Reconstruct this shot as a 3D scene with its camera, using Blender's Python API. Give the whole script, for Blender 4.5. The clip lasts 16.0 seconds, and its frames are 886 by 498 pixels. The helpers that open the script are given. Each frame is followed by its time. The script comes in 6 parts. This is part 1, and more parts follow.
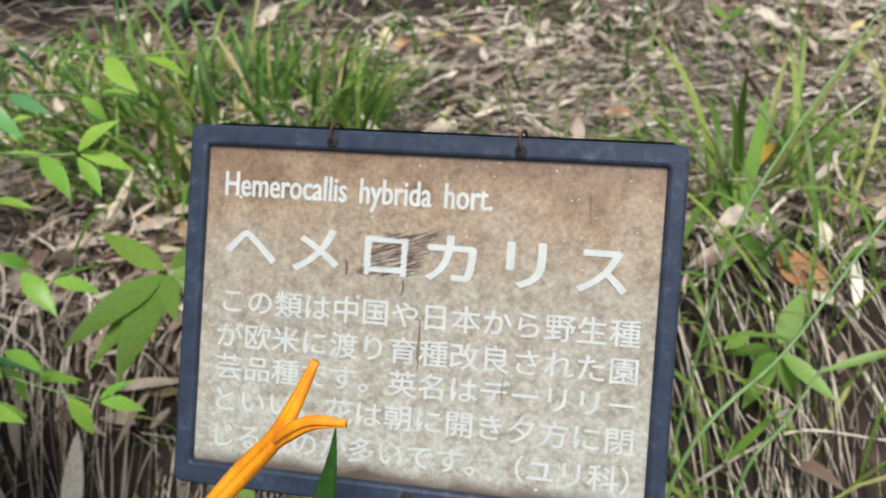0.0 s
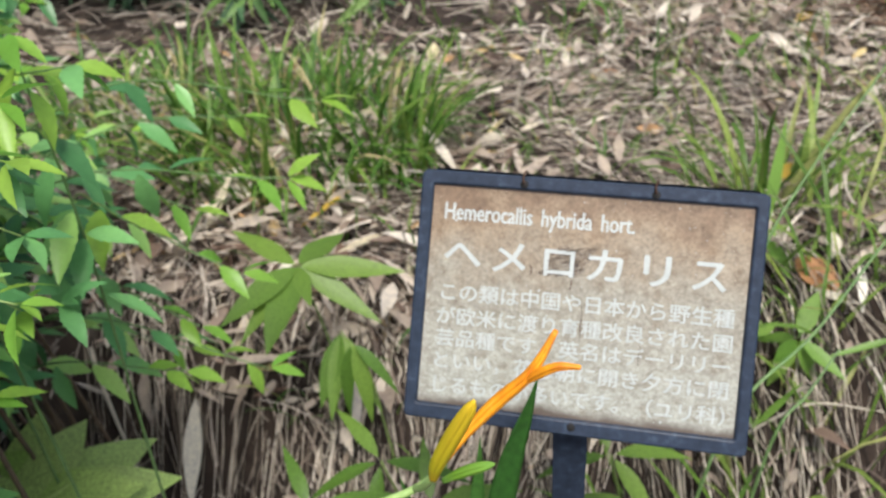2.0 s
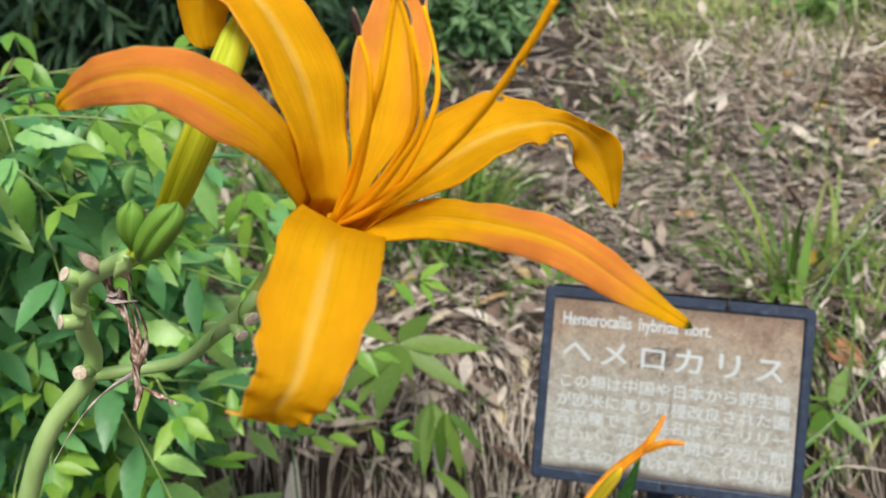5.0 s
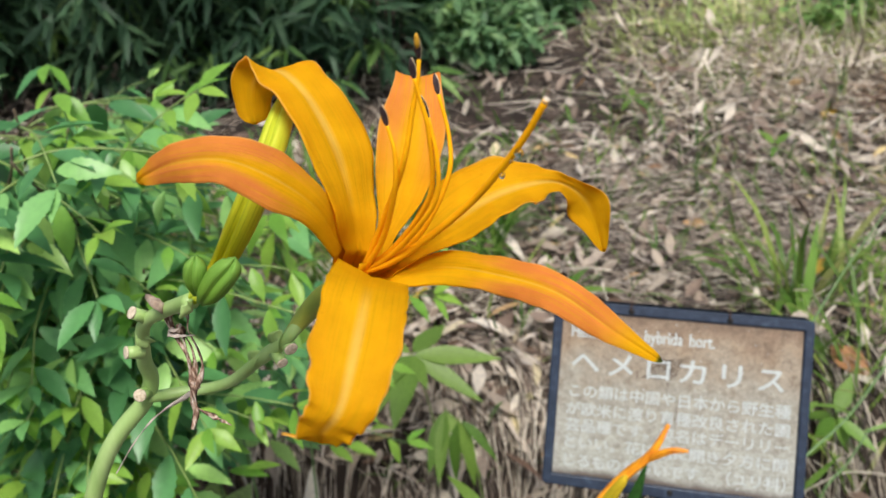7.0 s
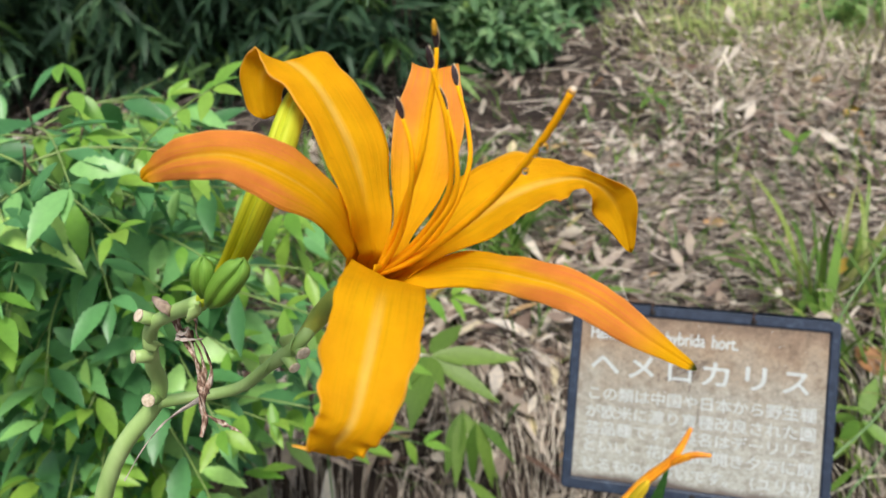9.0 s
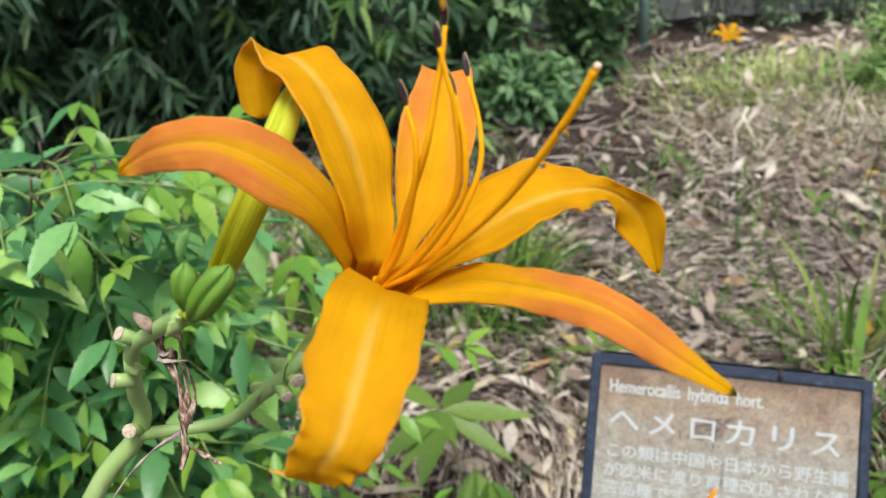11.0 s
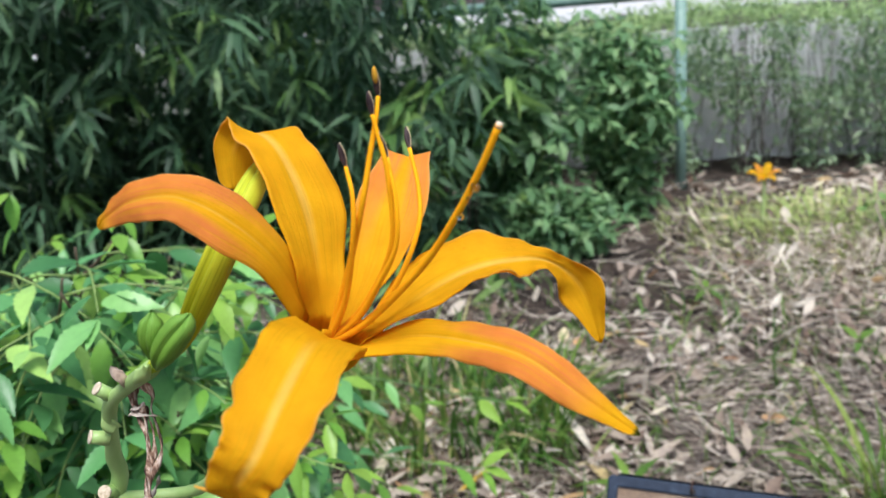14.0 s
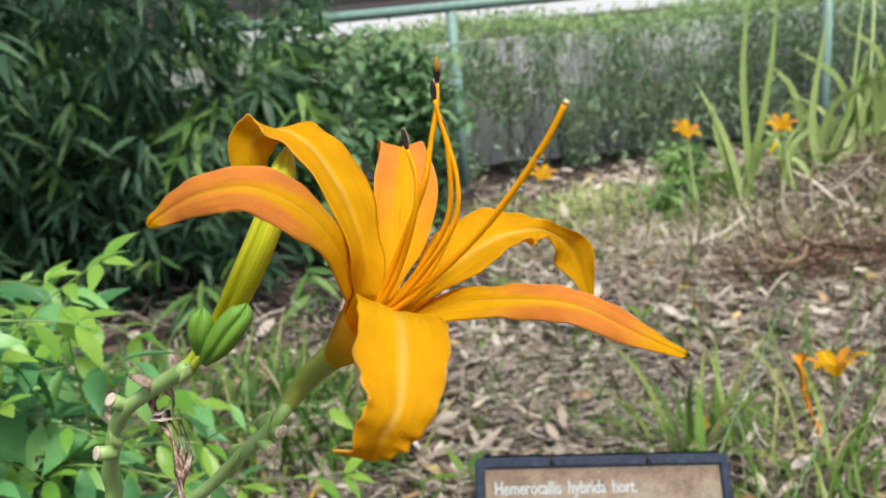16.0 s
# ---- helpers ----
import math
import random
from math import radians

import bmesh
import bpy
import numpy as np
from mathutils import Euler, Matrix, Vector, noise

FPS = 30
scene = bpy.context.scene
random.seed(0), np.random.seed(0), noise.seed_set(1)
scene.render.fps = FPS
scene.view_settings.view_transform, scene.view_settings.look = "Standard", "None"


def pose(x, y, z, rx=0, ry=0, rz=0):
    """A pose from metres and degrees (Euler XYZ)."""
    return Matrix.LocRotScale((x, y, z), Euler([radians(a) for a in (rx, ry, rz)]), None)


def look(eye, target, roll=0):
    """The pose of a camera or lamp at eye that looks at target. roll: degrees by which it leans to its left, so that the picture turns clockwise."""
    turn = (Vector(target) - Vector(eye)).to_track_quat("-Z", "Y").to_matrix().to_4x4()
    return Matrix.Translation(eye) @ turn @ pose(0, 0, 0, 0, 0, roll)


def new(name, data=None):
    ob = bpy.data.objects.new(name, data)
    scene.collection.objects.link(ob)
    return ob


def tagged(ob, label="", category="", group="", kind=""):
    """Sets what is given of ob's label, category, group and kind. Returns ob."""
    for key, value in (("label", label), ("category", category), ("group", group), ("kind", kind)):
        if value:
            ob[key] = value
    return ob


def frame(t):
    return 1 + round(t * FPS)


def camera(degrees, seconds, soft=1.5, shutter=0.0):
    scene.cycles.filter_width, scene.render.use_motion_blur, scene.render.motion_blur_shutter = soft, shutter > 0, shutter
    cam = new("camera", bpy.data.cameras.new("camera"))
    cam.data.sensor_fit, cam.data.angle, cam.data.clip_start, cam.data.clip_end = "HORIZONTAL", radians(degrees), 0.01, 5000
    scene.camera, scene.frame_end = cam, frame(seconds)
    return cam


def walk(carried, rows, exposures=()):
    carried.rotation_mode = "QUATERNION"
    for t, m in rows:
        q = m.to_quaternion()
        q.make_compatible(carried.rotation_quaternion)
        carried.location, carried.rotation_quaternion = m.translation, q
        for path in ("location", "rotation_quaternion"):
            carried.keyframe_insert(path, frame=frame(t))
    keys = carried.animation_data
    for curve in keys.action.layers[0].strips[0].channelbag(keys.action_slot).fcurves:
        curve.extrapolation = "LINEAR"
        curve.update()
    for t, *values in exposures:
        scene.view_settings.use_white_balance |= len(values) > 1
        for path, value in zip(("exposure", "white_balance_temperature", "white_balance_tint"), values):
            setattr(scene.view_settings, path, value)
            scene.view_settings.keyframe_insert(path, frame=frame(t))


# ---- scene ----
cam = camera(56.2, 16.0)
# seconds, eye in metres, yaw to the left, pitch up, roll in degrees
ROWS = [
    (0.0, -0.0067, -0.0194, 0.7180, 6.42, -33.93, -6.13),
    (0.5, -0.0335, -0.0525, 0.7279, 5.92, -33.98, -5.15),
    (1.0, -0.0517, -0.0815, 0.7482, 5.78, -34.22, -4.60),
    (1.5, -0.0743, -0.1224, 0.7926, 5.73, -34.47, -4.44),
    (2.0, -0.1054, -0.1716, 0.8407, 5.61, -34.60, -4.62),
    (2.5, -0.1291, -0.2204, 0.8907, 5.60, -34.50, -4.92),
    (3.0, -0.1612, -0.2418, 0.9238, 5.96, -34.06, -5.33),
    (3.5, -0.1894, -0.2667, 0.9447, 5.89, -33.38, -4.52),
    (4.0, -0.1943, -0.2898, 0.9685, 5.88, -32.36, -4.72),
    (4.2, -0.1958, -0.2907, 0.9711, 5.76, -31.85, -4.38),
    (6.3, -0.1810, -0.3308, 1.0141, 6.93, -30.62, -5.38),
    (6.5, -0.1829, -0.3296, 1.0128, 6.89, -30.57, -5.43),
    (7.0, -0.1876, -0.3294, 1.0150, 7.09, -30.49, -5.62),
    (7.5, -0.1975, -0.3321, 1.0154, 7.37, -30.65, -5.79),
    (8.0, -0.1952, -0.3295, 1.0159, 7.77, -30.66, -5.98),
    (8.5, -0.1892, -0.3267, 1.0170, 8.19, -30.65, -6.19),
    (8.7, -0.1894, -0.3237, 1.0146, 8.29, -30.58, -6.24),
    (10.8, -0.1894, -0.3082, 0.9900, 9.02, -26.98, -6.00),
    (11.0, -0.1901, -0.3072, 0.9891, 9.25, -26.23, -5.63),
    (11.5, -0.1883, -0.3221, 0.9833, 9.99, -23.70, -5.41),
    (12.0, -0.1763, -0.3204, 0.9842, 10.84, -21.16, -5.30),
    (12.5, -0.1719, -0.3212, 0.9783, 11.54, -19.22, -5.21),
    (13.0, -0.1687, -0.3222, 0.9789, 11.95, -17.86, -5.15),
    (13.5, -0.1669, -0.3226, 0.9760, 12.01, -17.10, -5.08),
    (14.0, -0.1639, -0.3257, 0.9762, 11.49, -16.69, -5.09),
    (14.5, -0.1651, -0.3275, 0.9791, 9.89, -16.56, -5.19),
    (15.0, -0.1785, -0.3424, 0.9766, 6.81, -16.69, -5.28),
    (15.5, -0.1925, -0.3764, 0.9876, 2.01, -16.85, -5.40),
    (16.0, -0.2285, -0.3507, 0.9777, -4.14, -17.01, -5.45),
]


def facing(yaw, pitch):
    y, p = radians(yaw), radians(pitch)
    return Vector((-math.sin(y) * math.cos(p), math.cos(y) * math.cos(p), math.sin(p)))


PATH = []
for t, x, y, z, yaw, pitch, roll in ROWS:
    PATH.append((t, look((x, y, z), Vector((x, y, z)) + facing(yaw, pitch), roll)))
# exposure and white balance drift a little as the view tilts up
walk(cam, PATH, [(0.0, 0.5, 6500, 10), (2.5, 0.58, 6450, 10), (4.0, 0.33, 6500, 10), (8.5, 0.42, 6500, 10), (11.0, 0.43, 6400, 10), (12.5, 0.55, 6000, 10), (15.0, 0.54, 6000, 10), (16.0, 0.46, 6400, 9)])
# a slight depth of field, fixed for the whole shot
cam.data.dof.use_dof, cam.data.dof.focus_distance, cam.data.dof.aperture_fstop = True, 0.257, 22.5

# ---- sky and sun: thin bright overcast ----
world = bpy.data.worlds.new("overcast_sky")
scene.world = world
world.use_nodes = True
wn = world.node_tree.nodes
sky = wn.new("ShaderNodeTexSky")
sky.sky_type = "NISHITA"
sky.sun_disc = False
SUN_UP, SUN_TURN = radians(64), radians(163)
sky.sun_elevation, sky.sun_rotation = SUN_UP, SUN_TURN
sky.dust_density, sky.ozone_density = 4.0, 1.0
wn["Background"].inputs["Strength"].default_value = 0.1
world.node_tree.links.new(sky.outputs[0], wn["Background"].inputs["Color"])
sun = new("sun", bpy.data.lights.new("sun", "SUN"))
sun.data.energy, sun.data.angle, sun.data.color = 2.6, radians(20), (1.0, 0.965, 0.91)
sun_from = Vector((math.sin(SUN_TURN) * math.cos(SUN_UP), math.cos(SUN_TURN) * math.cos(SUN_UP), math.sin(SUN_UP)))
sun.matrix_world = look(sun_from * 20, (0, 0, 0))


# ---- materials ----
def material(name, rough=0.6, spec=0.5, metal=0.0):
    m = bpy.data.materials.new(name)
    m.use_nodes = True
    b = m.node_tree.nodes["Principled BSDF"]
    b.inputs["Roughness"].default_value = rough
    b.inputs["Specular IOR Level"].default_value = spec
    b.inputs["Metallic"].default_value = metal
    return m, m.node_tree, b


def ramp(nt, stops, source=None):
    r = nt.nodes.new("ShaderNodeValToRGB")
    e = r.color_ramp.elements
    while len(e) < len(stops):
        e.new(0.5)
    for k, (p, c) in zip(e, stops):
        k.position, k.color = p, (*c, 1)
    if source:
        nt.links.new(source, r.inputs[0])
    return r


def noise_node(nt, scale, detail=4.0, rough=0.55, coords="Object", stretch=None):
    tc = nt.nodes.new("ShaderNodeTexCoord")
    n = nt.nodes.new("ShaderNodeTexNoise")
    n.inputs["Scale"].default_value, n.inputs["Detail"].default_value = scale, detail
    n.inputs["Roughness"].default_value = rough
    out = tc.outputs[coords]
    if stretch:
        mp = nt.nodes.new("ShaderNodeMapping")
        mp.inputs["Scale"].default_value = stretch
        nt.links.new(out, mp.inputs[0])
        out = mp.outputs[0]
    nt.links.new(out, n.inputs["Vector"])
    return n.outputs["Fac"]


def mix(nt, a, b, fac, mode="MIX"):
    m = nt.nodes.new("ShaderNodeMix")
    m.data_type, m.blend_type = "RGBA", mode
    for sock, v in ((m.inputs["Factor"], fac), (m.inputs[6], a), (m.inputs[7], b)):
        if isinstance(v, (int, float)):
            sock.default_value = v
        elif isinstance(v, tuple):
            sock.default_value = (*v, 1)
        else:
            nt.links.new(v, sock)
    return m.outputs[2]


def bump(nt, b, height, strength=0.3, distance=0.002):
    k = nt.nodes.new("ShaderNodeBump")
    k.inputs["Strength"].default_value, k.inputs["Distance"].default_value = strength, distance
    nt.links.new(height, k.inputs["Height"])
    nt.links.new(k.outputs[0], b.inputs["Normal"])


def island(nt):
    return nt.nodes.new("ShaderNodeNewGeometry").outputs["Random Per Island"]


def chance(nt):
    return nt.nodes.new("ShaderNodeObjectInfo").outputs["Random"]


def foliage(name, stops, rough=0.45, see=0.35, loose=True, fine=180.0, mottle=0.25):
    """Leaves: a spread of greens from leaf to leaf, mottled, letting some light through."""
    m, nt, b = material(name, rough, 0.4)
    r = ramp(nt, stops, island(nt) if loose else chance(nt))
    n = noise_node(nt, fine, 3)
    low, high = 1.0 - mottle, 1.0 + 0.5 * mottle
    shade = ramp(nt, [(0.3, (low, low, 0.97 * low)), (0.7, (high, high, 1.0))], n)
    col = mix(nt, r.outputs[0], shade.outputs[0], 1.0, "MULTIPLY")
    nt.links.new(col, b.inputs["Base Color"])
    bump(nt, b, n, 0.25, 0.0015)
    t = nt.nodes.new("ShaderNodeBsdfTranslucent")
    nt.links.new(col, t.inputs["Color"])
    s = nt.nodes.new("ShaderNodeMixShader")
    s.inputs[0].default_value = see
    nt.links.new(b.outputs[0], s.inputs[1])
    nt.links.new(t.outputs[0], s.inputs[2])
    nt.links.new(s.outputs[0], nt.nodes["Material Output"].inputs["Surface"])
    return m


def plain(name, stops, scale=60.0, rough=0.6, metal=0.0, bumps=0.2, stretch=None, depth=0.001, spec=0.5):
    m, nt, b = material(name, rough, spec, metal)
    n = noise_node(nt, scale, 6, 0.6, stretch=stretch)
    r = ramp(nt, stops, n)
    nt.links.new(r.outputs[0], b.inputs["Base Color"])
    if bumps:
        bump(nt, b, n, bumps, depth)
    return m


M_STRAW = foliage("dry_straw", [(0.0, (0.03, 0.02, 0.017)), (0.32, (0.14, 0.103, 0.088)), (0.62, (0.42, 0.35, 0.31)), (1.0, (0.79, 0.71, 0.65))], 0.7, 0.1, fine=90)
M_DRYLEAF = foliage("dry_leaf", [(0.0, (0.15, 0.092, 0.07)), (0.25, (0.34, 0.265, 0.225)), (0.65, (0.53, 0.455, 0.4)), (0.9, (0.75, 0.68, 0.62)), (0.95, (0.6, 0.5, 0.26)), (1.0, (0.58, 0.34, 0.18))], 0.65, 0.15, fine=70)
# about half the blades near-black, painting the shade in gaps between pale straw
M_GAPSTRAW = foliage("straw_and_gap_shade", [(0.0, (0.012, 0.008, 0.006)), (0.5, (0.04, 0.028, 0.022)), (0.62, (0.36, 0.3, 0.25)), (1.0, (0.9, 0.82, 0.74))], 0.7, 0.1, fine=90)
M_PALESTRAW = foliage("bleached_straw", [(0.0, (0.25, 0.19, 0.15)), (0.5, (0.5, 0.43, 0.37)), (1.0, (0.8, 0.73, 0.65))], 0.7, 0.1, fine=90)
M_RUSSET = foliage("russet_litter", [(0.0, (0.08, 0.045, 0.03)), (0.5, (0.25, 0.14, 0.095)), (1.0, (0.5, 0.36, 0.27))], 0.7, 0.1, fine=90)
M_BROWNLEAF = foliage("brown_leaf", [(0.0, (0.2, 0.07, 0.03)), (0.5, (0.4, 0.2, 0.1)), (1.0, (0.6, 0.3, 0.1))], 0.6, 0.15)
M_YELLOWLEAF = foliage("yellowed_leaf", [(0.0, (0.6, 0.38, 0.04)), (1.0, (0.72, 0.5, 0.1))], 0.55, 0.3)
M_GRASS = foliage("grass_green", [(0.0, (0.05, 0.13, 0.02)), (0.5, (0.12, 0.26, 0.045)), (0.85, (0.25, 0.4, 0.08)), (0.92, (0.46, 0.44, 0.18)), (1.0, (0.6, 0.5, 0.3))], 0.45, 0.4)
M_GRASSPALE = foliage("yellowish_grass", [(0.0, (0.09, 0.19, 0.03)), (0.5, (0.18, 0.31, 0.06)), (0.8, (0.32, 0.41, 0.1)), (1.0, (0.62, 0.52, 0.3))], 0.45, 0.4)
M_SHRUB = foliage("shrub_leaf", [(0.0, (0.055, 0.17, 0.06)), (0.45, (0.13, 0.35, 0.125)), (0.8, (0.23, 0.49, 0.16)), (1.0, (0.4, 0.63, 0.16))], 0.36, 0.2, mottle=0.1)
M_YOUNG = foliage("young_shrub_leaf", [(0.0, (0.2, 0.45, 0.07)), (1.0, (0.37, 0.6, 0.1))], 0.35, 0.45, mottle=0.1)
M_BAMBOO = foliage("bamboo_leaf", [(0.0, (0.04, 0.095, 0.054)), (0.6, (0.083, 0.178, 0.096)), (0.92, (0.145, 0.275, 0.14)), (1.0, (0.25, 0.4, 0.17))], 0.5, 0.35, fine=60)
M_BAMBOOLIGHT = foliage("fresh_bamboo_leaf", [(0.0, (0.09, 0.2, 0.06)), (0.6, (0.17, 0.33, 0.09)), (1.0, (0.3, 0.47, 0.14))], 0.5, 0.4, fine=60)
M_BUSH = foliage("soft_bush_leaf", [(0.0, (0.11, 0.23, 0.115)), (0.6, (0.2, 0.37, 0.175)), (1.0, (0.33, 0.5, 0.25))], 0.5, 0.4, fine=60)
M_SASA = foliage("bamboo_grass_leaf", [(0.0, (0.09, 0.19, 0.03)), (1.0, (0.2, 0.33, 0.06))], 0.42, 0.3, False, 300, 0.22)
M_HEDGE = foliage("hedge_leaf", [(0.0, (0.2, 0.31, 0.19)), (0.6, (0.38, 0.52, 0.335)), (1.0, (0.56, 0.68, 0.47))], 0.5, 0.4, fine=40)
M_WEED = foliage("bright_weed_leaf", [(0.0, (0.2, 0.4, 0.12)), (1.0, (0.44, 0.62, 0.25))], 0.5, 0.4, fine=60)
M_HEDGETOP = foliage("hedge_top_leaf", [(0.0, (0.24, 0.38, 0.15)), (1.0, (0.48, 0.63, 0.31))], 0.5, 0.4, fine=40)
M_SHRUB_EACH = foliage("shrub_leaf_single", [(0.0, (0.06, 0.19, 0.065)), (0.45, (0.14, 0.37, 0.13)), (0.8, (0.24, 0.51, 0.16)), (1.0, (0.4, 0.63, 0.16))], 0.36, 0.2, False, mottle=0.1)
M_YOUNG_EACH = foliage("young_leaf_single", [(0.0, (0.2, 0.45, 0.07)), (1.0, (0.37, 0.6, 0.1))], 0.35, 0.45, False, mottle=0.1)
M_BROAD = foliage("broad_mottled_leaf", [(0.0, (0.34, 0.5, 0.14)), (1.0, (0.5, 0.64, 0.26))], 0.4, 0.2, False, 330, 0.4)
M_FRESH = foliage("fresh_blade_leaf", [(0.0, (0.15, 0.31, 0.05)), (1.0, (0.28, 0.46, 0.1))], 0.4, 0.4, False, 300, 0.15)
M_BIGLEAF = foliage("light_green_leaf", [(0.0, (0.19, 0.42, 0.11)), (1.0, (0.29, 0.52, 0.15))], 0.55, 0.3, False, mottle=0.1)
M_STRAP = foliage("dark_strap_leaf", [(0.0, (0.045, 0.15, 0.03)), (1.0, (0.09, 0.24, 0.05))], 0.4, 0.3, False)
M_CLUMP = foliage("pale_strap_leaf", [(0.0, (0.36, 0.52, 0.16)), (1.0, (0.62, 0.74, 0.34))], 0.45, 0.45, False)
M_PALE = foliage("bleached_leaf", [(0.0, (0.66, 0.6, 0.52)), (1.0, (0.8, 0.76, 0.7))], 0.7, 0.1, False)
M_STEMGREEN = plain("green_stem", [(0.3, (0.16, 0.26, 0.06)), (0.7, (0.28, 0.38, 0.12))], 80, 0.5)
M_FARSTALK = plain("pale_green_stalk", [(0.3, (0.34, 0.48, 0.16)), (0.7, (0.5, 0.62, 0.28))], 60, 0.5)
M_GRASSSTEM = plain("dark_grass_stem", [(0.3, (0.1, 0.2, 0.06)), (0.7, (0.17, 0.29, 0.1))], 80, 0.5)
M_HEDGETWIG = plain("grey_hedge_twig", [(0.3, (0.09, 0.08, 0.07)), (0.7, (0.2, 0.18, 0.165))], 80, 0.8)
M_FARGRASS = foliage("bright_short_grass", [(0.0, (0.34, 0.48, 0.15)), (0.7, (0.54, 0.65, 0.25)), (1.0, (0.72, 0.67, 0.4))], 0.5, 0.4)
M_TWIG = plain("twig_bark", [(0.2, (0.09, 0.06, 0.04)), (0.8, (0.2, 0.15, 0.1))], 80, 0.8)
M_SOIL = plain("soil", [(0.25, (0.01, 0.0065, 0.0045)), (0.5, (0.032, 0.021, 0.015)), (0.75, (0.095, 0.068, 0.05))], 14, 0.95, bumps=0.6, depth=0.01)
M_FENCE = plain("green_fence_paint", [(0.3, (0.17, 0.29, 0.25)), (0.7, (0.25, 0.39, 0.34))], 40, 0.5)
M_CONCRETE = plain("weathered_concrete", [(0.25, (0.6, 0.59, 0.63)), (0.7, (0.82, 0.81, 0.85))], 5, 0.9)
M_PAVE = plain("pale_paving", [(0.3, (0.5, 0.5, 0.5)), (0.7, (0.62, 0.62, 0.6))], 3, 0.9)


# ---- mesh helpers ----
def mesh_of(name, verts, faces, mat, smooth=True):
    me = bpy.data.meshes.new(name)
    me.from_pydata([tuple(map(float, v)) for v in verts], [], [tuple(map(int, f)) for f in faces])
    me.materials.append(mat)
    me.polygons.foreach_set("use_smooth", [smooth] * len(me.polygons))
    me.update()
    return me


def thing(name, label, category, at=(0, 0, 0), group="", kind=""):
    ob = new(name)
    ob.location = at
    ob.empty_display_size = 0.02
    return tagged(ob, label, category, group, kind)


def part(name, mesh, parent, label="", m=None):
    """One mesh under a thing or a part, given in world coordinates unless m places it."""
    ob = new(name, mesh)
    ob.parent = parent
    root = Matrix.Identity(4)
    p = parent
    while p:
        root = p.matrix_basis @ root
        p = p.parent
    ob.matrix_parent_inverse = Matrix.Identity(4)
    ob.matrix_basis = root.inverted() @ (m if m else Matrix.Identity(4))
    if label:
        ob["label"] = label
    return ob


def many(name, shape, places, mat):
    """One joined mesh of copies of a quad-faced shape at an (n, 4, 4) array of places."""
    v, f = shape
    v, f = np.asarray(v, float), np.asarray(f, int)
    places = np.asarray(places, float)
    n = len(places)
    world_v = np.einsum("nij,vj->nvi", places[:, :3, :3], v) + places[:, None, :3, 3]
    world_f = f[None] + (np.arange(n) * len(v))[:, None, None]
    return quads(name, world_v.reshape(-1, 3), world_f.reshape(-1, 4), mat)


def quads(name, v, f, mat):
    me = bpy.data.meshes.new(name)
    me.vertices.add(len(v))
    me.vertices.foreach_set("co", np.asarray(v, np.float32).ravel())
    me.loops.add(f.size)
    me.loops.foreach_set("vertex_index", np.asarray(f, np.int32).ravel())
    me.polygons.add(len(f))
    me.polygons.foreach_set("loop_start", np.arange(0, f.size, 4, dtype=np.int32))
    me.polygons.foreach_set("use_smooth", np.ones(len(f), bool))
    me.materials.append(mat)
    me.update(calc_edges=True)
    return me


def joined(shapes):
    """Several quad shapes of (verts, faces) as one."""
    vs, fs, k = [], [], 0
    for v, f in shapes:
        vs.append(v)
        fs.append(np.asarray(f) + k)
        k += len(v)
    return np.concatenate(vs), np.concatenate(fs)


def strip_faces(rows, cols):
    a = np.arange((rows - 1) * cols).reshape(rows - 1, cols)[:, :-1]
    return np.stack([a, a + 1, a + cols + 1, a + cols], -1).reshape(-1, 4)


def leaf_shape(length, width, droop=0.3, fold=0.25, rows=6, belly=0.4, stem=0.0, teeth=0.0):
    """A leaf along +y from its base, facing +z: three vertices across."""
    v = []
    for k, s in enumerate(np.linspace(0, 1, rows)):
        w = width / 2 * max(0.03, (s / belly) ** 0.62 if s < belly else (1 - ((s - belly) / (1 - belly)) ** 1.85))
        w *= 1 + teeth * (1 if k % 2 else -1)
        y = stem + s * length
        z = -droop * length * s * s
        v += [(-w, y, z + fold * w), (0, y, z), (w, y, z + fold * w)]
    return np.array(v), strip_faces(rows, 3)


def blade_shape(length, width, bend=0.5, rows=7, fold=0.3, seed=0):
    """A grass blade that rises along +z and bends over towards +y."""
    v = []
    y = z = 0.0
    for k, s in enumerate(np.linspace(0, 1, rows)):
        w = width / 2 * (0.7 + 0.6 * s if s < 0.4 else 0.94 * (1 - ((s - 0.4) / 0.6) ** 2) + 0.02)
        a = bend * s * s * 2.0
        if k:
            z += math.cos(a) * length / (rows - 1)
            y += math.sin(a) * length / (rows - 1)
        v += [(-w, y - fold * w, z), (0, y, z), (w, y - fold * w, z)]
    return np.array(v), strip_faces(rows, 3)


def straw_shape(length, width, curl, rows=5):
    v = []
    x = y = a = 0.0
    for k, s in enumerate(np.linspace(0, 1, rows)):
        if k:
            a += curl / (rows - 1)
            x += math.sin(a) * length / (rows - 1)
            y += math.cos(a) * length / (rows - 1)
        w = width / 2 * (1 - 0.5 * s)
        z = 0.25 * width * math.sin(6 * s)
        n = (math.cos(a), -math.sin(a))
        v += [(x - n[0] * w, y - n[1] * w, z), (x, y, z + 0.5 * w), (x + n[0] * w, y + n[1] * w, z)]
    v = np.array(v)
    v[:, 1] -= length / 2
    return v, strip_faces(rows, 3)


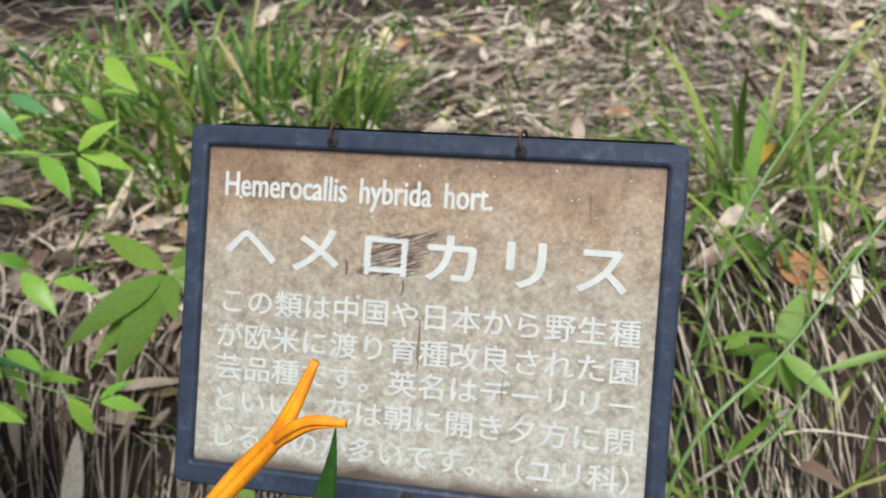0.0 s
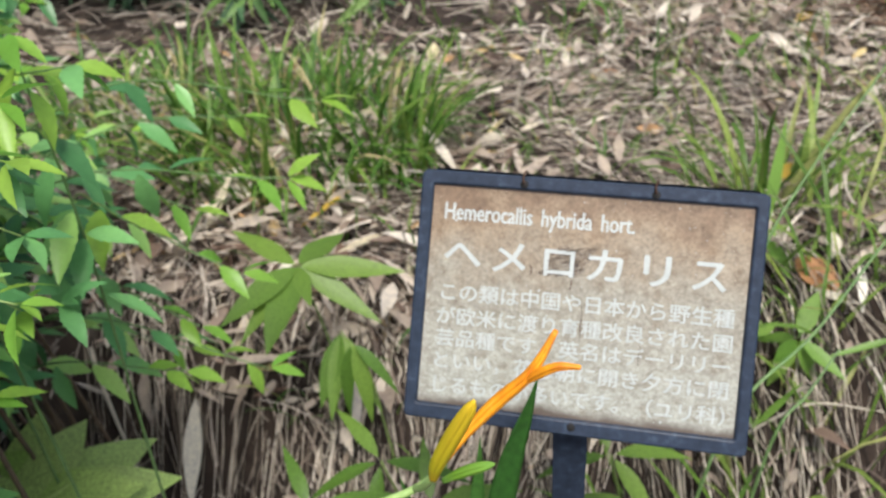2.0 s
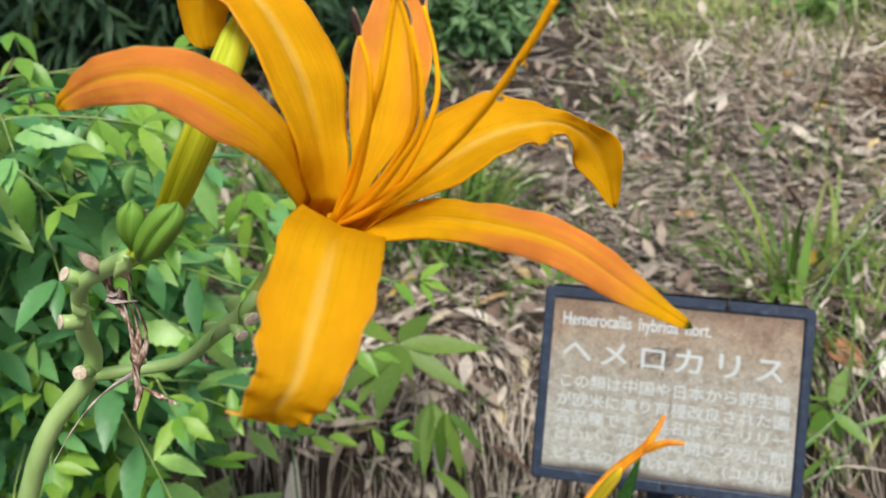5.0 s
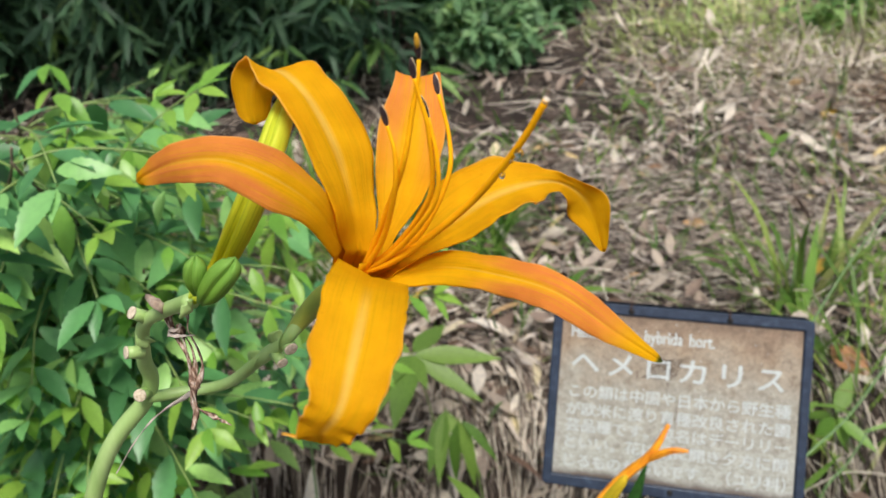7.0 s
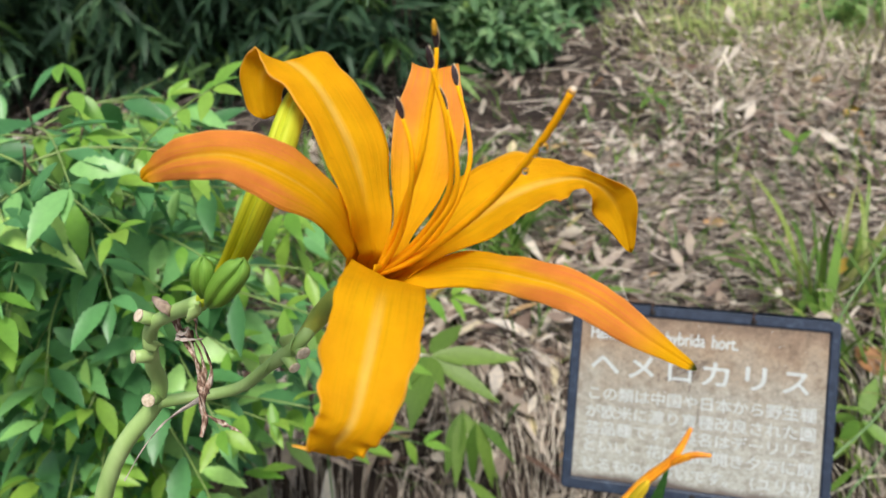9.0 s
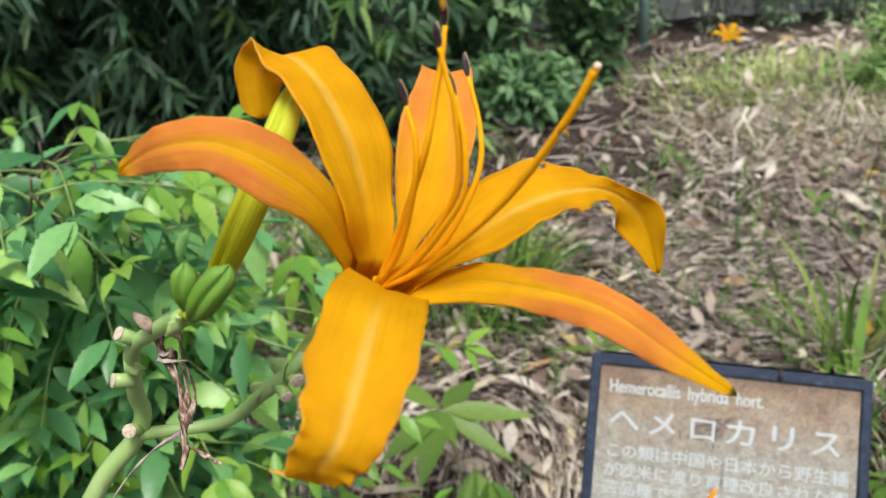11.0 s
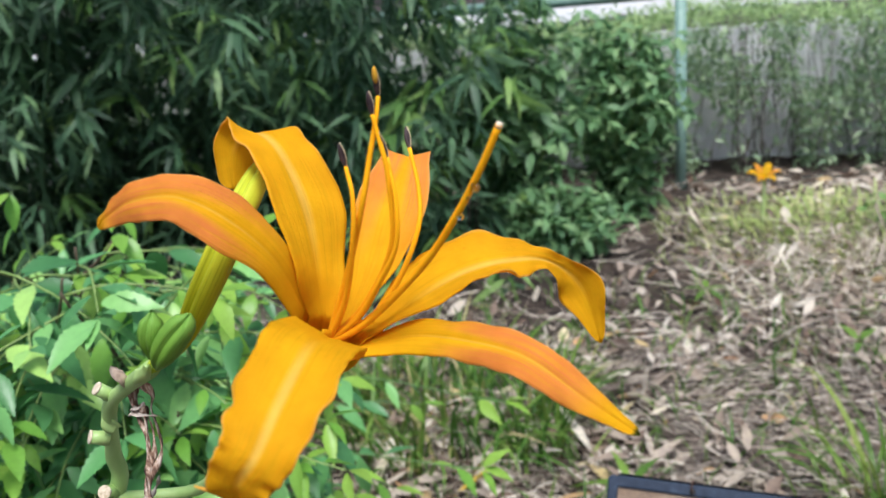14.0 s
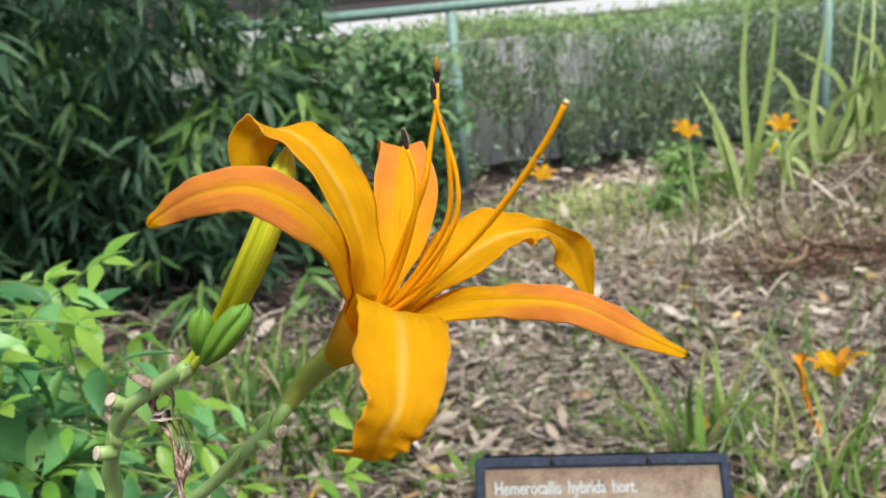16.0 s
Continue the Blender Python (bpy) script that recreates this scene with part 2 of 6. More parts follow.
def tube(points, radii, sides=10, cap=True):
    """A round, tapering tube through points: verts and quad faces (end caps as collapsed rings)."""
    pts = [Vector(p) for p in points]
    rings, n = [], len(pts)
    side = None
    for k, p in enumerate(pts):
        d = (pts[min(k + 1, n - 1)] - pts[max(k - 1, 0)]).normalized()
        if side is None:
            side = d.orthogonal().normalized()
        side = (side - d * side.dot(d)).normalized()
        up = d.cross(side)
        r = radii[k]
        rings.append([p + (side * math.cos(2 * math.pi * j / sides) + up * math.sin(2 * math.pi * j / sides)) * r for j in range(sides)])
    if cap:
        rings = [[pts[0]] * sides] + rings + [[pts[-1]] * sides]
    v = np.array([tuple(q) for ring in rings for q in ring])
    f = []
    for k in range(len(rings) - 1):
        for j in range(sides):
            a, b = k * sides + j, k * sides + (j + 1) % sides
            f.append((a, b, b + sides, a + sides))
    return v, np.array(f)


def spline(points, n):
    """Catmull-Rom through the points, n samples."""
    p = np.array(points, float)
    p = np.vstack([2 * p[0] - p[1], p, 2 * p[-1] - p[-2]])
    out = []
    for u in np.linspace(0, len(p) - 3 - 1e-9, n):
        k = int(u)
        t = u - k
        a, b, c, d = p[k : k + 4]
        out.append(0.5 * (2 * b + (c - a) * t + (2 * a - 5 * b + 4 * c - d) * t * t + (3 * b - a - 3 * c + d) * t**3))
    return np.array(out)


def rotations(yaw, pitch, roll):
    """Many turns at once: roll about y, then pitch about x, then yaw about z."""
    n = len(yaw)
    cz, sz, cx, sx, cy, sy = np.cos(yaw), np.sin(yaw), np.cos(pitch), np.sin(pitch), np.cos(roll), np.sin(roll)
    o, i = np.zeros(n), np.ones(n)
    rz = np.stack([cz, -sz, o, sz, cz, o, o, o, i], -1).reshape(n, 3, 3)
    rx = np.stack([i, o, o, o, cx, -sx, o, sx, cx], -1).reshape(n, 3, 3)
    ry = np.stack([cy, o, sy, o, i, o, -sy, o, cy], -1).reshape(n, 3, 3)
    return rz @ rx @ ry


def placed(at, turn, size):
    m = np.zeros((len(at), 4, 4))
    m[:, :3, :3] = turn * np.asarray(size)[:, None, None]
    m[:, :3, 3] = at
    m[:, 3, 3] = 1
    return m


rng = np.random.default_rng(7)


def soft(a, b, x):
    s = np.clip((np.asarray(x, float) - a) / (b - a), 0, 1)
    return s * s * (3 - 2 * s)


def ground_height(x, y):
    x, y = np.asarray(x, float), np.asarray(y, float)
    bank = -0.17 + 0.22 * soft(0.46, 0.84, y + 0.05 * np.sin(5 * x) + 0.12 * soft(0.0, 0.5, x))
    mound = 0.1 * np.exp(-(((x - 0.35) / 0.25) ** 2) - ((y - 0.75) / 0.3) ** 2)
    hollow = -0.1 * np.exp(-(((x + 0.62) / 0.16) ** 2) - ((y - 0.58) / 0.13) ** 2)
    rise = 0.22 * np.exp(-(((x - 1.75) / 0.45) ** 2) - ((y - 2.6) / 0.5) ** 2)
    waves = 0.012 * np.sin(5 * x + 2) * np.sin(4 * y) + 0.008 * np.sin(13 * x) * np.sin(11 * y + 1)
    near = soft(30, 8, np.hypot(x, y))
    return (bank + mound + hollow + rise + waves) * near


# ---- the ground: one sheet, fine where it is seen close ----
def build_ground():
    fine_x = np.concatenate([[-600, -150, -40, -15, -8, -5], np.linspace(-3.5, 3.5, 176), [5, 8, 15, 40, 150, 600]])
    fine_y = np.concatenate([[-600, -150, -40, -15, -6, -3, -1.5, -0.8], np.linspace(-0.4, 4.4, 121), [6, 9, 15, 40, 150, 600]])
    gx, gy = np.meshgrid(fine_x, fine_y)
    rough = np.random.default_rng(3).normal(0, 0.004, gx.shape) * (np.hypot(gx, gy) < 5)
    gz = ground_height(gx, gy) + rough
    v = np.stack([gx, gy, gz], -1).reshape(-1, 3)
    f = strip_faces(len(fine_y), len(fine_x))
    ob = new("ground", quads("ground", v, f, M_SOIL))
    tagged(ob, "dark crumbly soil bank under dry straw litter", "ground", kind="structure")


build_ground()


def scatter_on_ground(count, x0, x1, y0, y1, r, thin=None):
    x, y = r.uniform(x0, x1, count), r.uniform(y0, y1, count)
    if thin is not None:
        keep = r.random(count) < thin(x, y)
        x, y = x[keep], y[keep]
    return np.stack([x, y, ground_height(x, y)], -1)


def slope_at(p):
    e = 0.01
    return (ground_height(p[:, 0], p[:, 1] + e) - ground_height(p[:, 0], p[:, 1] - e)) / (2 * e)


# ---- dry litter ----
def lie(x, y):
    """How the matted straw is combed: a slowly turning field."""
    return np.sin(6.1 * x + 2.5 * np.sin(4.3 * y)) + np.sin(5.2 * y + 2.0 * np.sin(3.7 * x) + 1.0)


def holes(x, y):
    return np.sin(16.7 * x + 2.2 * np.sin(12.3 * y)) * np.sin(14.9 * y + 1.7 * np.sin(10.7 * x)) + 0.4 * np.sin(41 * x + 9 * y) * np.sin(37 * y)


def near_bed(x, y):
    """The thick litter on the bank and behind the sign, fading at its rim."""
    w = 0.08 * np.sin(7 * x + 3 * y) + 0.06 * np.sin(13 * y - 5 * x)
    return soft(-1.3, -0.9, x + w) * soft(1.5, 1.15, x + w) * soft(0.2, 0.42, y + w * 0.5)


def far_bed(x, y):
    """The thick litter before the fence, fading at its rim."""
    w = 0.12 * np.sin(6 * x + 3 * y) + 0.08 * np.sin(11 * y - 5 * x)
    return soft(-2.4, -1.7, x + w) * soft(3.2, 2.4, x + w) * np.maximum(soft(1.6, 2.1, y + w), ((x > -0.95) & (x < 2.2)).astype(float))


def runs_out(x, y):
    """Litter thinning out away from the beds, little where it already lies thick."""
    thick = np.where(y < 1.75, near_bed(x, y), 0.0) + np.where(y > 1.6, far_bed(x, y), 0.0)
    return np.clip(1.0 - thick, 0, 1) * np.exp(-(((x - 0.2) / 3.2) ** 2) - ((y - 1.2) / 2.2) ** 2)


def under_thicket(x, y):
    """Barer, darker soil towards the thicket, thick pale litter out in the open."""
    return np.clip(1.0 - soft(1.5, 2.2, y) * (0.62 - 0.95 * np.clip(x - 0.05, 0.0, 0.8)), 0.42, 1.0)


def locks(x, y):
    return np.clip(np.sin(21 * x + 2 * lie(x, y)) * np.sin(17 * y + 1.3 * np.sin(9 * x)), 0, 1)


def strewn(shapes):
    return joined([(np.concatenate([(m[:3, :3] @ s[0].T).T + m[:3, 3] for m in ms]), (s[1][None] + (np.arange(len(ms)) * len(s[0]))[:, None, None]).reshape(-1, 4)) for s, ms in shapes])


def build_litter():
    shapes = []
    for k, (count, x0, x1, y0, y1, size) in enumerate(((42000, -1.3, 1.5, 0.2, 1.75, 1.0), (27000, -2.4, 3.2, 1.6, 3.6, 1.2), (26000, -5.0, 5.5, -3.0, 3.6, 1.7))):
        for j in range(6):
            r = np.random.default_rng(100 + 10 * k + j)
            p = scatter_on_ground(count // 6, x0, x1, y0, y1, r, (lambda x, y: runs_out(x, y)) if k == 2 else lambda x, y: np.where(holes(x, y) > np.where(y < 0.8, np.where(x < 0.0, -0.15, 0.0), 0.5), np.where(y < 0.8, 0.03, 0.1), np.where(y < 0.78, 0.4, 1.0)) * under_thicket(x, y) * (far_bed(x, y) if k else near_bed(x, y)))
            n = len(p)
            yaw = 1.3 + 0.75 * lie(p[:, 0], p[:, 1]) + r.normal(0, 0.4, n)
            steep = np.arctan(slope_at(p))
            yaw = np.where(steep > 0.15, 0.5 * lie(p[:, 0] * 2, p[:, 1]) * 0.6 + r.normal(0.1, 0.3, n), yaw)
            pitch = steep * np.cos(yaw) + r.normal(0, 0.14, n)
            p[:, 2] += r.gamma(2.0, 0.008, n) + 0.022 * locks(p[:, 0], p[:, 1])
            s = r.uniform(0.4, 1.4, n) * size
            shapes.append((straw_shape(r.uniform(0.06, 0.14), (0.0026, 0.0042)[j % 2], (-1.0, -0.4, 0.25, 0.6, 1.1, -0.15)[j]), placed(p, rotations(yaw, pitch, r.normal(0, 0.5, n)), s)))
    v, f = strewn(shapes)
    ob = new("straw_litter", quads("straw_litter", v, f, M_STRAW))
    tagged(ob, "matted grey-brown dry straw lying on the soil", "straw", kind="stuff")
    shapes = []
    for k, (count, x0, x1, y0, y1, size) in enumerate(((7000, -1.2, 1.5, 0.3, 1.8, 0.9), (11000, -2.4, 3.2, 1.6, 3.6, 1.15), (10000, -5.0, 5.5, -3.0, 3.6, 1.4))):
        for j in range(4):
            r = np.random.default_rng(200 + 10 * k + j)
            p = scatter_on_ground(count // 4, x0, x1, y0, y1, r, (lambda x, y: runs_out(x, y)) if k == 2 else lambda x, y: under_thicket(x, y) ** 2 * np.clip(0.75 + 0.45 * np.sin(4.1 * x + 1.3) * np.sin(3.3 * y), 0.1, 1) * np.where(y < 0.75, 0.2, 1.0) * (far_bed(x, y) if k else near_bed(x, y)))
            n = len(p)
            p[:, 2] += r.gamma(2.0, 0.009, n) + 0.008 + 0.022 * locks(p[:, 0], p[:, 1])
            s = r.uniform(0.35, 1.25, n) * size
            turn = rotations(r.uniform(0, 6.3, n), np.arctan(slope_at(p)) * 0.6 + r.normal(0, 0.28, n), r.normal(0, 0.6, n))
            shapes.append((leaf_shape(0.062, (0.012, 0.016, 0.021, 0.026)[j], (0.2, -0.15, 0.45, -0.3)[j], 0.4, 6, (0.3, 0.5, 0.4, 0.5)[j]), placed(p, turn, s)))
    for j in range(3):
        r = np.random.default_rng(240 + j)
        p = scatter_on_ground(85, -0.75, -0.08, 0.7, 1.3, r)
        n = len(p)
        p[:, 2] += r.uniform(0.015, 0.045, n)
        turn = rotations(r.uniform(0, 6.3, n), r.normal(0.1, 0.35, n), r.normal(0, 0.5, n))
        shapes.append((leaf_shape(0.1, (0.016, 0.022, 0.028)[j], (0.15, -0.1, 0.25)[j], 0.3, 8, 0.35), placed(p, turn, r.uniform(0.5, 1.2, n))))
    v, f = strewn(shapes)
    ob = new("dry_leaf_litter", quads("dry_leaf_litter", v, f, M_DRYLEAF))
    tagged(ob, "pale tan fallen bamboo leaves strewn over straw", "dry leaves", kind="stuff")


build_litter()


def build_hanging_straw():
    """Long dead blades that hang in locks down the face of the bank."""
    r = np.random.default_rng(291)
    rows, vs, fs = 9, [], []
    for k in range(70):
        cx, cy = r.uniform(-0.72, 0.75), r.uniform(0.6, 0.9)
        drift, long = r.normal(0.0, 0.05), r.uniform(0.16, 0.32)
        for j in range(int(r.uniform(10, 26))):
            s = np.linspace(0, 1, rows)
            x = cx + r.normal(0, 0.018) + (drift + r.normal(0, 0.035)) * s + 0.006 * np.sin(r.uniform(2, 6) * s + r.uniform(0, 6.3))
            y = cy + r.normal(0, 0.02) - long * r.uniform(0.6, 1.1) * s
            z = ground_height(x, y) + r.uniform(0.004, 0.05) * np.sin(0.4 + 2.6 * s) + 0.004
            w = r.uniform(0.0006, 0.0015) * (1 - 0.5 * s)
            a = r.uniform(-0.6, 0.6)
            side = np.stack([w * math.cos(a), 0 * w, w * math.sin(a)], -1)
            p = np.stack([x, y, z], -1)
            n = len(vs) * rows * 3
            vs.append(np.stack([p - side, p + (0, -0.0006, 0.0008), p + side], 1).reshape(-1, 3))
            fs.append(strip_faces(rows, 3) + n)
    tagged(new("hanging_straw", quads("hanging_straw", np.concatenate(vs), np.concatenate(fs), M_GAPSTRAW)), "long pale dead blades hanging down the bank, near-black ones painting gap shade", "straw", kind="stuff")


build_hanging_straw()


def straw_pile(label, cx, cy, radius, count, seed, mat=None, high=0.09):
    """Bleached straw and dead blades heaped round the foot of a plant."""
    r = np.random.default_rng(seed)
    shapes = []
    for j in range(4):
        n = count // 4
        a, d = r.uniform(0, 6.3, n), radius * np.sqrt(r.random(n))
        x, y = cx + d * np.cos(a), cy + 0.6 * d * np.sin(a)
        p = np.stack([x, y, ground_height(x, y) + 0.01 + high * (1 - d / radius) * r.random(n)], -1)
        turn = rotations(r.uniform(0, 6.3, n), r.normal(0, 0.35, n), r.normal(0, 0.6, n))
        shapes.append((straw_shape(0.16 + 0.04 * j, (0.006, 0.009)[j % 2], (-1.2, -0.4, 0.5, 1.3)[j]), placed(p, turn, r.uniform(0.5, 1.3, n))))
    v, f = strewn(shapes)
    tagged(new("straw_pile", quads("straw_pile", v, f, mat or M_PALESTRAW)), label, "straw", "straw piles", "stuff")


straw_pile("bleached straw heaped round daylily clumps", 1.42, 2.38, 0.36, 900, 261)
straw_pile("bleached straw heaped round daylily clumps", 1.95, 2.35, 0.4, 700, 262)
straw_pile("bleached straw heaped round daylily clumps", 1.3, 2.62, 0.25, 400, 263)
straw_pile("bleached straw spread thin on open ground", 0.62, 2.15, 0.5, 800, 266, None, 0.015)
straw_pile("bleached straw spread thin on open ground", 1.0, 2.3, 0.5, 1300, 267, None, 0.015)
straw_pile("russet dead fern litter on the open ground", 1.12, 1.95, 0.3, 650, 264, M_RUSSET, 0.05)
straw_pile("russet dead fern litter on the open ground", 1.62, 2.42, 0.26, 500, 265, M_RUSSET, 0.05)


# ---- grass ----
def grass_tuft(label, cx, cy, radius, count, height, width, lean, seed, mat=None):
    r = np.random.default_rng(seed)
    shapes = []
    a, d = r.uniform(0, 6.3, count), radius * np.sqrt(r.random(count))
    x, y = cx + d * np.cos(a), cy + d * np.sin(a)
    at = np.stack([x, y, ground_height(x, y) - 0.005], -1)
    out = np.arctan2(-(x - cx), (y - cy)) + r.normal(0, 0.8, count)
    for j, b in enumerate((0.25, 0.5, 0.8, 1.1)):
        s = slice(j, None, 4)
        n = len(at[s])
        shape = blade_shape(height, width, b)
        ms = placed(at[s], rotations(out[s], -np.abs(r.normal(lean, 0.2, n)), r.normal(0, 0.15, n)), r.uniform(0.45, 1.15, n))
        shapes.append((np.concatenate([(m[:3, :3] @ shape[0].T).T + m[:3, 3] for m in ms]), (shape[1][None] + (np.arange(n) * len(shape[0]))[:, None, None]).reshape(-1, 4)))
    v, f = joined(shapes)
    return tagged(new("grass_tuft", quads("grass_tuft", v, f, mat or M_GRASS)), label, "grass", "grass tufts", "stuff")


TUFTS_NEAR = [
    ("green grass blades fanning out behind the sign", 0.28, 0.95, 0.09, 40, 0.26, 0.011, 0.35),
    ("long green grass blades arching over straw", 0.47, 0.72, 0.16, 34, 0.3, 0.008, 0.45),
    ("thin grass blades growing through straw", 0.75, 0.95, 0.3, 110, 0.22, 0.006, 0.4),
    ("thin grass blades growing through straw", 0.25, 0.55, 0.12, 45, 0.2, 0.007, 0.4),
    ("long green grass blades arching over straw", 0.62, 0.55, 0.15, 26, 0.3, 0.008, 0.45),
    ("thin grass blades growing through straw", -0.35, 0.85, 0.2, 40, 0.12, 0.005, 0.4),
    ("thick green grass beside the sign", 0.4, 0.62, 0.2, 75, 0.2, 0.007, 0.45),
    ("thick green grass beside the sign", 0.3, 0.85, 0.2, 70, 0.17, 0.006, 0.45),
    ("thin grass blades growing through straw", 0.15, 0.48, 0.15, 70, 0.16, 0.006, 0.45),
]
TUFTS_MID = [
    ("dense clump of fresh green grass in straw litter", -0.50, 1.30, 0.26, 460, 0.25, 0.009, 0.25),
    ("dense clump of fresh green grass in straw litter", -0.85, 1.45, 0.25, 240, 0.22, 0.008, 0.25),
    ("upright green grass blades with a yellowing tip", -0.32, 1.22, 0.07, 40, 0.24, 0.009, 0.1),
    ("sparse thin grass on straw litter", 0.05, 1.15, 0.25, 60, 0.13, 0.005, 0.3),
    ("sparse thin grass on straw litter", 0.55, 1.25, 0.35, 110, 0.16, 0.005, 0.35),
    ("sparse thin grass on straw litter", 0.2, 1.75, 0.3, 40, 0.13, 0.006, 0.3),
    ("thin grass blades growing through straw", 0.0, 1.62, 0.3, 90, 0.13, 0.006, 0.35),
    ("thin grass blades growing through straw", 0.35, 2.0, 0.35, 110, 0.12, 0.006, 0.35),
    ("thin grass blades growing through straw", -0.18, 1.12, 0.2, 50, 0.11, 0.006, 0.4),
    ("sparse thin grass on straw litter", 0.85, 1.55, 0.3, 55, 0.18, 0.006, 0.35),
    ("thin grass blades growing through straw", -0.1, 1.45, 0.3, 50, 0.12, 0.006, 0.3),
    ("thin grass blades growing through straw", 0.6, 1.75, 0.4, 70, 0.15, 0.006, 0.35),
    ("sparse thin grass on straw litter", 1.2, 1.9, 0.4, 45, 0.16, 0.007, 0.35),
    ("fresh green grass at the edge of the thicket", -0.3, 2.0, 0.3, 60, 0.13, 0.006, 0.3),
]
TUFTS_FAR = [
    ("short bright grass at the foot of the fence", 0.75, 2.75, 0.4, 700, 0.13, 0.008, 0.35),
    ("short bright grass at the foot of the fence", 1.2, 2.5, 0.4, 800, 0.15, 0.008, 0.35),
    ("short bright grass at the foot of the fence", 1.9, 2.3, 0.4, 500, 0.16, 0.008, 0.35),
    ("short bright grass before the fence", 0.75, 2.2, 0.35, 110, 0.1, 0.006, 0.35),
    ("short bright grass before the fence", 1.35, 2.15, 0.4, 150, 0.12, 0.006, 0.35),
    ("short bright grass before the fence", 0.3, 2.5, 0.3, 120, 0.08, 0.006, 0.4),
    ("short bright grass before the fence", 0.55, 2.6, 0.4, 700, 0.1, 0.007, 0.35),
    ("low grass on the bare ground", 0.35, 2.95, 0.35, 300, 0.09, 0.007, 0.4),
]
for k, spec in enumerate(TUFTS_NEAR + TUFTS_MID + TUFTS_FAR):
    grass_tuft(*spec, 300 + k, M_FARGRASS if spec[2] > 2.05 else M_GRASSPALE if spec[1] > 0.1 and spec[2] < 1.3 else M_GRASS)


# ---- the label sign ----
SIGN_X = Vector((0.9895, -0.1384, -0.0416)).normalized()
SIGN_Y = Vector((0.1105, 0.5394, 0.8348))
SIGN_Y = (SIGN_Y - SIGN_X * SIGN_X.dot(SIGN_Y)).normalized()
SIGN_N = SIGN_X.cross(SIGN_Y)
SIGN_AT = Vector((-0.0575, 0.2866, 0.469))
SIGN = Matrix((SIGN_X, SIGN_Y, SIGN_N)).transposed().to_4x4()
SIGN.translation = SIGN_AT


M_FRAME = plain("navy_plastic_frame", [(0.3, (0.02, 0.029, 0.047)), (0.56, (0.03, 0.043, 0.07)), (0.7, (0.053, 0.074, 0.11)), (0.8, (0.13, 0.165, 0.21))], 130, 0.42, bumps=0.25, spec=0.2)


def face_material():
    m, nt, b = material("stained_sign_face", 0.32, 0.75)
    tc = nt.nodes.new("ShaderNodeTexCoord")
    sep = nt.nodes.new("ShaderNodeSeparateXYZ")
    nt.links.new(tc.outputs["Generated"], sep.inputs[0])
    cloud, fine, spots = noise_node(nt, 28, 6), noise_node(nt, 420, 4), noise_node(nt, 900, 2)
    tide = nt.nodes.new("ShaderNodeMath")
    tide.operation = "MULTIPLY_ADD"
    nt.links.new(cloud, tide.inputs[0])
    tide.inputs[1].default_value = 0.55
    nt.links.new(sep.outputs[1], tide.inputs[2])
    col = ramp(nt, [(0.3, (0.385, 0.405, 0.375)), (0.75, (0.33, 0.32, 0.275)), (1.05, (0.31, 0.24, 0.165)), (1.25, (0.2, 0.135, 0.085))], None)
    k = nt.nodes.new("ShaderNodeMath")
    k.operation = "MULTIPLY"
    nt.links.new(tide.outputs[0], k.inputs[0])
    k.inputs[1].default_value = 0.8
    for e, p in zip(col.color_ramp.elements, (0.3, 0.66, 0.9, 1.0)):
        e.position = p
    nt.links.new(k.outputs[0], col.inputs[0])
    grain = ramp(nt, [(0.3, (0.7, 0.67, 0.62)), (0.7, (1.16, 1.14, 1.1))], fine)
    out = mix(nt, col.outputs[0], grain.outputs[0], 1.0, "MULTIPLY")
    blotch = ramp(nt, [(0.36, (0.68, 0.62, 0.54)), (0.5, (0.98, 0.97, 0.95)), (0.64, (1.14, 1.14, 1.12))], noise_node(nt, 90, 7, 0.75))
    out = mix(nt, out, blotch.outputs[0], 1.0, "MULTIPLY")
    dots = ramp(nt, [(0.72, (0, 0, 0)), (0.76, (1, 1, 1))], spots)
    out = mix(nt, out, (0.62, 0.55, 0.44), dots.outputs[0])
    low = nt.nodes.new("ShaderNodeMath")
    low.operation = "MULTIPLY_ADD"
    nt.links.new(cloud, low.inputs[0])
    low.inputs[1].default_value = 0.1
    nt.links.new(sep.outputs[1], low.inputs[2])
    grime = ramp(nt, [(0.07, (1, 1, 1)), (0.11, (0, 0, 0))], low.outputs[0])
    out = mix(nt, out, (0.1, 0.075, 0.055), grime.outputs[0])
    nt.links.new(out, b.inputs["Base Color"])
    bump(nt, b, fine, 0.15, 0.0004)
    return m


M_FACE = face_material()
M_SMUDGE = plain("brown_smudge", [(0.42, (0.05, 0.034, 0.024)), (0.6, (0.15, 0.105, 0.075))], 500, 0.6, stretch=(1, 4, 1))
M_LETTER = plain("white_lettering", [(0.25, (0.4, 0.44, 0.43)), (0.7, (0.52, 0.56, 0.54))], 120, 0.5, bumps=0.1)
M_RUST = plain("rusty_wire", [(0.3, (0.025, 0.014, 0.01)), (0.7, (0.085, 0.038, 0.02))], 300, 0.8)
M_HOLESHADE = plain("hole_shade", [(0.3, (0.008, 0.008, 0.008)), (0.7, (0.02, 0.02, 0.02))], 100, 0.9)


def rounded(w, h, r, n=6, cx=0.0, cy=0.0):
    pts = []
    for k, (sx, sy) in enumerate(((1, 1), (-1, 1), (-1, -1), (1, -1))):
        for j in range(n + 1):
            a = math.pi / 2 * (k + j / n)
            pts.append((cx + sx * (w / 2 - r) + r * math.cos(a), cy + sy * (h / 2 - r) + r * math.sin(a)))
    return pts


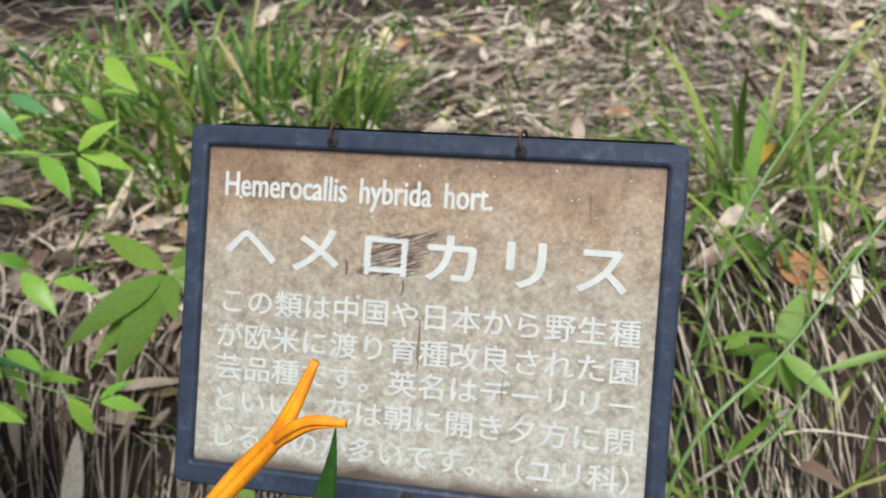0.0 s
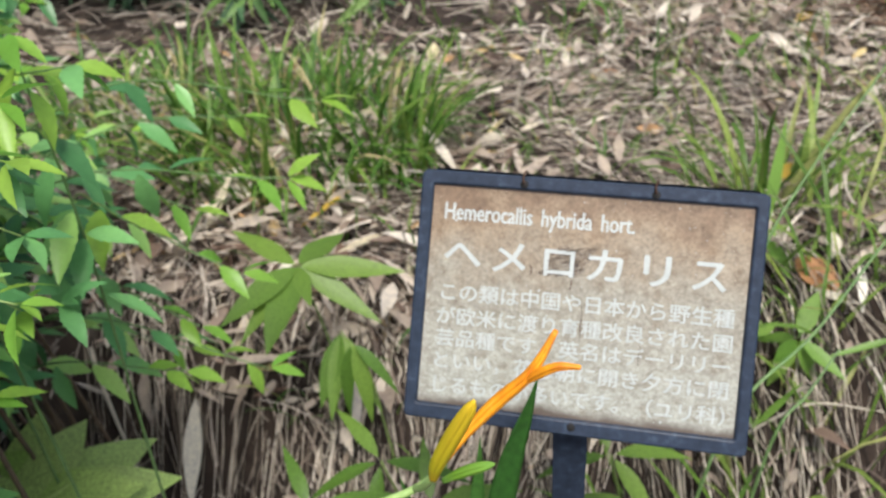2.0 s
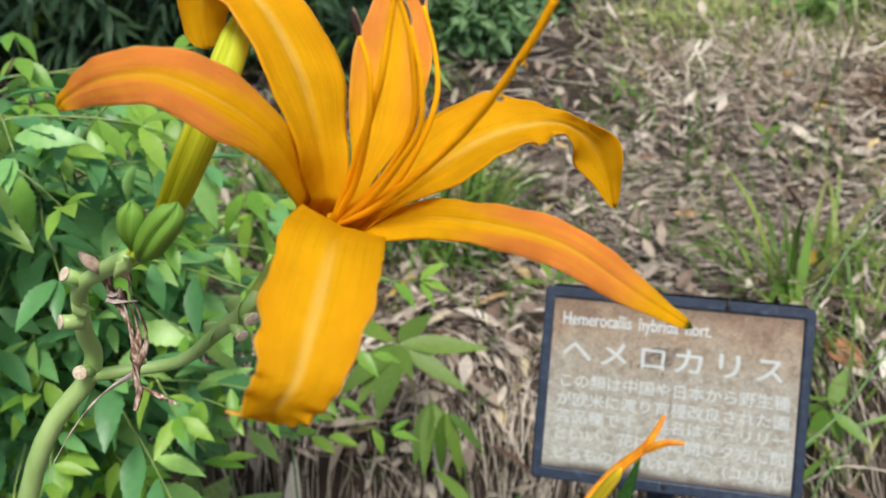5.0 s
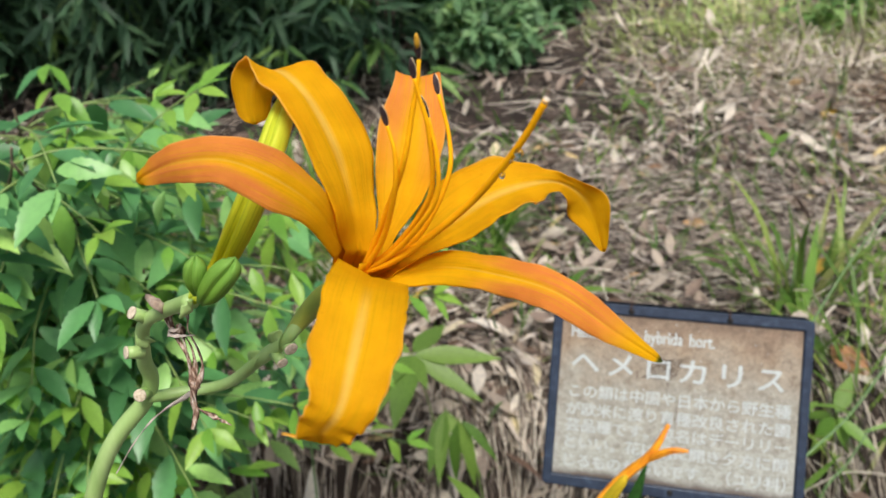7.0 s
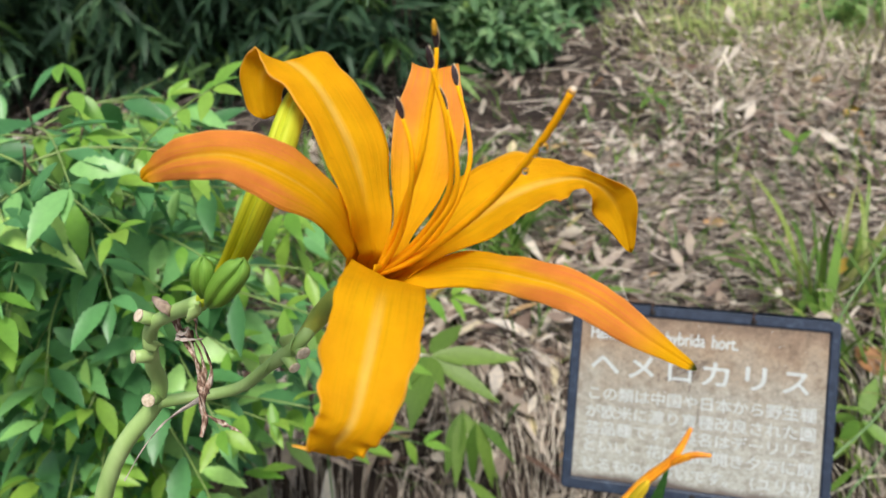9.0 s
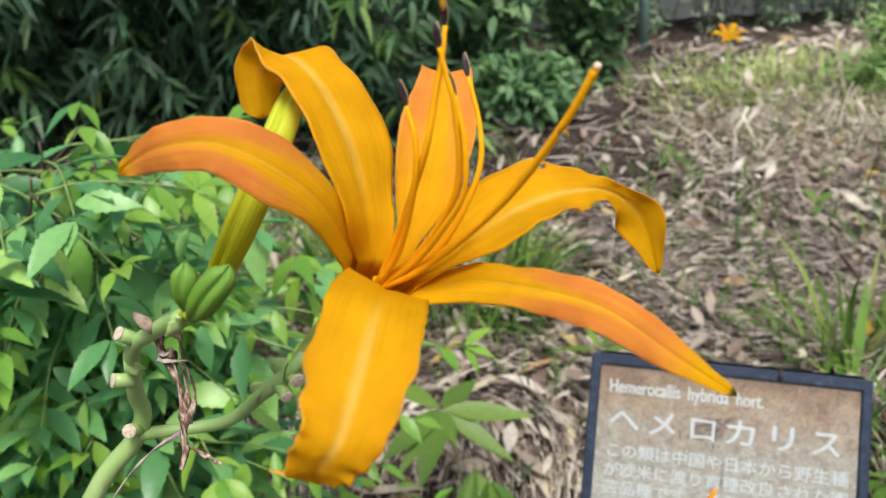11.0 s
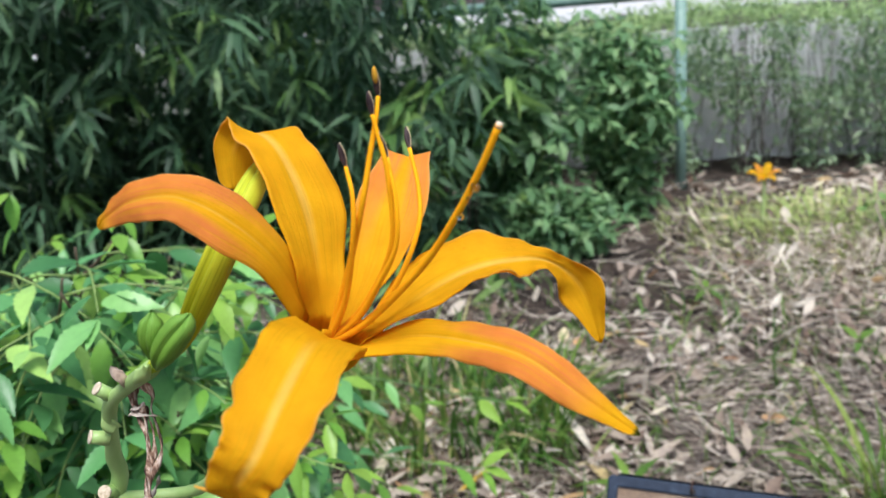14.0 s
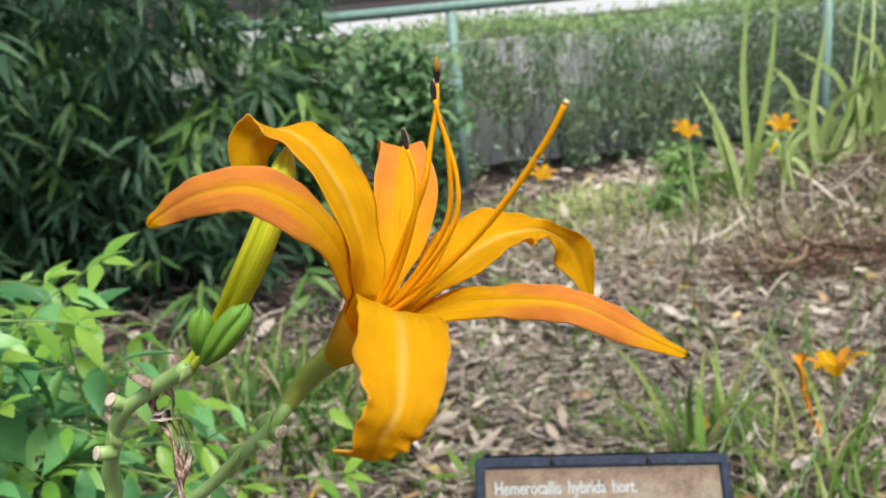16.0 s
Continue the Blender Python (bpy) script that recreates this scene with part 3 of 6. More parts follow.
def rings_mesh(name, rings, mat, close=True):
    """Rings of equal count joined by quads, given as lists of 3D points."""
    n = len(rings[0])
    v = np.array([p for ring in rings for p in ring])
    f = [(k * n + j, k * n + (j + 1) % n, (k + 1) * n + (j + 1) % n, (k + 1) * n + j) for k in range(len(rings) - 1) for j in range(n)]
    return mesh_of(name, v, f, mat, False)


def build_sign():
    sign = new("plant_sign")
    sign.matrix_basis = SIGN.copy()
    tagged(sign, "weathered tan plant label sign in a navy frame on a post", "sign")
    put = SIGN
    outer = lambda z, d: [(x, y, z) for x, y in rounded(0.240 - 2 * d, 0.180 - 2 * d, 0.0048 - d * 0.5)]
    inner = lambda z, d: [(x, y, z) for x, y in rounded(0.2215 + 2 * d, 0.158 + 2 * d, 0.0012 + d, 6, 0.0002, 0.0006)]
    part("frame", rings_mesh("frame", [inner(-0.006, 0), inner(0.0005, 0), inner(0.0022, 0.0008), inner(0.0028, 0.002), outer(0.0028, 0.0016), outer(0.002, 0.0004), outer(0.0, 0), outer(-0.009, 0), outer(-0.0105, 0.0015), inner(-0.0105, -0.004)], M_FRAME), sign, "navy-blue frame with scuffed edges", put)
    v, f = box(-0.1125, 0.1125, -0.0805, 0.0815, -0.009, -0.0008)
    part("face", mesh_of("face", v, f, M_FACE, False), sign, "brown-stained beige face", put)
    # solid near-black discs on the frame paint the shade inside its holes
    for x, y in ((-0.0461, 0.0838), (0.0446, 0.0833), (0.0010, -0.0835)):
        v, f = tube([(x, y, 0.0020), (x, y, 0.0032)], [0.0029, 0.0029], 14)
        part("hole_disc", mesh_of("hole_disc", v, f, M_HOLESHADE), sign, "", put)
    for x in (-0.0461, 0.0446):
        pts = spline([(x, 0.0838, 0.002), (x - 0.0006, 0.0852, 0.0045), (x - 0.0008, 0.0885, 0.0052), (x, 0.0925, 0.003), (x + 0.0012, 0.093, -0.003), (x + 0.001, 0.091, -0.012)], 14)
        v, f = tube(pts, [0.0008] * 14, 7)
        part("wire_hook", mesh_of("wire_hook", v, f, M_RUST), sign, "rusty bent wire hook", put)
    plate = lambda z: [(x, y, z) for x, y in rounded(0.230, 0.180, 0.004, 6, 0.0015, 0.0022)]
    part("back_plate", rings_mesh("back_plate", [plate(-0.0108), plate(-0.0145), [(0.0015, 0.0022, -0.0145)] * 28], M_FRAME), sign, "dark plate behind the frame", put)
    r = np.random.default_rng(5)
    for k in range(150):
        cy = r.uniform(0.022, 0.043)
        cx = r.uniform(-0.026, 0.0) + (cy - 0.03) * 0.6
        half, a = r.uniform(0.002, 0.008), r.normal(0.3, 0.07)
        w = r.uniform(0.0001, 0.00024)
        dx, dy = math.cos(a) * half, math.sin(a) * half
        px, py = -math.sin(a) * w, math.cos(a) * w
        me = mesh_of("scuff_stroke", [(cx - dx, cy - dy, 0), (cx + px, cy + py, 0), (cx + dx, cy + dy, 0), (cx - px, cy - py, 0)], [(0, 3, 2, 1)], M_SMUDGE, False)
        part("scuff_stroke", me, sign, "", SIGN @ Matrix.Translation((0, 0, -0.0003)))
    for x, y0, y1, w in ((0.0012, 0.002, -0.018, 0.00028), (0.0018, -0.004, -0.024, 0.0002), (-0.0365, 0.028, 0.02, 0.0005), (0.043, -0.02, -0.036, 0.0002), (0.078, 0.066, 0.052, 0.0002), (-0.008, 0.02, 0.012, 0.00045)):
        line = [(x + 0.0003 * math.sin(5 * u + 40 * x), y0 + (y1 - y0) * u, w * (0.35 + 0.65 * math.sin(math.pi * u) ** 0.6)) for u in np.linspace(0, 1, 8)]
        v = [(a - c, b, 0) for a, b, c in line] + [(a + c, b, 0) for a, b, c in line]
        part("drip_mark", mesh_of("drip_mark", v, [(k, k + 1, k + 9, k + 8) for k in range(7)], M_SMUDGE, False), sign, "", SIGN @ Matrix.Translation((0, 0, -0.00022)))
    specks = np.random.default_rng(9)
    for k in range(70):
        x, y, w = specks.uniform(-0.109, 0.109), 0.079 - 0.155 * specks.random() ** 1.5, specks.choice((0.0003, 0.0004, 0.0005, 0.0009), p=(0.4, 0.35, 0.2, 0.05))
        ring = [(x + w * math.cos(a) * specks.uniform(0.7, 1.2), y + w * math.sin(a) * specks.uniform(0.7, 1.2), 0) for a in np.linspace(0, 5.6, 9)]
        part("speck", mesh_of("speck", ring, [tuple(range(9))], M_LETTER, False), sign, "pale speck of lichen" if k == 0 else "", SIGN @ Matrix.Translation((0, 0, -0.00025)))
    foot = SIGN @ Vector((0.0, -0.075, -0.0118))
    g = float(ground_height(foot.x, foot.y)) - 0.1
    w, d = 0.0125, 0.004
    rows = []
    top = SIGN @ Vector((0, -0.03, -0.0125))
    for c in ((foot.x, foot.y - 0.0, g), (foot.x, foot.y, foot.z - 0.02), (foot.x, foot.y, foot.z), (top.x, top.y, top.z)):
        c = Vector(c)
        rows.append([tuple(c + SIGN_X * sx * w + Vector((0.1, 0.99, 0)) * sy * d) for sx, sy in ((-1, -1), (1, -1), (1, 1), (-1, 1))])
    part("post", rings_mesh("post", rows, M_FRAME), sign, "flat dark metal post")
    lines = (
        ("Hemerocallis hybrida hort.", -0.1013, 0.0325, 0.0555, 0.0116, 0.00034),
        ("ヘメロカリス", -0.099, 0.0965, 0.0208, 0.0215, 0.0006),
        ("この類は中国や日本から野生種", -0.0993, 0.1042, -0.0030, 0.0127, 0.0002),
        ("が欧米に渡り育種改良された園", -0.1015, 0.1042, -0.0203, 0.0127, 0.0002),
        ("芸品種です。英名はデーリリー", -0.1008, 0.1042, -0.0363, 0.0127, 0.0002),
        ("といい，花は朝に開き夕方に閉", -0.1002, 0.1042, -0.0528, 0.0127, 0.0002),
        ("じるものが多いです。（ユリ科）", -0.0998, 0.1035, -0.0705, 0.0127, 0.0002),
    )
    for text, x0, x1, base, high, thick in lines:
        cu = bpy.data.curves.new("lettering", "FONT")
        cu.body = text
        cu.space_word = 1.7 if text.isascii() else 1.0
        cu.size, cu.extrude, cu.resolution_u = 1.0, 0.0, 3
        ob = new("lettering", cu)
        bpy.context.view_layer.update()
        me = bpy.data.meshes.new_from_object(ob.evaluated_get(bpy.context.evaluated_depsgraph_get()))
        bpy.data.objects.remove(ob)
        co = np.zeros(len(me.vertices) * 3, np.float32)
        me.vertices.foreach_get("co", co)
        co = co.reshape(-1, 3)
        low, hi = co.min(0), co.max(0)
        tall = hi[1] if text.isascii() else hi[1] - low[1]
        bottom = 0.0 if text.isascii() else low[1]
        co[:, 0] = x0 + (co[:, 0] - low[0]) / (hi[0] - low[0]) * (x1 - x0)
        co[:, 1] = base + (co[:, 1] - bottom) / tall * high
        faces = [tuple(p.vertices) for p in me.polygons]
        if text == "ヘメロカリス":
            # narrow characters standing wide apart
            spans = ((-0.0993, -0.0732), (-0.0640, -0.0410), (-0.0276, -0.0070), (0.0028, 0.0262), (0.0412, 0.0588), (0.0742, 0.0962))
            step = (x1 - x0) / 5.93
            which = np.clip(np.floor((co[:, 0] - x0 + 0.04 * step) / step), 0, 5).astype(int)
            for k, (a, b) in enumerate(spans):
                xs = co[which == k, 0]
                co[which == k, 0] = a + (xs - xs.min()) / (xs.max() - xs.min()) * (b - a)
        bpy.data.meshes.remove(me)
        # strokes thickened by overlapping the outlines, each a hair above the last
        vs, fs = [], []
        for k, (dx, dy) in enumerate(((0, 0), (1, 0), (-1, 0), (0, 1), (0, -1))):
            vs += [(x + dx * thick, y + dy * thick * 0.7, k * 0.00003) for x, y, _ in co.tolist()]
            fs += [tuple(q + k * len(co) for q in face) for face in faces]
        me = mesh_of("lettering", vs, fs, M_LETTER, False)
        part("lettering", me, sign, "worn white lettering", SIGN @ Matrix.Translation((0, 0, -0.0004)))



# ---- fence, hedge, thicket ----
def build_fence():
    fence = thing("fence", "low green-painted metal fence with thin mesh wires", "fence", (0.19, 3.52, 0.0))
    for k in range(-2, 4):
        x = 0.19 + 1.78 * k
        v, f = tube([(x, 3.52, -0.1), (x, 3.52, 0.9)], [0.024, 0.024], 14)
        part("post", mesh_of("post", v, f, M_FENCE), fence)
    v, f = tube([(-6, 3.52, 0.92), (9, 3.52, 0.92)], [0.024, 0.024], 14)
    part("top_rail", mesh_of("top_rail", v, f, M_FENCE), fence)
    for z in np.linspace(0.08, 0.84, 8):
        v, f = tube([(-6, 3.53, z), (9, 3.53, z)], [0.0008, 0.0008], 5)
        part("wire", mesh_of("wire", v, f, M_FENCE), fence)


build_fence()


def box(x0, x1, y0, y1, z0, z1):
    v = np.array([(x, y, z) for z in (z0, z1) for x, y in ((x0, y0), (x1, y0), (x1, y1), (x0, y1))], float)
    return v, np.array([(0, 3, 2, 1), (4, 5, 6, 7), (0, 1, 5, 4), (1, 2, 6, 5), (2, 3, 7, 6), (3, 0, 4, 7)])


v, f = box(-12, 14, 4.15, 4.35, -0.2, 0.72)
tagged(new("retaining_wall", mesh_of("retaining_wall", v, f, M_CONCRETE, False)), "grey weathered concrete wall behind a hedge", "wall", kind="structure")
v, f = box(-60, 60, 5.2, 90, -0.3, 0.02)
tagged(new("pavement", mesh_of("pavement", v, f, M_PAVE, False)), "pale paved ground beyond the hedge", "pavement", kind="structure")


def build_hedge():
    hedge = thing("hedge", "twiggy green hedge with grey gaps and bright top", "hedge", (1.0, 3.9, 0.0))
    r = np.random.default_rng(41)
    n = 76000
    x = r.uniform(-4.5, 6, n)
    y = r.uniform(3.7, 4.1, n)
    z = r.uniform(0.0, 0.76, n)
    gap = np.sin(6.3 * x + 1.0 + 2 * z) * np.sin(10.3 * z + 2.7 * np.sin(3 * x)) + 0.5 * np.sin(19 * x + 6 * z)
    keep = r.random(n) < np.where(gap > np.where(x < 1.0, 0.0, 0.36), np.where(x < 1.0, 0.08, 0.24), 0.9)
    p = np.stack([x, y, z], -1)[keep]
    n = len(p)
    ms = placed(p, rotations(r.uniform(0, 6.3, n), r.normal(-0.2, 0.7, n), r.normal(0, 0.7, n)), r.uniform(0.5, 1.3, n))
    part("foliage", many("foliage", leaf_shape(0.05, 0.019, rows=3), ms, M_HEDGE), hedge)
    n = 21000
    x = r.uniform(-4.5, 6, n)
    p = np.stack([x, r.uniform(3.66, 4.6, n), 0.76 + 0.03 * np.sin(4 * x) + r.normal(0, 0.035, n)], -1)
    ms = placed(p, rotations(r.uniform(0, 6.3, n), r.normal(0.5, 0.5, n), r.normal(0, 0.5, n)), r.uniform(0.5, 1.3, n))
    part("clipped_top", many("clipped_top", leaf_shape(0.05, 0.015, rows=3), ms, M_HEDGETOP), hedge, "bright green clipped hedge top")
    twigs = []
    for k in range(260):
        bx = r.uniform(-1.4, 5.8)
        by = r.uniform(3.7, 4.1)
        pts = [(bx, by, 0)]
        for s in range(4):
            q = pts[-1]
            pts.append((q[0] + r.normal(0, 0.05), q[1] + r.normal(0, 0.04), q[2] + 0.19))
        twigs.append(tube(pts, [0.004, 0.0035, 0.003, 0.0022, 0.0015], 5))
    v, f = joined(twigs)
    tagged(part("twiggery", quads("twiggery", v, f, M_HEDGETWIG), hedge), kind="stuff")


build_hedge()


def build_thicket():
    """Dark dwarf bamboo standing in a mass along the back."""
    thicket = thing("bamboo_thicket", "dense dark green dwarf bamboo thicket", "bamboo", (-1.6, 2.9, 0.0))
    r = np.random.default_rng(55)
    dark, light = [], []
    for k in range(180):
        bx = r.uniform(-3.6, -0.62)
        front = 2.25 + 0.35 * max(0.0, bx + 1.2) ** 1.5 + 0.15 * math.sin(3 * bx)
        by = front + r.gamma(1.5, 0.35)
        h = r.uniform(0.9, 1.9) * (1.0 if bx < -0.7 else 0.72)
        lean = r.normal(0, 0.2, 2) + (0.05, -0.22)
        pts = [(bx + lean[0] * s * s * h, by + lean[1] * s * s * h, s * h) for s in np.linspace(0, 1, 6)]
        v, f = tube(pts, np.linspace(0.006, 0.002, 6), 6)
        part("culm", quads("culm", v, f, M_BAMBOO), thicket, "" if k else "thin green bamboo culm")
        for s in np.linspace(0.08, 1.0, 16):
            c = np.array([bx + lean[0] * s * s * h, by + lean[1] * s * s * h, s * h])
            a = r.uniform(0, 6.3)
            tip = c + np.array([math.cos(a), math.sin(a), 0.15]) * r.uniform(0.06, 0.28)
            fresh = r.random() < 0.1 + 0.22 * (bx > -0.8) and by < front + 0.5
            size = r.uniform(0.7, 1.15)
            for q in range(9):
                (light if fresh else dark).append((*(tip + r.normal(0, 0.018, 3)), a - 1.57 + 0.36 * (q - 4) + r.normal(0, 0.2), r.normal(-0.3, 0.3), size * r.uniform(0.75, 1.1)))
    for rows, mat, name in ((dark, M_BAMBOO, "foliage"), (light, M_BAMBOOLIGHT, "fresh_foliage")):
        s = np.array(rows)
        ms = placed(s[:, :3], rotations(s[:, 3], s[:, 4], r.normal(0, 0.5, len(s))), s[:, 5])
        tagged(part(name, many(name, leaf_shape(0.13, 0.024, 0.4, 0.2, 5, 0.32), ms, mat), thicket), kind="stuff")


build_thicket()


def build_bush(label, at, spread, high, count, leaf, mat, seed, bare=0.0):
    """A loose leafy bush: stems from one foot, each carrying leafy side twigs."""
    foot = (at[0], at[1], float(ground_height(at[0], at[1])))
    bush = thing("bush", label, "bush", foot, "bushes by the fence")
    r = np.random.default_rng(seed)
    rows = []
    for k in range(count):
        a, d = r.uniform(0, 6.3), spread * r.random() ** 0.6
        h = high * r.uniform(0.55, 1.0) * (1 - 0.3 * (d / spread) ** 2)
        top = np.array([foot[0] + math.cos(a) * d, foot[1] + math.sin(a) * d * 0.7, foot[2] + h])
        mid = np.array([foot[0] + math.cos(a) * d * 0.45, foot[1] + math.sin(a) * d * 0.3, foot[2] + h * 0.55])
        pts = spline([(foot[0] + r.normal(0, 0.02), foot[1] + r.normal(0, 0.02), foot[2] - 0.02), mid, top], 18)
        v, f = tube(pts, np.linspace(0.005, 0.0015, 18), 5)
        part("stem", quads("stem", v, f, M_STEMGREEN), bush)
        for q in pts[int(18 * bare) + 2 :]:
            tip = q + r.normal(0, 0.035, 3)
            b = r.uniform(0, 6.3)
            for j in range(5):
                rows.append((*(tip + r.normal(0, 0.012, 3)), b + 1.2 * j + r.normal(0, 0.3), r.normal(-0.2, 0.4), r.uniform(0.6, 1.2)))
    s = np.array(rows)
    ms = placed(s[:, :3], rotations(s[:, 3], s[:, 4], r.normal(0, 0.4, len(s))), s[:, 5])
    tagged(part("foliage", many("foliage", leaf_shape(leaf, leaf * 0.42, 0.25, 0.2, 5, 0.4), ms, mat), bush), kind="stuff")


build_bush("soft light green bush at the thicket's edge", (-0.08, 3.1), 0.3, 0.88, 44, 0.07, M_BUSH, 81)
build_bush("soft light green bush before the fence", (-0.48, 2.85), 0.34, 1.0, 46, 0.08, M_BUSH, 82)
build_bush("low green bush at the thicket's foot", (-0.34, 2.55), 0.2, 0.3, 24, 0.06, M_BUSH, 83)
build_bush("small bright leafy weed beside daylily stalks", (0.96, 2.75), 0.12, 0.36, 7, 0.045, M_WEED, 84, 0.2)
build_bush("low bright leafy weed beside daylily stalks", (0.84, 2.62), 0.12, 0.14, 4, 0.045, M_WEED, 85)


build_sign()


# ---- leafy shrub ----
def leaf_piece(name, shape, mat):
    return mesh_of(name, shape[0], shape[1], mat)


def build_shrub():
    shrub = thing("leafy_shrub", "leafy green shrub with pale fresh shoot tips", "shrub", (-0.95, 0.6, float(ground_height(-0.95, 0.6))))
    r = np.random.default_rng(61)
    old, young, big = [], [], []

    def leaf_row(q, yaw, pitch, size, fresh):
        (young if fresh else old).append((*q, yaw, pitch, r.normal(0, 0.3), size))

    def twig(p0, direction, length, n, tip_fresh):
        d = np.array(direction) / np.linalg.norm(direction)
        p = p0.copy()
        pts = [p.copy()]
        for k in range(n):
            d = d + np.array([0.05, -0.04, -0.06]) + r.normal(0, 0.05, 3)
            d /= np.linalg.norm(d)
            p = p + d * length / n
            pts.append(p.copy())
            yaw = math.atan2(-d[0], d[1])
            for side in ((-1,) if k % 2 else (1,)) if n > 4 else (-1, 1):
                if r.random() < 0.95:
                    fresh = tip_fresh and k >= n - 3
                    leaf_row(p, yaw + side * r.normal(1.0, 0.25), r.normal(-0.33, 0.35), r.uniform(0.7, 1.2) * (0.72 if fresh else 1), fresh)
        yaw = math.atan2(-d[0], d[1])
        for a in (-0.4, 0.4):
            leaf_row(p, yaw + a, r.normal(0.1, 0.3), r.uniform(0.5, 0.8), tip_fresh)
        return np.array(pts)

    for k in range(118):
        if k < 58:
            end = np.array([r.uniform(-1.35, -0.58), r.uniform(0.12, 1.0), 0.0])
            if end[0] > -0.8 and end[1] > 0.5:
                end[0] -= 0.25
        elif k >= 96:
            end = np.array([r.uniform(-0.88, -0.56), r.uniform(0.02, 0.26), 0.0])
        else:
            end = np.array([r.uniform(-0.75, -0.5), r.uniform(0.16, 0.42), 0.0])
        top = (1.075 if end[0] < -0.48 else 1.03) - 0.36 * math.hypot(end[0] + 0.17, end[1] + 0.32)
        end[2] = max(0.12, top - 0.3 * r.random() ** 1.6)
        if k >= 96:
            end[2] = r.uniform(0.16, 0.56)
        base = np.array([-0.95 + r.normal(0, 0.14), 0.62 + r.normal(0, 0.12), 0.0])
        base = base * 0.7 + np.array([end[0], end[1], 0]) * 0.3
        base[2] = float(ground_height(base[0], base[1])) - 0.02
        mid = base * 0.45 + end * 0.55
        mid[2] = base[2] + (end[2] - base[2]) * 0.75 + 0.05
        pts = spline([base, mid, end], 22)
        v, f = tube(pts, np.linspace(0.0032, 0.001, 22), 6)
        part("stem", quads("stem", v, f, M_TWIG), shrub)
        for j in range(10, 22, 2):
            d = pts[min(j + 1, 21)] - pts[j - 1]
            d /= np.linalg.norm(d)
            turn = r.uniform(-1.3, 1.3)
            c, s = math.cos(turn), math.sin(turn)
            out = (d[0] * c - d[1] * s, d[0] * s + d[1] * c, 0.15 * r.normal() + 0.1)
            line = twig(pts[j], out, r.uniform(0.09, 0.17), 8, j > 15 and r.random() < 0.6 or r.random() < 0.12)
            v, f = tube(line, np.linspace(0.0011, 0.0006, len(line)), 5)
            part("twig", quads("twig", v, f, M_TWIG if j < 12 else M_STEMGREEN), shrub)
    # long whips arching out towards the sign
    upright = (
        ((-0.60, 0.30, 0.3), (-0.555, 0.27, 0.6), (-0.545, 0.255, 0.82)),
        ((-0.50, 0.30, 0.3), (-0.48, 0.27, 0.6), (-0.475, 0.26, 0.78)),
        ((-0.58, 0.38, 0.3), (-0.56, 0.36, 0.6), (-0.55, 0.35, 0.76)),
        ((-0.46, 0.36, 0.2), (-0.43, 0.34, 0.5), (-0.425, 0.33, 0.67)),
        ((-0.62, 0.24, 0.3), (-0.62, 0.2, 0.6), (-0.63, 0.18, 0.80)),
        ((-0.72, 0.4, 0.3), (-0.70, 0.36, 0.6), (-0.70, 0.34, 0.84)),
        ((-0.78, 0.3, 0.3), (-0.77, 0.26, 0.6), (-0.78, 0.24, 0.86)),
        ((-0.66, 0.45, 0.3), (-0.64, 0.42, 0.6), (-0.635, 0.40, 0.80)),
    )
    arching = (
        ((-0.8, 0.62, 0.3), (-0.55, 0.63, 0.5), (-0.290, 0.575, 0.505)),
        ((-0.8, 0.5, 0.25), (-0.55, 0.5, 0.46), (-0.305, 0.47, 0.478)),
        ((-0.75, 0.40, 0.35), (-0.6, 0.40, 0.58), (-0.43, 0.40, 0.62)),
        ((-0.8, 0.5, 0.1), (-0.6, 0.44, 0.28), (-0.425, 0.41, 0.30)),
        ((-0.8, 0.7, 0.3), (-0.6, 0.75, 0.4), (-0.44, 0.77, 0.40)),
        ((-0.75, 0.5, 0.2), (-0.55, 0.46, 0.33), (-0.359, 0.457, 0.259)),
        ((-0.75, 0.55, 0.3), (-0.55, 0.5, 0.44), (-0.376, 0.487, 0.361)),
        ((-0.75, 0.55, 0.25), (-0.6, 0.52, 0.36), (-0.42, 0.459, 0.316)),
        ((-0.8, 0.6, 0.35), (-0.6, 0.55, 0.47), (-0.423, 0.521, 0.417)),
        ((-0.85, 0.6, 0.1), (-0.68, 0.6, 0.2), (-0.5, 0.58, 0.18)),
    )
    for a, b, c in arching + upright:
        foot = (a[0] - 0.03, a[1] + 0.02, float(ground_height(a[0] - 0.03, a[1] + 0.02)) - 0.02)
        pts = spline([foot, a, b, c], 26)
        v, f = tube(pts, np.linspace(0.0018, 0.0007, 26), 6)
        part("stem", quads("stem", v, f, M_GRASSSTEM), shrub)
        for j in range(9, 26):
            d = pts[min(j + 1, 25)] - pts[j - 1]
            yaw = math.atan2(-d[0], d[1])
            side = 1 if j % 2 else -1
            if j % 3 == 1 and j < 24 or (a, b, c) in upright and j < 15:
                continue
            leaf_row(pts[j], yaw + side * r.normal(0.66, 0.18), r.normal(-0.35, 0.3), r.uniform(0.9, 1.3) * (0.75 if j > 22 else 1), j > 22)
            if j > 12 and r.random() < 0.2:
                leaf_row(pts[j], yaw - side * r.normal(1.0, 0.25), r.normal(-0.2, 0.35), r.uniform(0.6, 1.1), j > 20 and r.random() < 0.6)
        leaf_row(pts[25], yaw + 0.1, -0.1, 0.8, True)
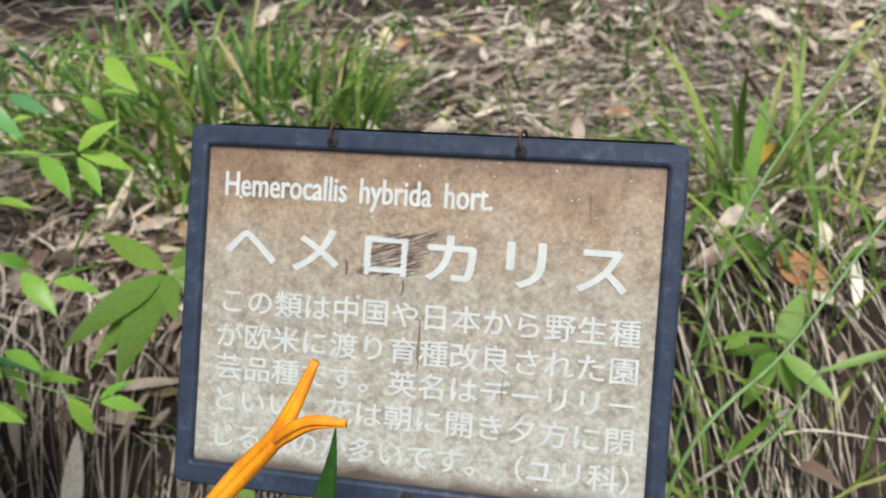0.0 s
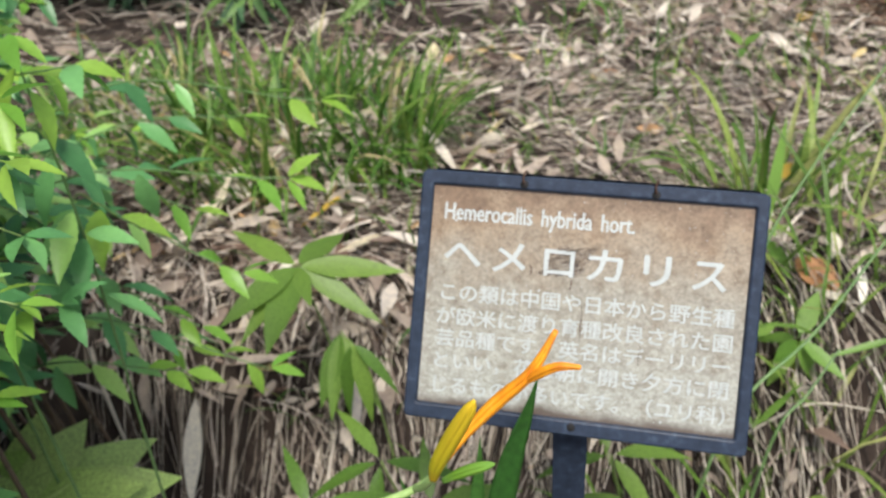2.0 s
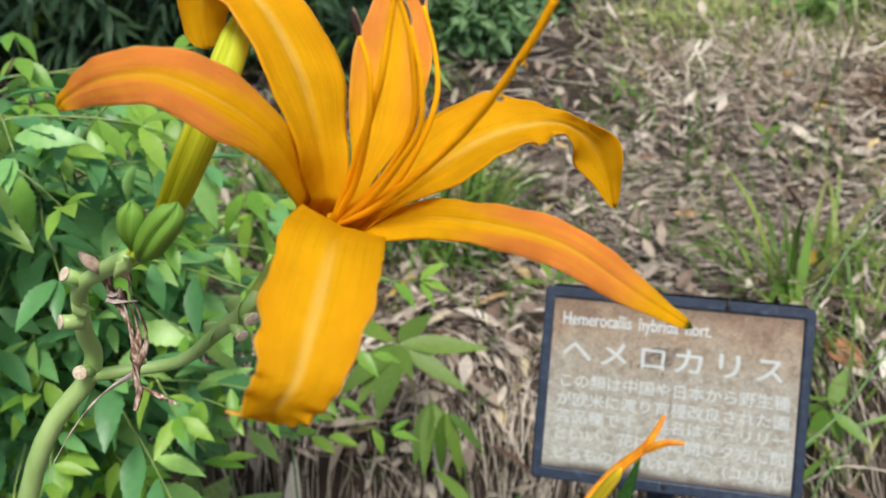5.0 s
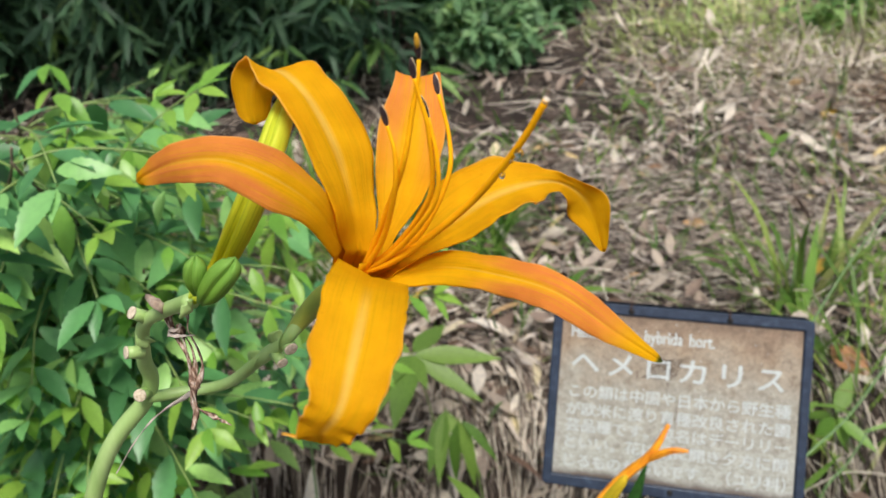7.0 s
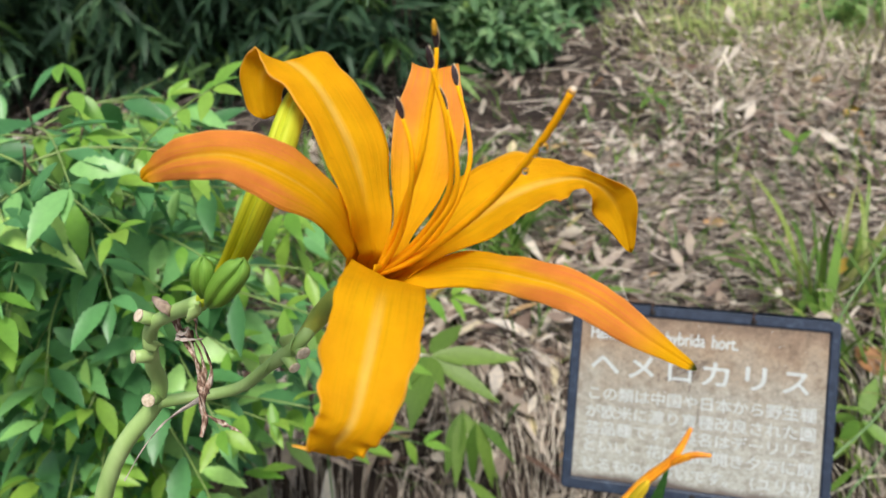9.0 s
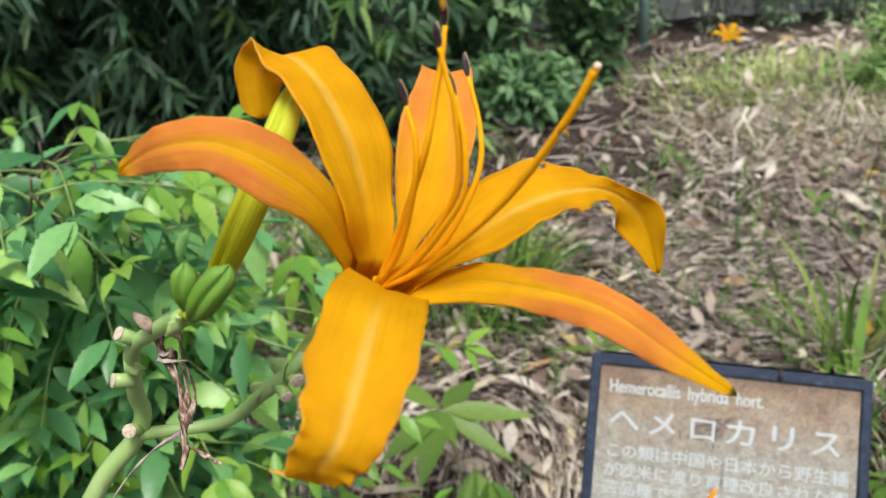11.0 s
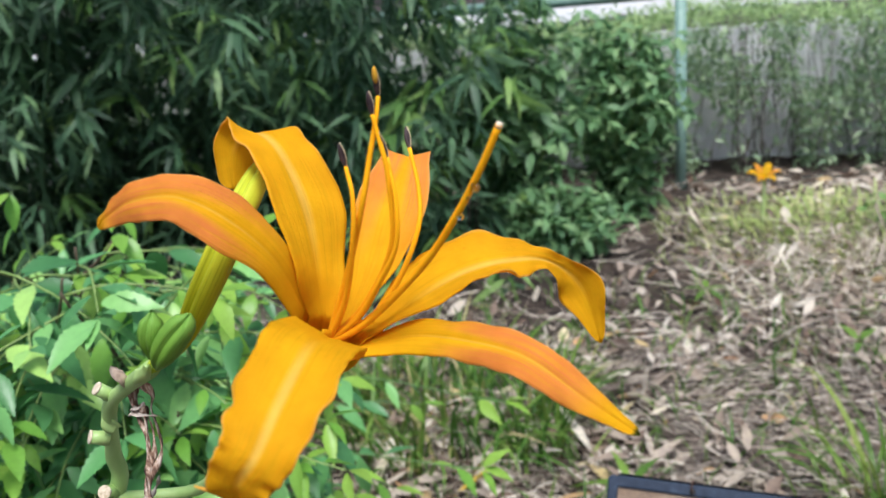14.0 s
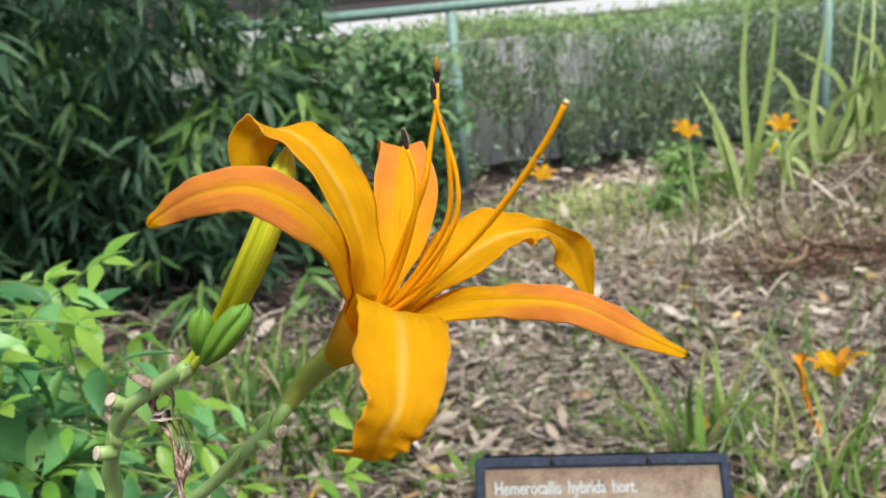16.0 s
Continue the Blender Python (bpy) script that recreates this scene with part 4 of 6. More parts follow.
    # pale fresh shoots low on the front
    for q, yaw, size in (((-0.504, 0.231, 0.477), -70, 1.03), ((-0.487, 0.240, 0.481), -20, 0.69), ((-0.483, 0.219, 0.454), -80, 0.86), ((-0.466, 0.222, 0.453), -60, 0.77), ((-0.585, 0.199, 0.442), -75, 1.29),
                         ((-0.533, 0.199, 0.435), -110, 1.20), ((-0.552, 0.188, 0.420), -150, 0.86), ((-0.567, 0.266, 0.536), -140, 1.03), ((-0.558, 0.262, 0.530), -70, 0.86), ((-0.447, 0.403, 0.495), -165, 1.2), ((-0.47, 0.4, 0.488), 85, 1.0), ((-0.435, 0.403, 0.485), -85, 1.0)):
        young.append((*q, radians(yaw), -0.25, 0.1, size))
        foot = (q[0] - 0.12, q[1] + 0.1, q[2] - 0.12)
        v, f = tube(spline([foot, (q[0] - 0.05, q[1] + 0.05, q[2] - 0.02), q], 10), np.linspace(0.0012, 0.0006, 10), 5)
        part("twig", quads("twig", v, f, M_STEMGREEN), shrub)
    for k in range(16):
        end = np.array([r.uniform(-0.68, -0.48), r.uniform(0.1, 0.24), r.uniform(0.34, 0.5)])
        end[2] -= 0.5 * max(0.0, end[0] + 0.58)
        foot = np.array([end[0] - 0.1, end[1] + 0.2, float(ground_height(end[0] - 0.1, end[1] + 0.2)) - 0.02])
        pts = spline([foot, foot * 0.5 + end * 0.5 + (0, 0, 0.06), end], 20)
        v, f = tube(pts, np.linspace(0.0018, 0.0007, 20), 6)
        part("stem", quads("stem", v, f, M_GRASSSTEM), shrub)
        for j in range(9, 20):
            d = pts[min(j + 1, 19)] - pts[j - 1]
            yaw = math.atan2(-d[0], d[1])
            leaf_row(pts[j], yaw + (1 if j % 2 else -1) * r.normal(0.9, 0.25), r.normal(-0.1, 0.25), r.uniform(0.75, 1.1), j > 17)
    for q, yaw, size in (((-0.612, 0.240, 0.503), -95, 1.63), ((-0.583, 0.243, 0.504), -120, 1.29), ((-0.545, 0.216, 0.458), -75, 1.29), ((-0.529, 0.205, 0.439), -100, 1.29), ((-0.571, 0.221, 0.469), -85, 1.38), ((-0.504, 0.245, 0.494), -95, 1.12)):
        big.append((*q, radians(yaw), -0.22, 0.1, size))
    shapes = [leaf_shape(0.047, 0.0185, 0.28, 0.26, 19, 0.38, 0.004, 0.075), leaf_shape(0.044, 0.0155, 0.12, 0.36, 17, 0.36, 0.004, 0.075), leaf_shape(0.042, 0.0178, 0.42, 0.18, 17, 0.4, 0.004, 0.075)]
    for rows, mat, mat_each, name in ((old, M_SHRUB, M_SHRUB_EACH, "foliage"), (young, M_YOUNG, M_YOUNG_EACH, "young_foliage")):
        s = np.array(rows)
        near = (s[:, 0] > -0.85) & (s[:, 1] < 0.6) & (s[:, 2] > 0.25)
        close = np.flatnonzero(near)[:: max(1, int(near.sum() / 150) + 1)][:150]
        rest = np.setdiff1d(np.arange(len(s)), close)
        ms = placed(s[:, :3], rotations(s[:, 3], s[:, 4], s[:, 5]), s[:, 6])
        bunch = []
        for j, shape in enumerate(shapes):
            m = ms[rest[j::3]]
            vv = np.einsum("nij,vj->nvi", m[:, :3, :3], shape[0]) + m[:, None, :3, 3]
            bunch.append((vv.reshape(-1, 3), (shape[1][None] + (np.arange(len(m)) * len(shape[0]))[:, None, None]).reshape(-1, 4)))
        v, f = joined(bunch)
        tagged(part(name, quads(name, v, f, mat), shrub), kind="stuff")
        pieces = [leaf_piece("leaf", shape, mat_each) for shape in shapes]
        if rows is young:
            b = np.array(big)
            for m in placed(b[:, :3], rotations(b[:, 3], b[:, 4], b[:, 5]), b[:, 6]):
                part("leaf", leaf_piece("leaf", shapes[0], M_BIGLEAF), shrub, "", Matrix(m.tolist()))
        for j, k in enumerate(close):
            part("leaf", pieces[j % 3], shrub, "", Matrix(ms[k].tolist()))


build_shrub()


# ---- bamboo-grass sprigs and broad leaves ----
def sprig(label, node, leaves, length, width, mat, foot=None, name="bamboo_grass"):
    node = Vector(node)
    foot = Vector(foot) if foot else Vector((node.x + 0.03, node.y + 0.03, 0))
    foot.z = float(ground_height(foot.x, foot.y)) - 0.01
    ob = thing(name, label, "plant", tuple(foot), "bamboo grass sprigs" if name == "bamboo_grass" else "")
    pts = spline([foot, foot.lerp(node, 0.5) + Vector((0.004, 0, 0.02)), node], 10)
    v, f = tube(pts, np.linspace(0.0018, 0.0012, 10), 6)
    part("stem", mesh_of("stem", v, f, M_STEMGREEN), ob)
    for yaw, pitch, size, roll in leaves:
        shape = leaf_shape(length * size, width * size, 0.3, 0.18, 10, 0.3, 0.006)
        turn = Euler((radians(pitch), 0, radians(yaw))).to_matrix().to_4x4() @ Euler((0, radians(roll), 0)).to_matrix().to_4x4()
        part("leaf", mesh_of("leaf", shape[0], shape[1], mat), ob, "", Matrix.Translation(node) @ turn)
    return ob


def aimed_sprig(label, node, tips, mat, name="bamboo_grass"):
    node = Vector(node)
    foot = Vector((node.x + 0.02, node.y + 0.05, 0))
    foot.z = float(ground_height(foot.x, foot.y)) - 0.01
    ob = thing(name, label, "plant", tuple(foot), "bamboo grass sprigs" if name == "bamboo_grass" else "broad leaf plants")
    v, f = tube(spline([foot, foot.lerp(node, 0.5) + Vector((0.004, 0, 0.01)), node], 10), np.linspace(0.002, 0.0013, 10), 6)
    part("stem", mesh_of("stem", v, f, M_STEMGREEN), ob)
    for tip, width, droop in tips:
        way = Vector(tip) - node
        along = way.normalized()
        across = along.cross(Vector((0, -0.45, 0.9))).normalized()
        m = Matrix((across, along, across.cross(along))).transposed().to_4x4()
        m.translation = node
        shape = leaf_shape(way.length, width, droop, 0.16, 12, 0.32, 0.004)
        part("leaf", mesh_of("leaf", shape[0], shape[1], mat), ob, "", m)
    return ob


aimed_sprig("green bamboo-grass sprig with pale leaf edges", (-0.374, 0.666, 0.24), (((-0.334, 0.769, 0.224), 0.034, 0.06), ((-0.242, 0.671, 0.229), 0.032, 0.08), ((-0.27, 0.62, 0.19), 0.028, 0.1), ((-0.348, 0.60, 0.235), 0.022, 0.1), ((-0.39, 0.54, 0.22), 0.042, 0.12), ((-0.443, 0.565, 0.24), 0.036, 0.12), ((-0.425, 0.56, 0.215), 0.026, 0.1), ((-0.476, 0.74, 0.25), 0.026, 0.05)), M_SASA)
aimed_sprig("drooping green bamboo-grass leaves over straw", (-0.332, 0.663, 0.133), (((-0.36, 0.6, 0.06), 0.03, 0.05), ((-0.345, 0.585, 0.05), 0.024, 0.05), ((-0.28, 0.6, 0.05), 0.022, 0.05)), M_SASA)
sprig("drooping green bamboo-grass leaves over straw", (-0.305, 0.60, 0.17), ((160, -60, 1.0, 0), (-150, -55, 1.05, 0), (-120, -30, 0.8, 10)), 0.1, 0.021, M_SASA)
sprig("drooping green bamboo-grass leaves over straw", (-0.26, 0.47, 0.1), ((110, -5, 0.9, 0), (-95, 0, 1.0, 0), (170, -35, 0.9, 0), (40, 20, 0.9, 0)), 0.1, 0.022, M_SASA)
sprig("green bamboo-grass leaves beside the sign post", (0.0, 0.46, 0.12), ((-80, 0, 1.0, 0), (95, -5, 0.9, 0), (-140, -25, 1.0, 0), (20, 35, 0.8, 0)), 0.09, 0.022, M_SASA)
aimed_sprig("bright green broad-bladed sprig beside the sign", (0.248, 0.814, 0.167), (((0.213, 0.742, 0.155), 0.026, 0.08), ((0.263, 0.711, 0.168), 0.022, 0.08), ((0.34, 1.05, 0.25), 0.018, 0.1), ((0.305, 0.833, 0.169), 0.02, 0.1), ((0.253, 0.949, 0.16), 0.02, 0.06), ((0.196, 0.749, 0.149), 0.02, 0.1), ((0.296, 1.02, 0.2), 0.016, 0.08)), M_FRESH)
aimed_sprig("bright green broad-bladed sprig beside the sign", (0.243, 0.62, 0.147), (((0.276, 0.668, 0.179), 0.025, 0.06), ((0.213, 0.606, 0.082), 0.022, 0.08), ((0.285, 0.571, 0.127), 0.019, 0.06), ((0.204, 0.657, 0.116), 0.016, 0.08), ((0.264, 0.597, 0.097), 0.02, 0.08), ((0.219, 0.612, 0.115), 0.02, 0.08)), M_FRESH)
aimed_sprig("bright green broad-bladed sprig beside the sign", (0.201, 0.65, 0.122), (((0.185, 0.644, 0.092), 0.012, 0.06), ((0.18, 0.69, 0.118), 0.012, 0.06), ((0.224, 0.65, 0.145), 0.014, 0.06)), M_FRESH)
aimed_sprig("long green blade leaning over straw", (0.188, 0.561, 0.053), (((0.233, 0.563, 0.124), 0.009, 0.03), ((0.17, 0.54, 0.1), 0.008, 0.03)), M_FRESH)
aimed_sprig("long green blades lying over straw", (0.36, 0.61, 0.155), (((0.273, 0.601, 0.132), 0.009, 0.03), ((0.43, 0.60, 0.15), 0.01, 0.03)), M_FRESH)
sprig("green bamboo-grass sprig in straw", (-0.13, 0.98, 0.13), ((-75, 5, 1.2, 0), (70, 0, 1.1, 0), (-110, -10, 1.1, 0), (20, 25, 0.9, 0), (-30, 15, 1.0, 0)), 0.1, 0.017, M_SASA)
sprig("green bamboo-grass leaves beside the sign post", (-0.19, 0.36, 0.16), ((-70, 5, 1.0, 0), (85, 0, 0.9, 0), (-140, -20, 1.0, 0), (160, -30, 0.9, 0), (10, 40, 0.7, 0)), 0.09, 0.024, M_SASA)
sprig("green bamboo-grass leaves beside the sign post", (0.02, 0.36, 0.15), ((-95, 5, 1.1, 0), (75, 5, 1.0, 0), (-150, -15, 1.0, 0), (150, -10, 0.9, 0)), 0.09, 0.026, M_SASA)
sprig("green bamboo-grass leaves in straw", (-0.33, 0.40, 0.1), ((-75, 10, 1.0, 0), (95, 5, 1.0, 0), (-160, -10, 1.0, 0), (30, 30, 0.8, 0)), 0.1, 0.022, M_SASA)
sprig("low herb with small green leaves", (0.12, 2.0, 0.12), ((0, 20, 1, 0), (72, 10, 1, 0), (144, 0, 1, 0), (216, 0, 1, 0), (288, 10, 1, 0)), 0.06, 0.02, M_SASA)
sprig("small green seedling in dry litter", (0.42, 1.62, 0.12), ((30, 35, 1, 0), (-50, 30, 1, 0), (160, 10, 0.8, 0)), 0.06, 0.022, M_SASA)
for node, tips in (
    ((-0.62, 0.36, 0.15), ((-0.522, 0.474, 0.142), (-0.583, 0.452, 0.19), (-0.503, 0.386, 0.164), (-0.48, 0.426, 0.13), (-0.624, 0.444, 0.21))),
    ((-0.70, 0.33, 0.17), ((-0.62, 0.40, 0.20), (-0.684, 0.42, 0.24), (-0.595, 0.353, 0.198), (-0.737, 0.40, 0.24))),
    ((-0.82, 0.36, 0.20), ((-0.72, 0.38, 0.24), (-0.775, 0.44, 0.264), (-0.70, 0.33, 0.2))),
):
    aimed_sprig("broad mottled green leaves low on the bank", node, [(tip, 0.066, 0.08) for tip in tips], M_BROAD, "broad_leaf_plant")


# ---- single fallen leaves ----
def fallen(label, at, yaw, length, width, mat, tilt=0.2, droop=0.1):
    z = float(ground_height(at[0], at[1])) + at[2]
    shape = leaf_shape(length, width, droop, 0.2, 9, 0.42)
    me = mesh_of("fallen_leaf", shape[0], shape[1], mat)
    ob = new("fallen_leaf", me)
    ob.matrix_basis = Matrix.Translation((at[0], at[1], z)) @ Euler((tilt, 0.1, radians(yaw))).to_matrix().to_4x4()
    tagged(ob, label, "leaf", "fallen leaves")


def laid(label, a, b, width, mat, droop=0.05, fold=0.2):
    """A dead leaf lying from its base to its tip, both given as ground places with a height over it."""
    a, b = (Vector((x, y, float(ground_height(x, y)) + h)) for x, y, h in (a, b))
    along = (b - a).normalized()
    across = along.cross(Vector((0, -0.5, 0.85))).normalized()
    m = Matrix((across, along, across.cross(along))).transposed().to_4x4()
    m.translation = a
    shape = leaf_shape((b - a).length, width, droop, fold, 11, 0.42)
    ob = new("fallen_leaf", mesh_of("fallen_leaf", shape[0], shape[1], mat))
    ob.matrix_basis = m
    tagged(ob, label, "leaf", "fallen leaves")


laid("curled russet-brown fallen leaf on straw", (0.272, 0.748, 0.035), (0.312, 0.685, 0.03), 0.044, M_BROWNLEAF, 0.12, 0.35)
laid("pale yellow dry blade on straw", (0.348, 0.73, 0.035), (0.331, 0.655, 0.035), 0.013, M_PALE)
laid("pale yellow dry blade on straw", (0.28, 0.695, 0.03), (0.335, 0.668, 0.03), 0.012, M_PALE)
laid("pale dry leaf on straw", (0.337, 0.80, 0.03), (0.318, 0.745, 0.03), 0.022, M_PALE)
laid("tan dry leaf on straw", (0.26, 0.80, 0.025), (0.318, 0.845, 0.02), 0.016, M_DRYLEAF)
laid("yellow-green fading leaf on straw", (0.30, 0.96, 0.05), (0.365, 1.05, 0.06), 0.024, M_YELLOWLEAF)
laid("pale dry leaf standing up in the litter", (-0.553, 1.17, 0.01), (-0.545, 1.25, 0.06), 0.03, M_PALE)
laid("pale dry leaf standing up in the litter", (-0.475, 1.11, 0.01), (-0.515, 1.18, 0.05), 0.03, M_PALE)
laid("broad pale torn leaf on straw", (-0.67, 1.19, 0.03), (-0.57, 1.10, 0.03), 0.075, M_PALE)
laid("broad pale dry leaf on the bank's edge", (-0.485, 0.905, 0.03), (-0.44, 0.82, 0.03), 0.055, M_PALE)
laid("pale dry leaf on the bank's edge", (-0.44, 0.90, 0.03), (-0.41, 0.83, 0.03), 0.03, M_PALE)
laid("pale dry leaf on straw", (-0.66, 1.0, 0.03), (-0.63, 0.89, 0.03), 0.035, M_PALE)
laid("pale dry bamboo sheath lying on the bank", (-0.583, 0.705, 0.04), (-0.575, 0.58, 0.11), 0.03, M_PALE, 0.0)
fallen("long yellowed fallen leaf on straw", (-0.456, 0.976, 0.045), -36, 0.125, 0.011, M_YELLOWLEAF)
fallen("yellow fallen leaf on straw", (-0.28, 1.26, 0.02), -80, 0.06, 0.014, M_YELLOWLEAF)
fallen("orange-brown fallen leaf on straw", (0.16, 1.62, 0.02), 80, 0.05, 0.028, M_BROWNLEAF)
fallen("white weathered scrap of leaf on straw", (0.62, 2.0, 0.03), 20, 0.06, 0.04, M_PALE)
fallen("white weathered scrap of leaf on straw", (0.30, 1.85, 0.03), 70, 0.06, 0.035, M_PALE)
fallen("yellow-green fallen leaf on straw", (0.62, 1.9, 0.03), -50, 0.08, 0.03, M_YELLOWLEAF)


def long_stem(label, way, thick):
    foot = Vector(way[0])
    foot.z = float(ground_height(foot.x, foot.y)) - 0.01
    v, f = tube(spline([tuple(foot), *way[1:]], 24), np.linspace(thick, thick * 0.5, 24), 7)
    tagged(new("grass_stem", mesh_of("grass_stem", v, f, M_GRASSSTEM)), label, "grass stem", "grass stems")


long_stem("long thin green stem leaning over straw", [(0.06, 0.41, 0), (0.106, 0.431, 0.182), (0.204, 0.496, 0.262), (0.30, 0.57, 0.35), (0.44, 0.66, 0.46)], 0.0022)
long_stem("long thin green stem leaning over straw", [(0.14, 0.60, 0), (0.19, 0.65, 0.24), (0.25, 0.71, 0.325), (0.345, 0.79, 0.42), (0.42, 0.86, 0.50)], 0.002)
def dead_stalk(label, way, thick):
    pts = spline([(x, y, float(ground_height(x, y)) + h) for x, y, h in way], 20)
    v, f = tube(pts, np.linspace(thick, thick * 0.5, 20), 6)
    tagged(new("dead_stalk", mesh_of("dead_stalk", v, f, M_PALE)), label, "dead stalk", "dead stalks")


dead_stalk("long pale dead stalk lying on the bank", [(-0.74, 0.74, 0.03), (-0.71, 0.69, 0.045), (-0.66, 0.62, 0.03)], 0.0038)
dead_stalk("long arching dead grass stalk over the bank", [(0.16, 0.575, 0.02), (0.216, 0.578, 0.035), (0.264, 0.576, 0.045), (0.34, 0.565, 0.03)], 0.0022)
dead_stalk("long yellowed dead stalk over straw", [(0.39, 1.0, 0.03), (0.48, 1.14, 0.06), (0.57, 1.25, 0.05)], 0.003)
dead_stalk("thin pale dead stalk in straw", [(0.33, 0.62, 0.02), (0.345, 0.58, 0.03), (0.35, 0.54, 0.02)], 0.002)
long_stem("short thin green stem leaning over straw", [(0.13, 0.42, 0), (0.16, 0.44, 0.15), (0.20, 0.47, 0.20), (0.235, 0.50, 0.235)], 0.002)


# ---- the daylily in bloom ----
def petal_material(name, ground, flush, rib, flush_amount, see=0.3, rib_wide=0.16, rib_strong=0.6, begins=0.3, tip=None):
    """Along v from throat to tip, across u: a pale midrib, a flush beside it, fine lengthwise veins."""
    m, nt, b = material(name, 0.6, 0.06)
    uv = nt.nodes.new("ShaderNodeTexCoord").outputs["UV"]
    sep = nt.nodes.new("ShaderNodeSeparateXYZ")
    nt.links.new(uv, sep.inputs[0])

    def op(kind, a, c, clamp=False):
        k = nt.nodes.new("ShaderNodeMath")
        k.operation, k.use_clamp = kind, clamp
        for sock, val in zip(k.inputs, (a, c)):
            if isinstance(val, (int, float)):
                sock.default_value = val
            else:
                nt.links.new(val, sock)
        return k.outputs[0]

    def span(a, c, source):
        k = nt.nodes.new("ShaderNodeMapRange")
        k.interpolation_type = "SMOOTHSTEP"
        k.inputs["From Min"].default_value, k.inputs["From Max"].default_value = a, c
        nt.links.new(source, k.inputs["Value"])
        return k.outputs[0]

    across = op("MULTIPLY", op("ABSOLUTE", op("SUBTRACT", sep.outputs[0], 0.5), 0), 2.0)
    stretch = nt.nodes.new("ShaderNodeMapping")
    stretch.inputs["Scale"].default_value = (26, 2.2, 1)
    nt.links.new(uv, stretch.inputs[0])
    veins = nt.nodes.new("ShaderNodeTexNoise")
    veins.inputs["Scale"].default_value, veins.inputs["Detail"].default_value = 1.6, 5
    nt.links.new(stretch.outputs[0], veins.inputs["Vector"])
    blot = noise_node(nt, 120, 4)
    along = sep.outputs[1]
    wobble = op("ADD", op("MULTIPLY", op("SUBTRACT", veins.outputs["Fac"], 0.5), 0.45), across)
    # the flush creeps in from the margins and closes over the rib towards the tip
    reach = op("ADD", wobble, op("MULTIPLY", op("SUBTRACT", along, 0.5), 1.5))
    amount = op("MULTIPLY", span(0.15, 0.62, reach), op("MULTIPLY", span(begins, begins + 0.22, along), span(0.93, 0.78, along)))
    amount = op("MULTIPLY", op("MULTIPLY", amount, flush_amount), span(0.1, 0.62, veins.outputs["Fac"]))
    shade = ramp(nt, [(0.28, tuple(c * 0.88 for c in ground)), (0.5, ground), (0.72, tuple(min(1, c * 1.05) for c in ground))], veins.outputs["Fac"])
    col = mix(nt, shade.outputs[0], (0.88, 0.48, 0.002), op("MULTIPLY", span(0.4, 0.16, along), 0.5))
    # ochre margins
    col = mix(nt, col, (0.8, 0.38, 0.004), op("MULTIPLY", span(0.55, 1.0, wobble), op("MULTIPLY", span(0.35, 0.6, along), 0.4)))
    col = mix(nt, col, flush, amount)
    col = mix(nt, col, (0.9, 0.6, 0.2), op("MULTIPLY", span(0.93, 1.0, across), op("MULTIPLY", span(0.4, 0.6, along), 0.5)))
    line = op("MULTIPLY", span(rib_wide, 0.01, across), op("MULTIPLY", span(0.28, 0.5, along), span(0.92, 0.7, along)))
    col = mix(nt, col, rib, op("MULTIPLY", line, rib_strong))
    patch = ramp(nt, [(0.3, (0.94, 0.9, 0.8)), (0.7, (1.05, 1.06, 1.0))], blot)
    col = mix(nt, col, patch.outputs[0], 1.0, "MULTIPLY")
    fleck = ramp(nt, [(0.66, (0, 0, 0)), (0.74, (1, 1, 1))], noise_node(nt, 420, 3))
    col = mix(nt, col, (0.62, 0.24, 0.01), op("MULTIPLY", fleck.outputs[0], op("MULTIPLY", span(0.3, 0.9, across), 0.35)))
    if tip:
        col = mix(nt, col, tip, span(0.978, 0.992, along))
    nt.links.new(col, b.inputs["Base Color"])
    grain = op("ADD", op("ADD", op("MULTIPLY", veins.outputs["Fac"], 0.6), op("MULTIPLY", noise_node(nt, 900, 3), 0.3)), op("MULTIPLY", noise_node(nt, 210, 3), 0.7))
    bump(nt, b, grain, 0.6, 0.0009)
    t = nt.nodes.new("ShaderNodeBsdfTranslucent")
    nt.links.new(col, t.inputs["Color"])
    s = nt.nodes.new("ShaderNodeMixShader")
    s.inputs[0].default_value = see
    nt.links.new(b.outputs[0], s.inputs[1])
    nt.links.new(t.outputs[0], s.inputs[2])
    nt.links.new(s.outputs[0], nt.nodes["Material Output"].inputs["Surface"])
    return m


M_PETAL = petal_material("yellow_petal", (0.89, 0.525, 0.008), (0.87, 0.45, 0.008), (0.93, 0.69, 0.17), 0.5, 0.5, 0.2, 0.62)
M_SEPAL = petal_material("orange_flushed_sepal", (0.9, 0.52, 0.008), (0.84, 0.3, 0.08), (0.88, 0.54, 0.07), 1.0, 0.46, 0.075, 0.75, 0.3)
M_TIPPEDSEPAL = petal_material("orange_sepal_with_green_tip", (0.91, 0.535, 0.008), (0.84, 0.29, 0.075), (0.9, 0.58, 0.08), 1.0, 0.46, 0.075, 0.75, 0.38, (0.1, 0.12, 0.02))
M_BACKSEPAL = petal_material("yellow_sepal_with_flushed_tip", (0.92, 0.53, 0.008), (0.88, 0.32, 0.09), (0.86, 0.48, 0.01), 0.9, 0.46, 0.3, 0.6, 0.4)
M_FILAMENT = plain("filament", [(0.2, (0.95, 0.4, 0.004)), (0.8, (0.97, 0.47, 0.005))], 200, 0.55, spec=0.1)
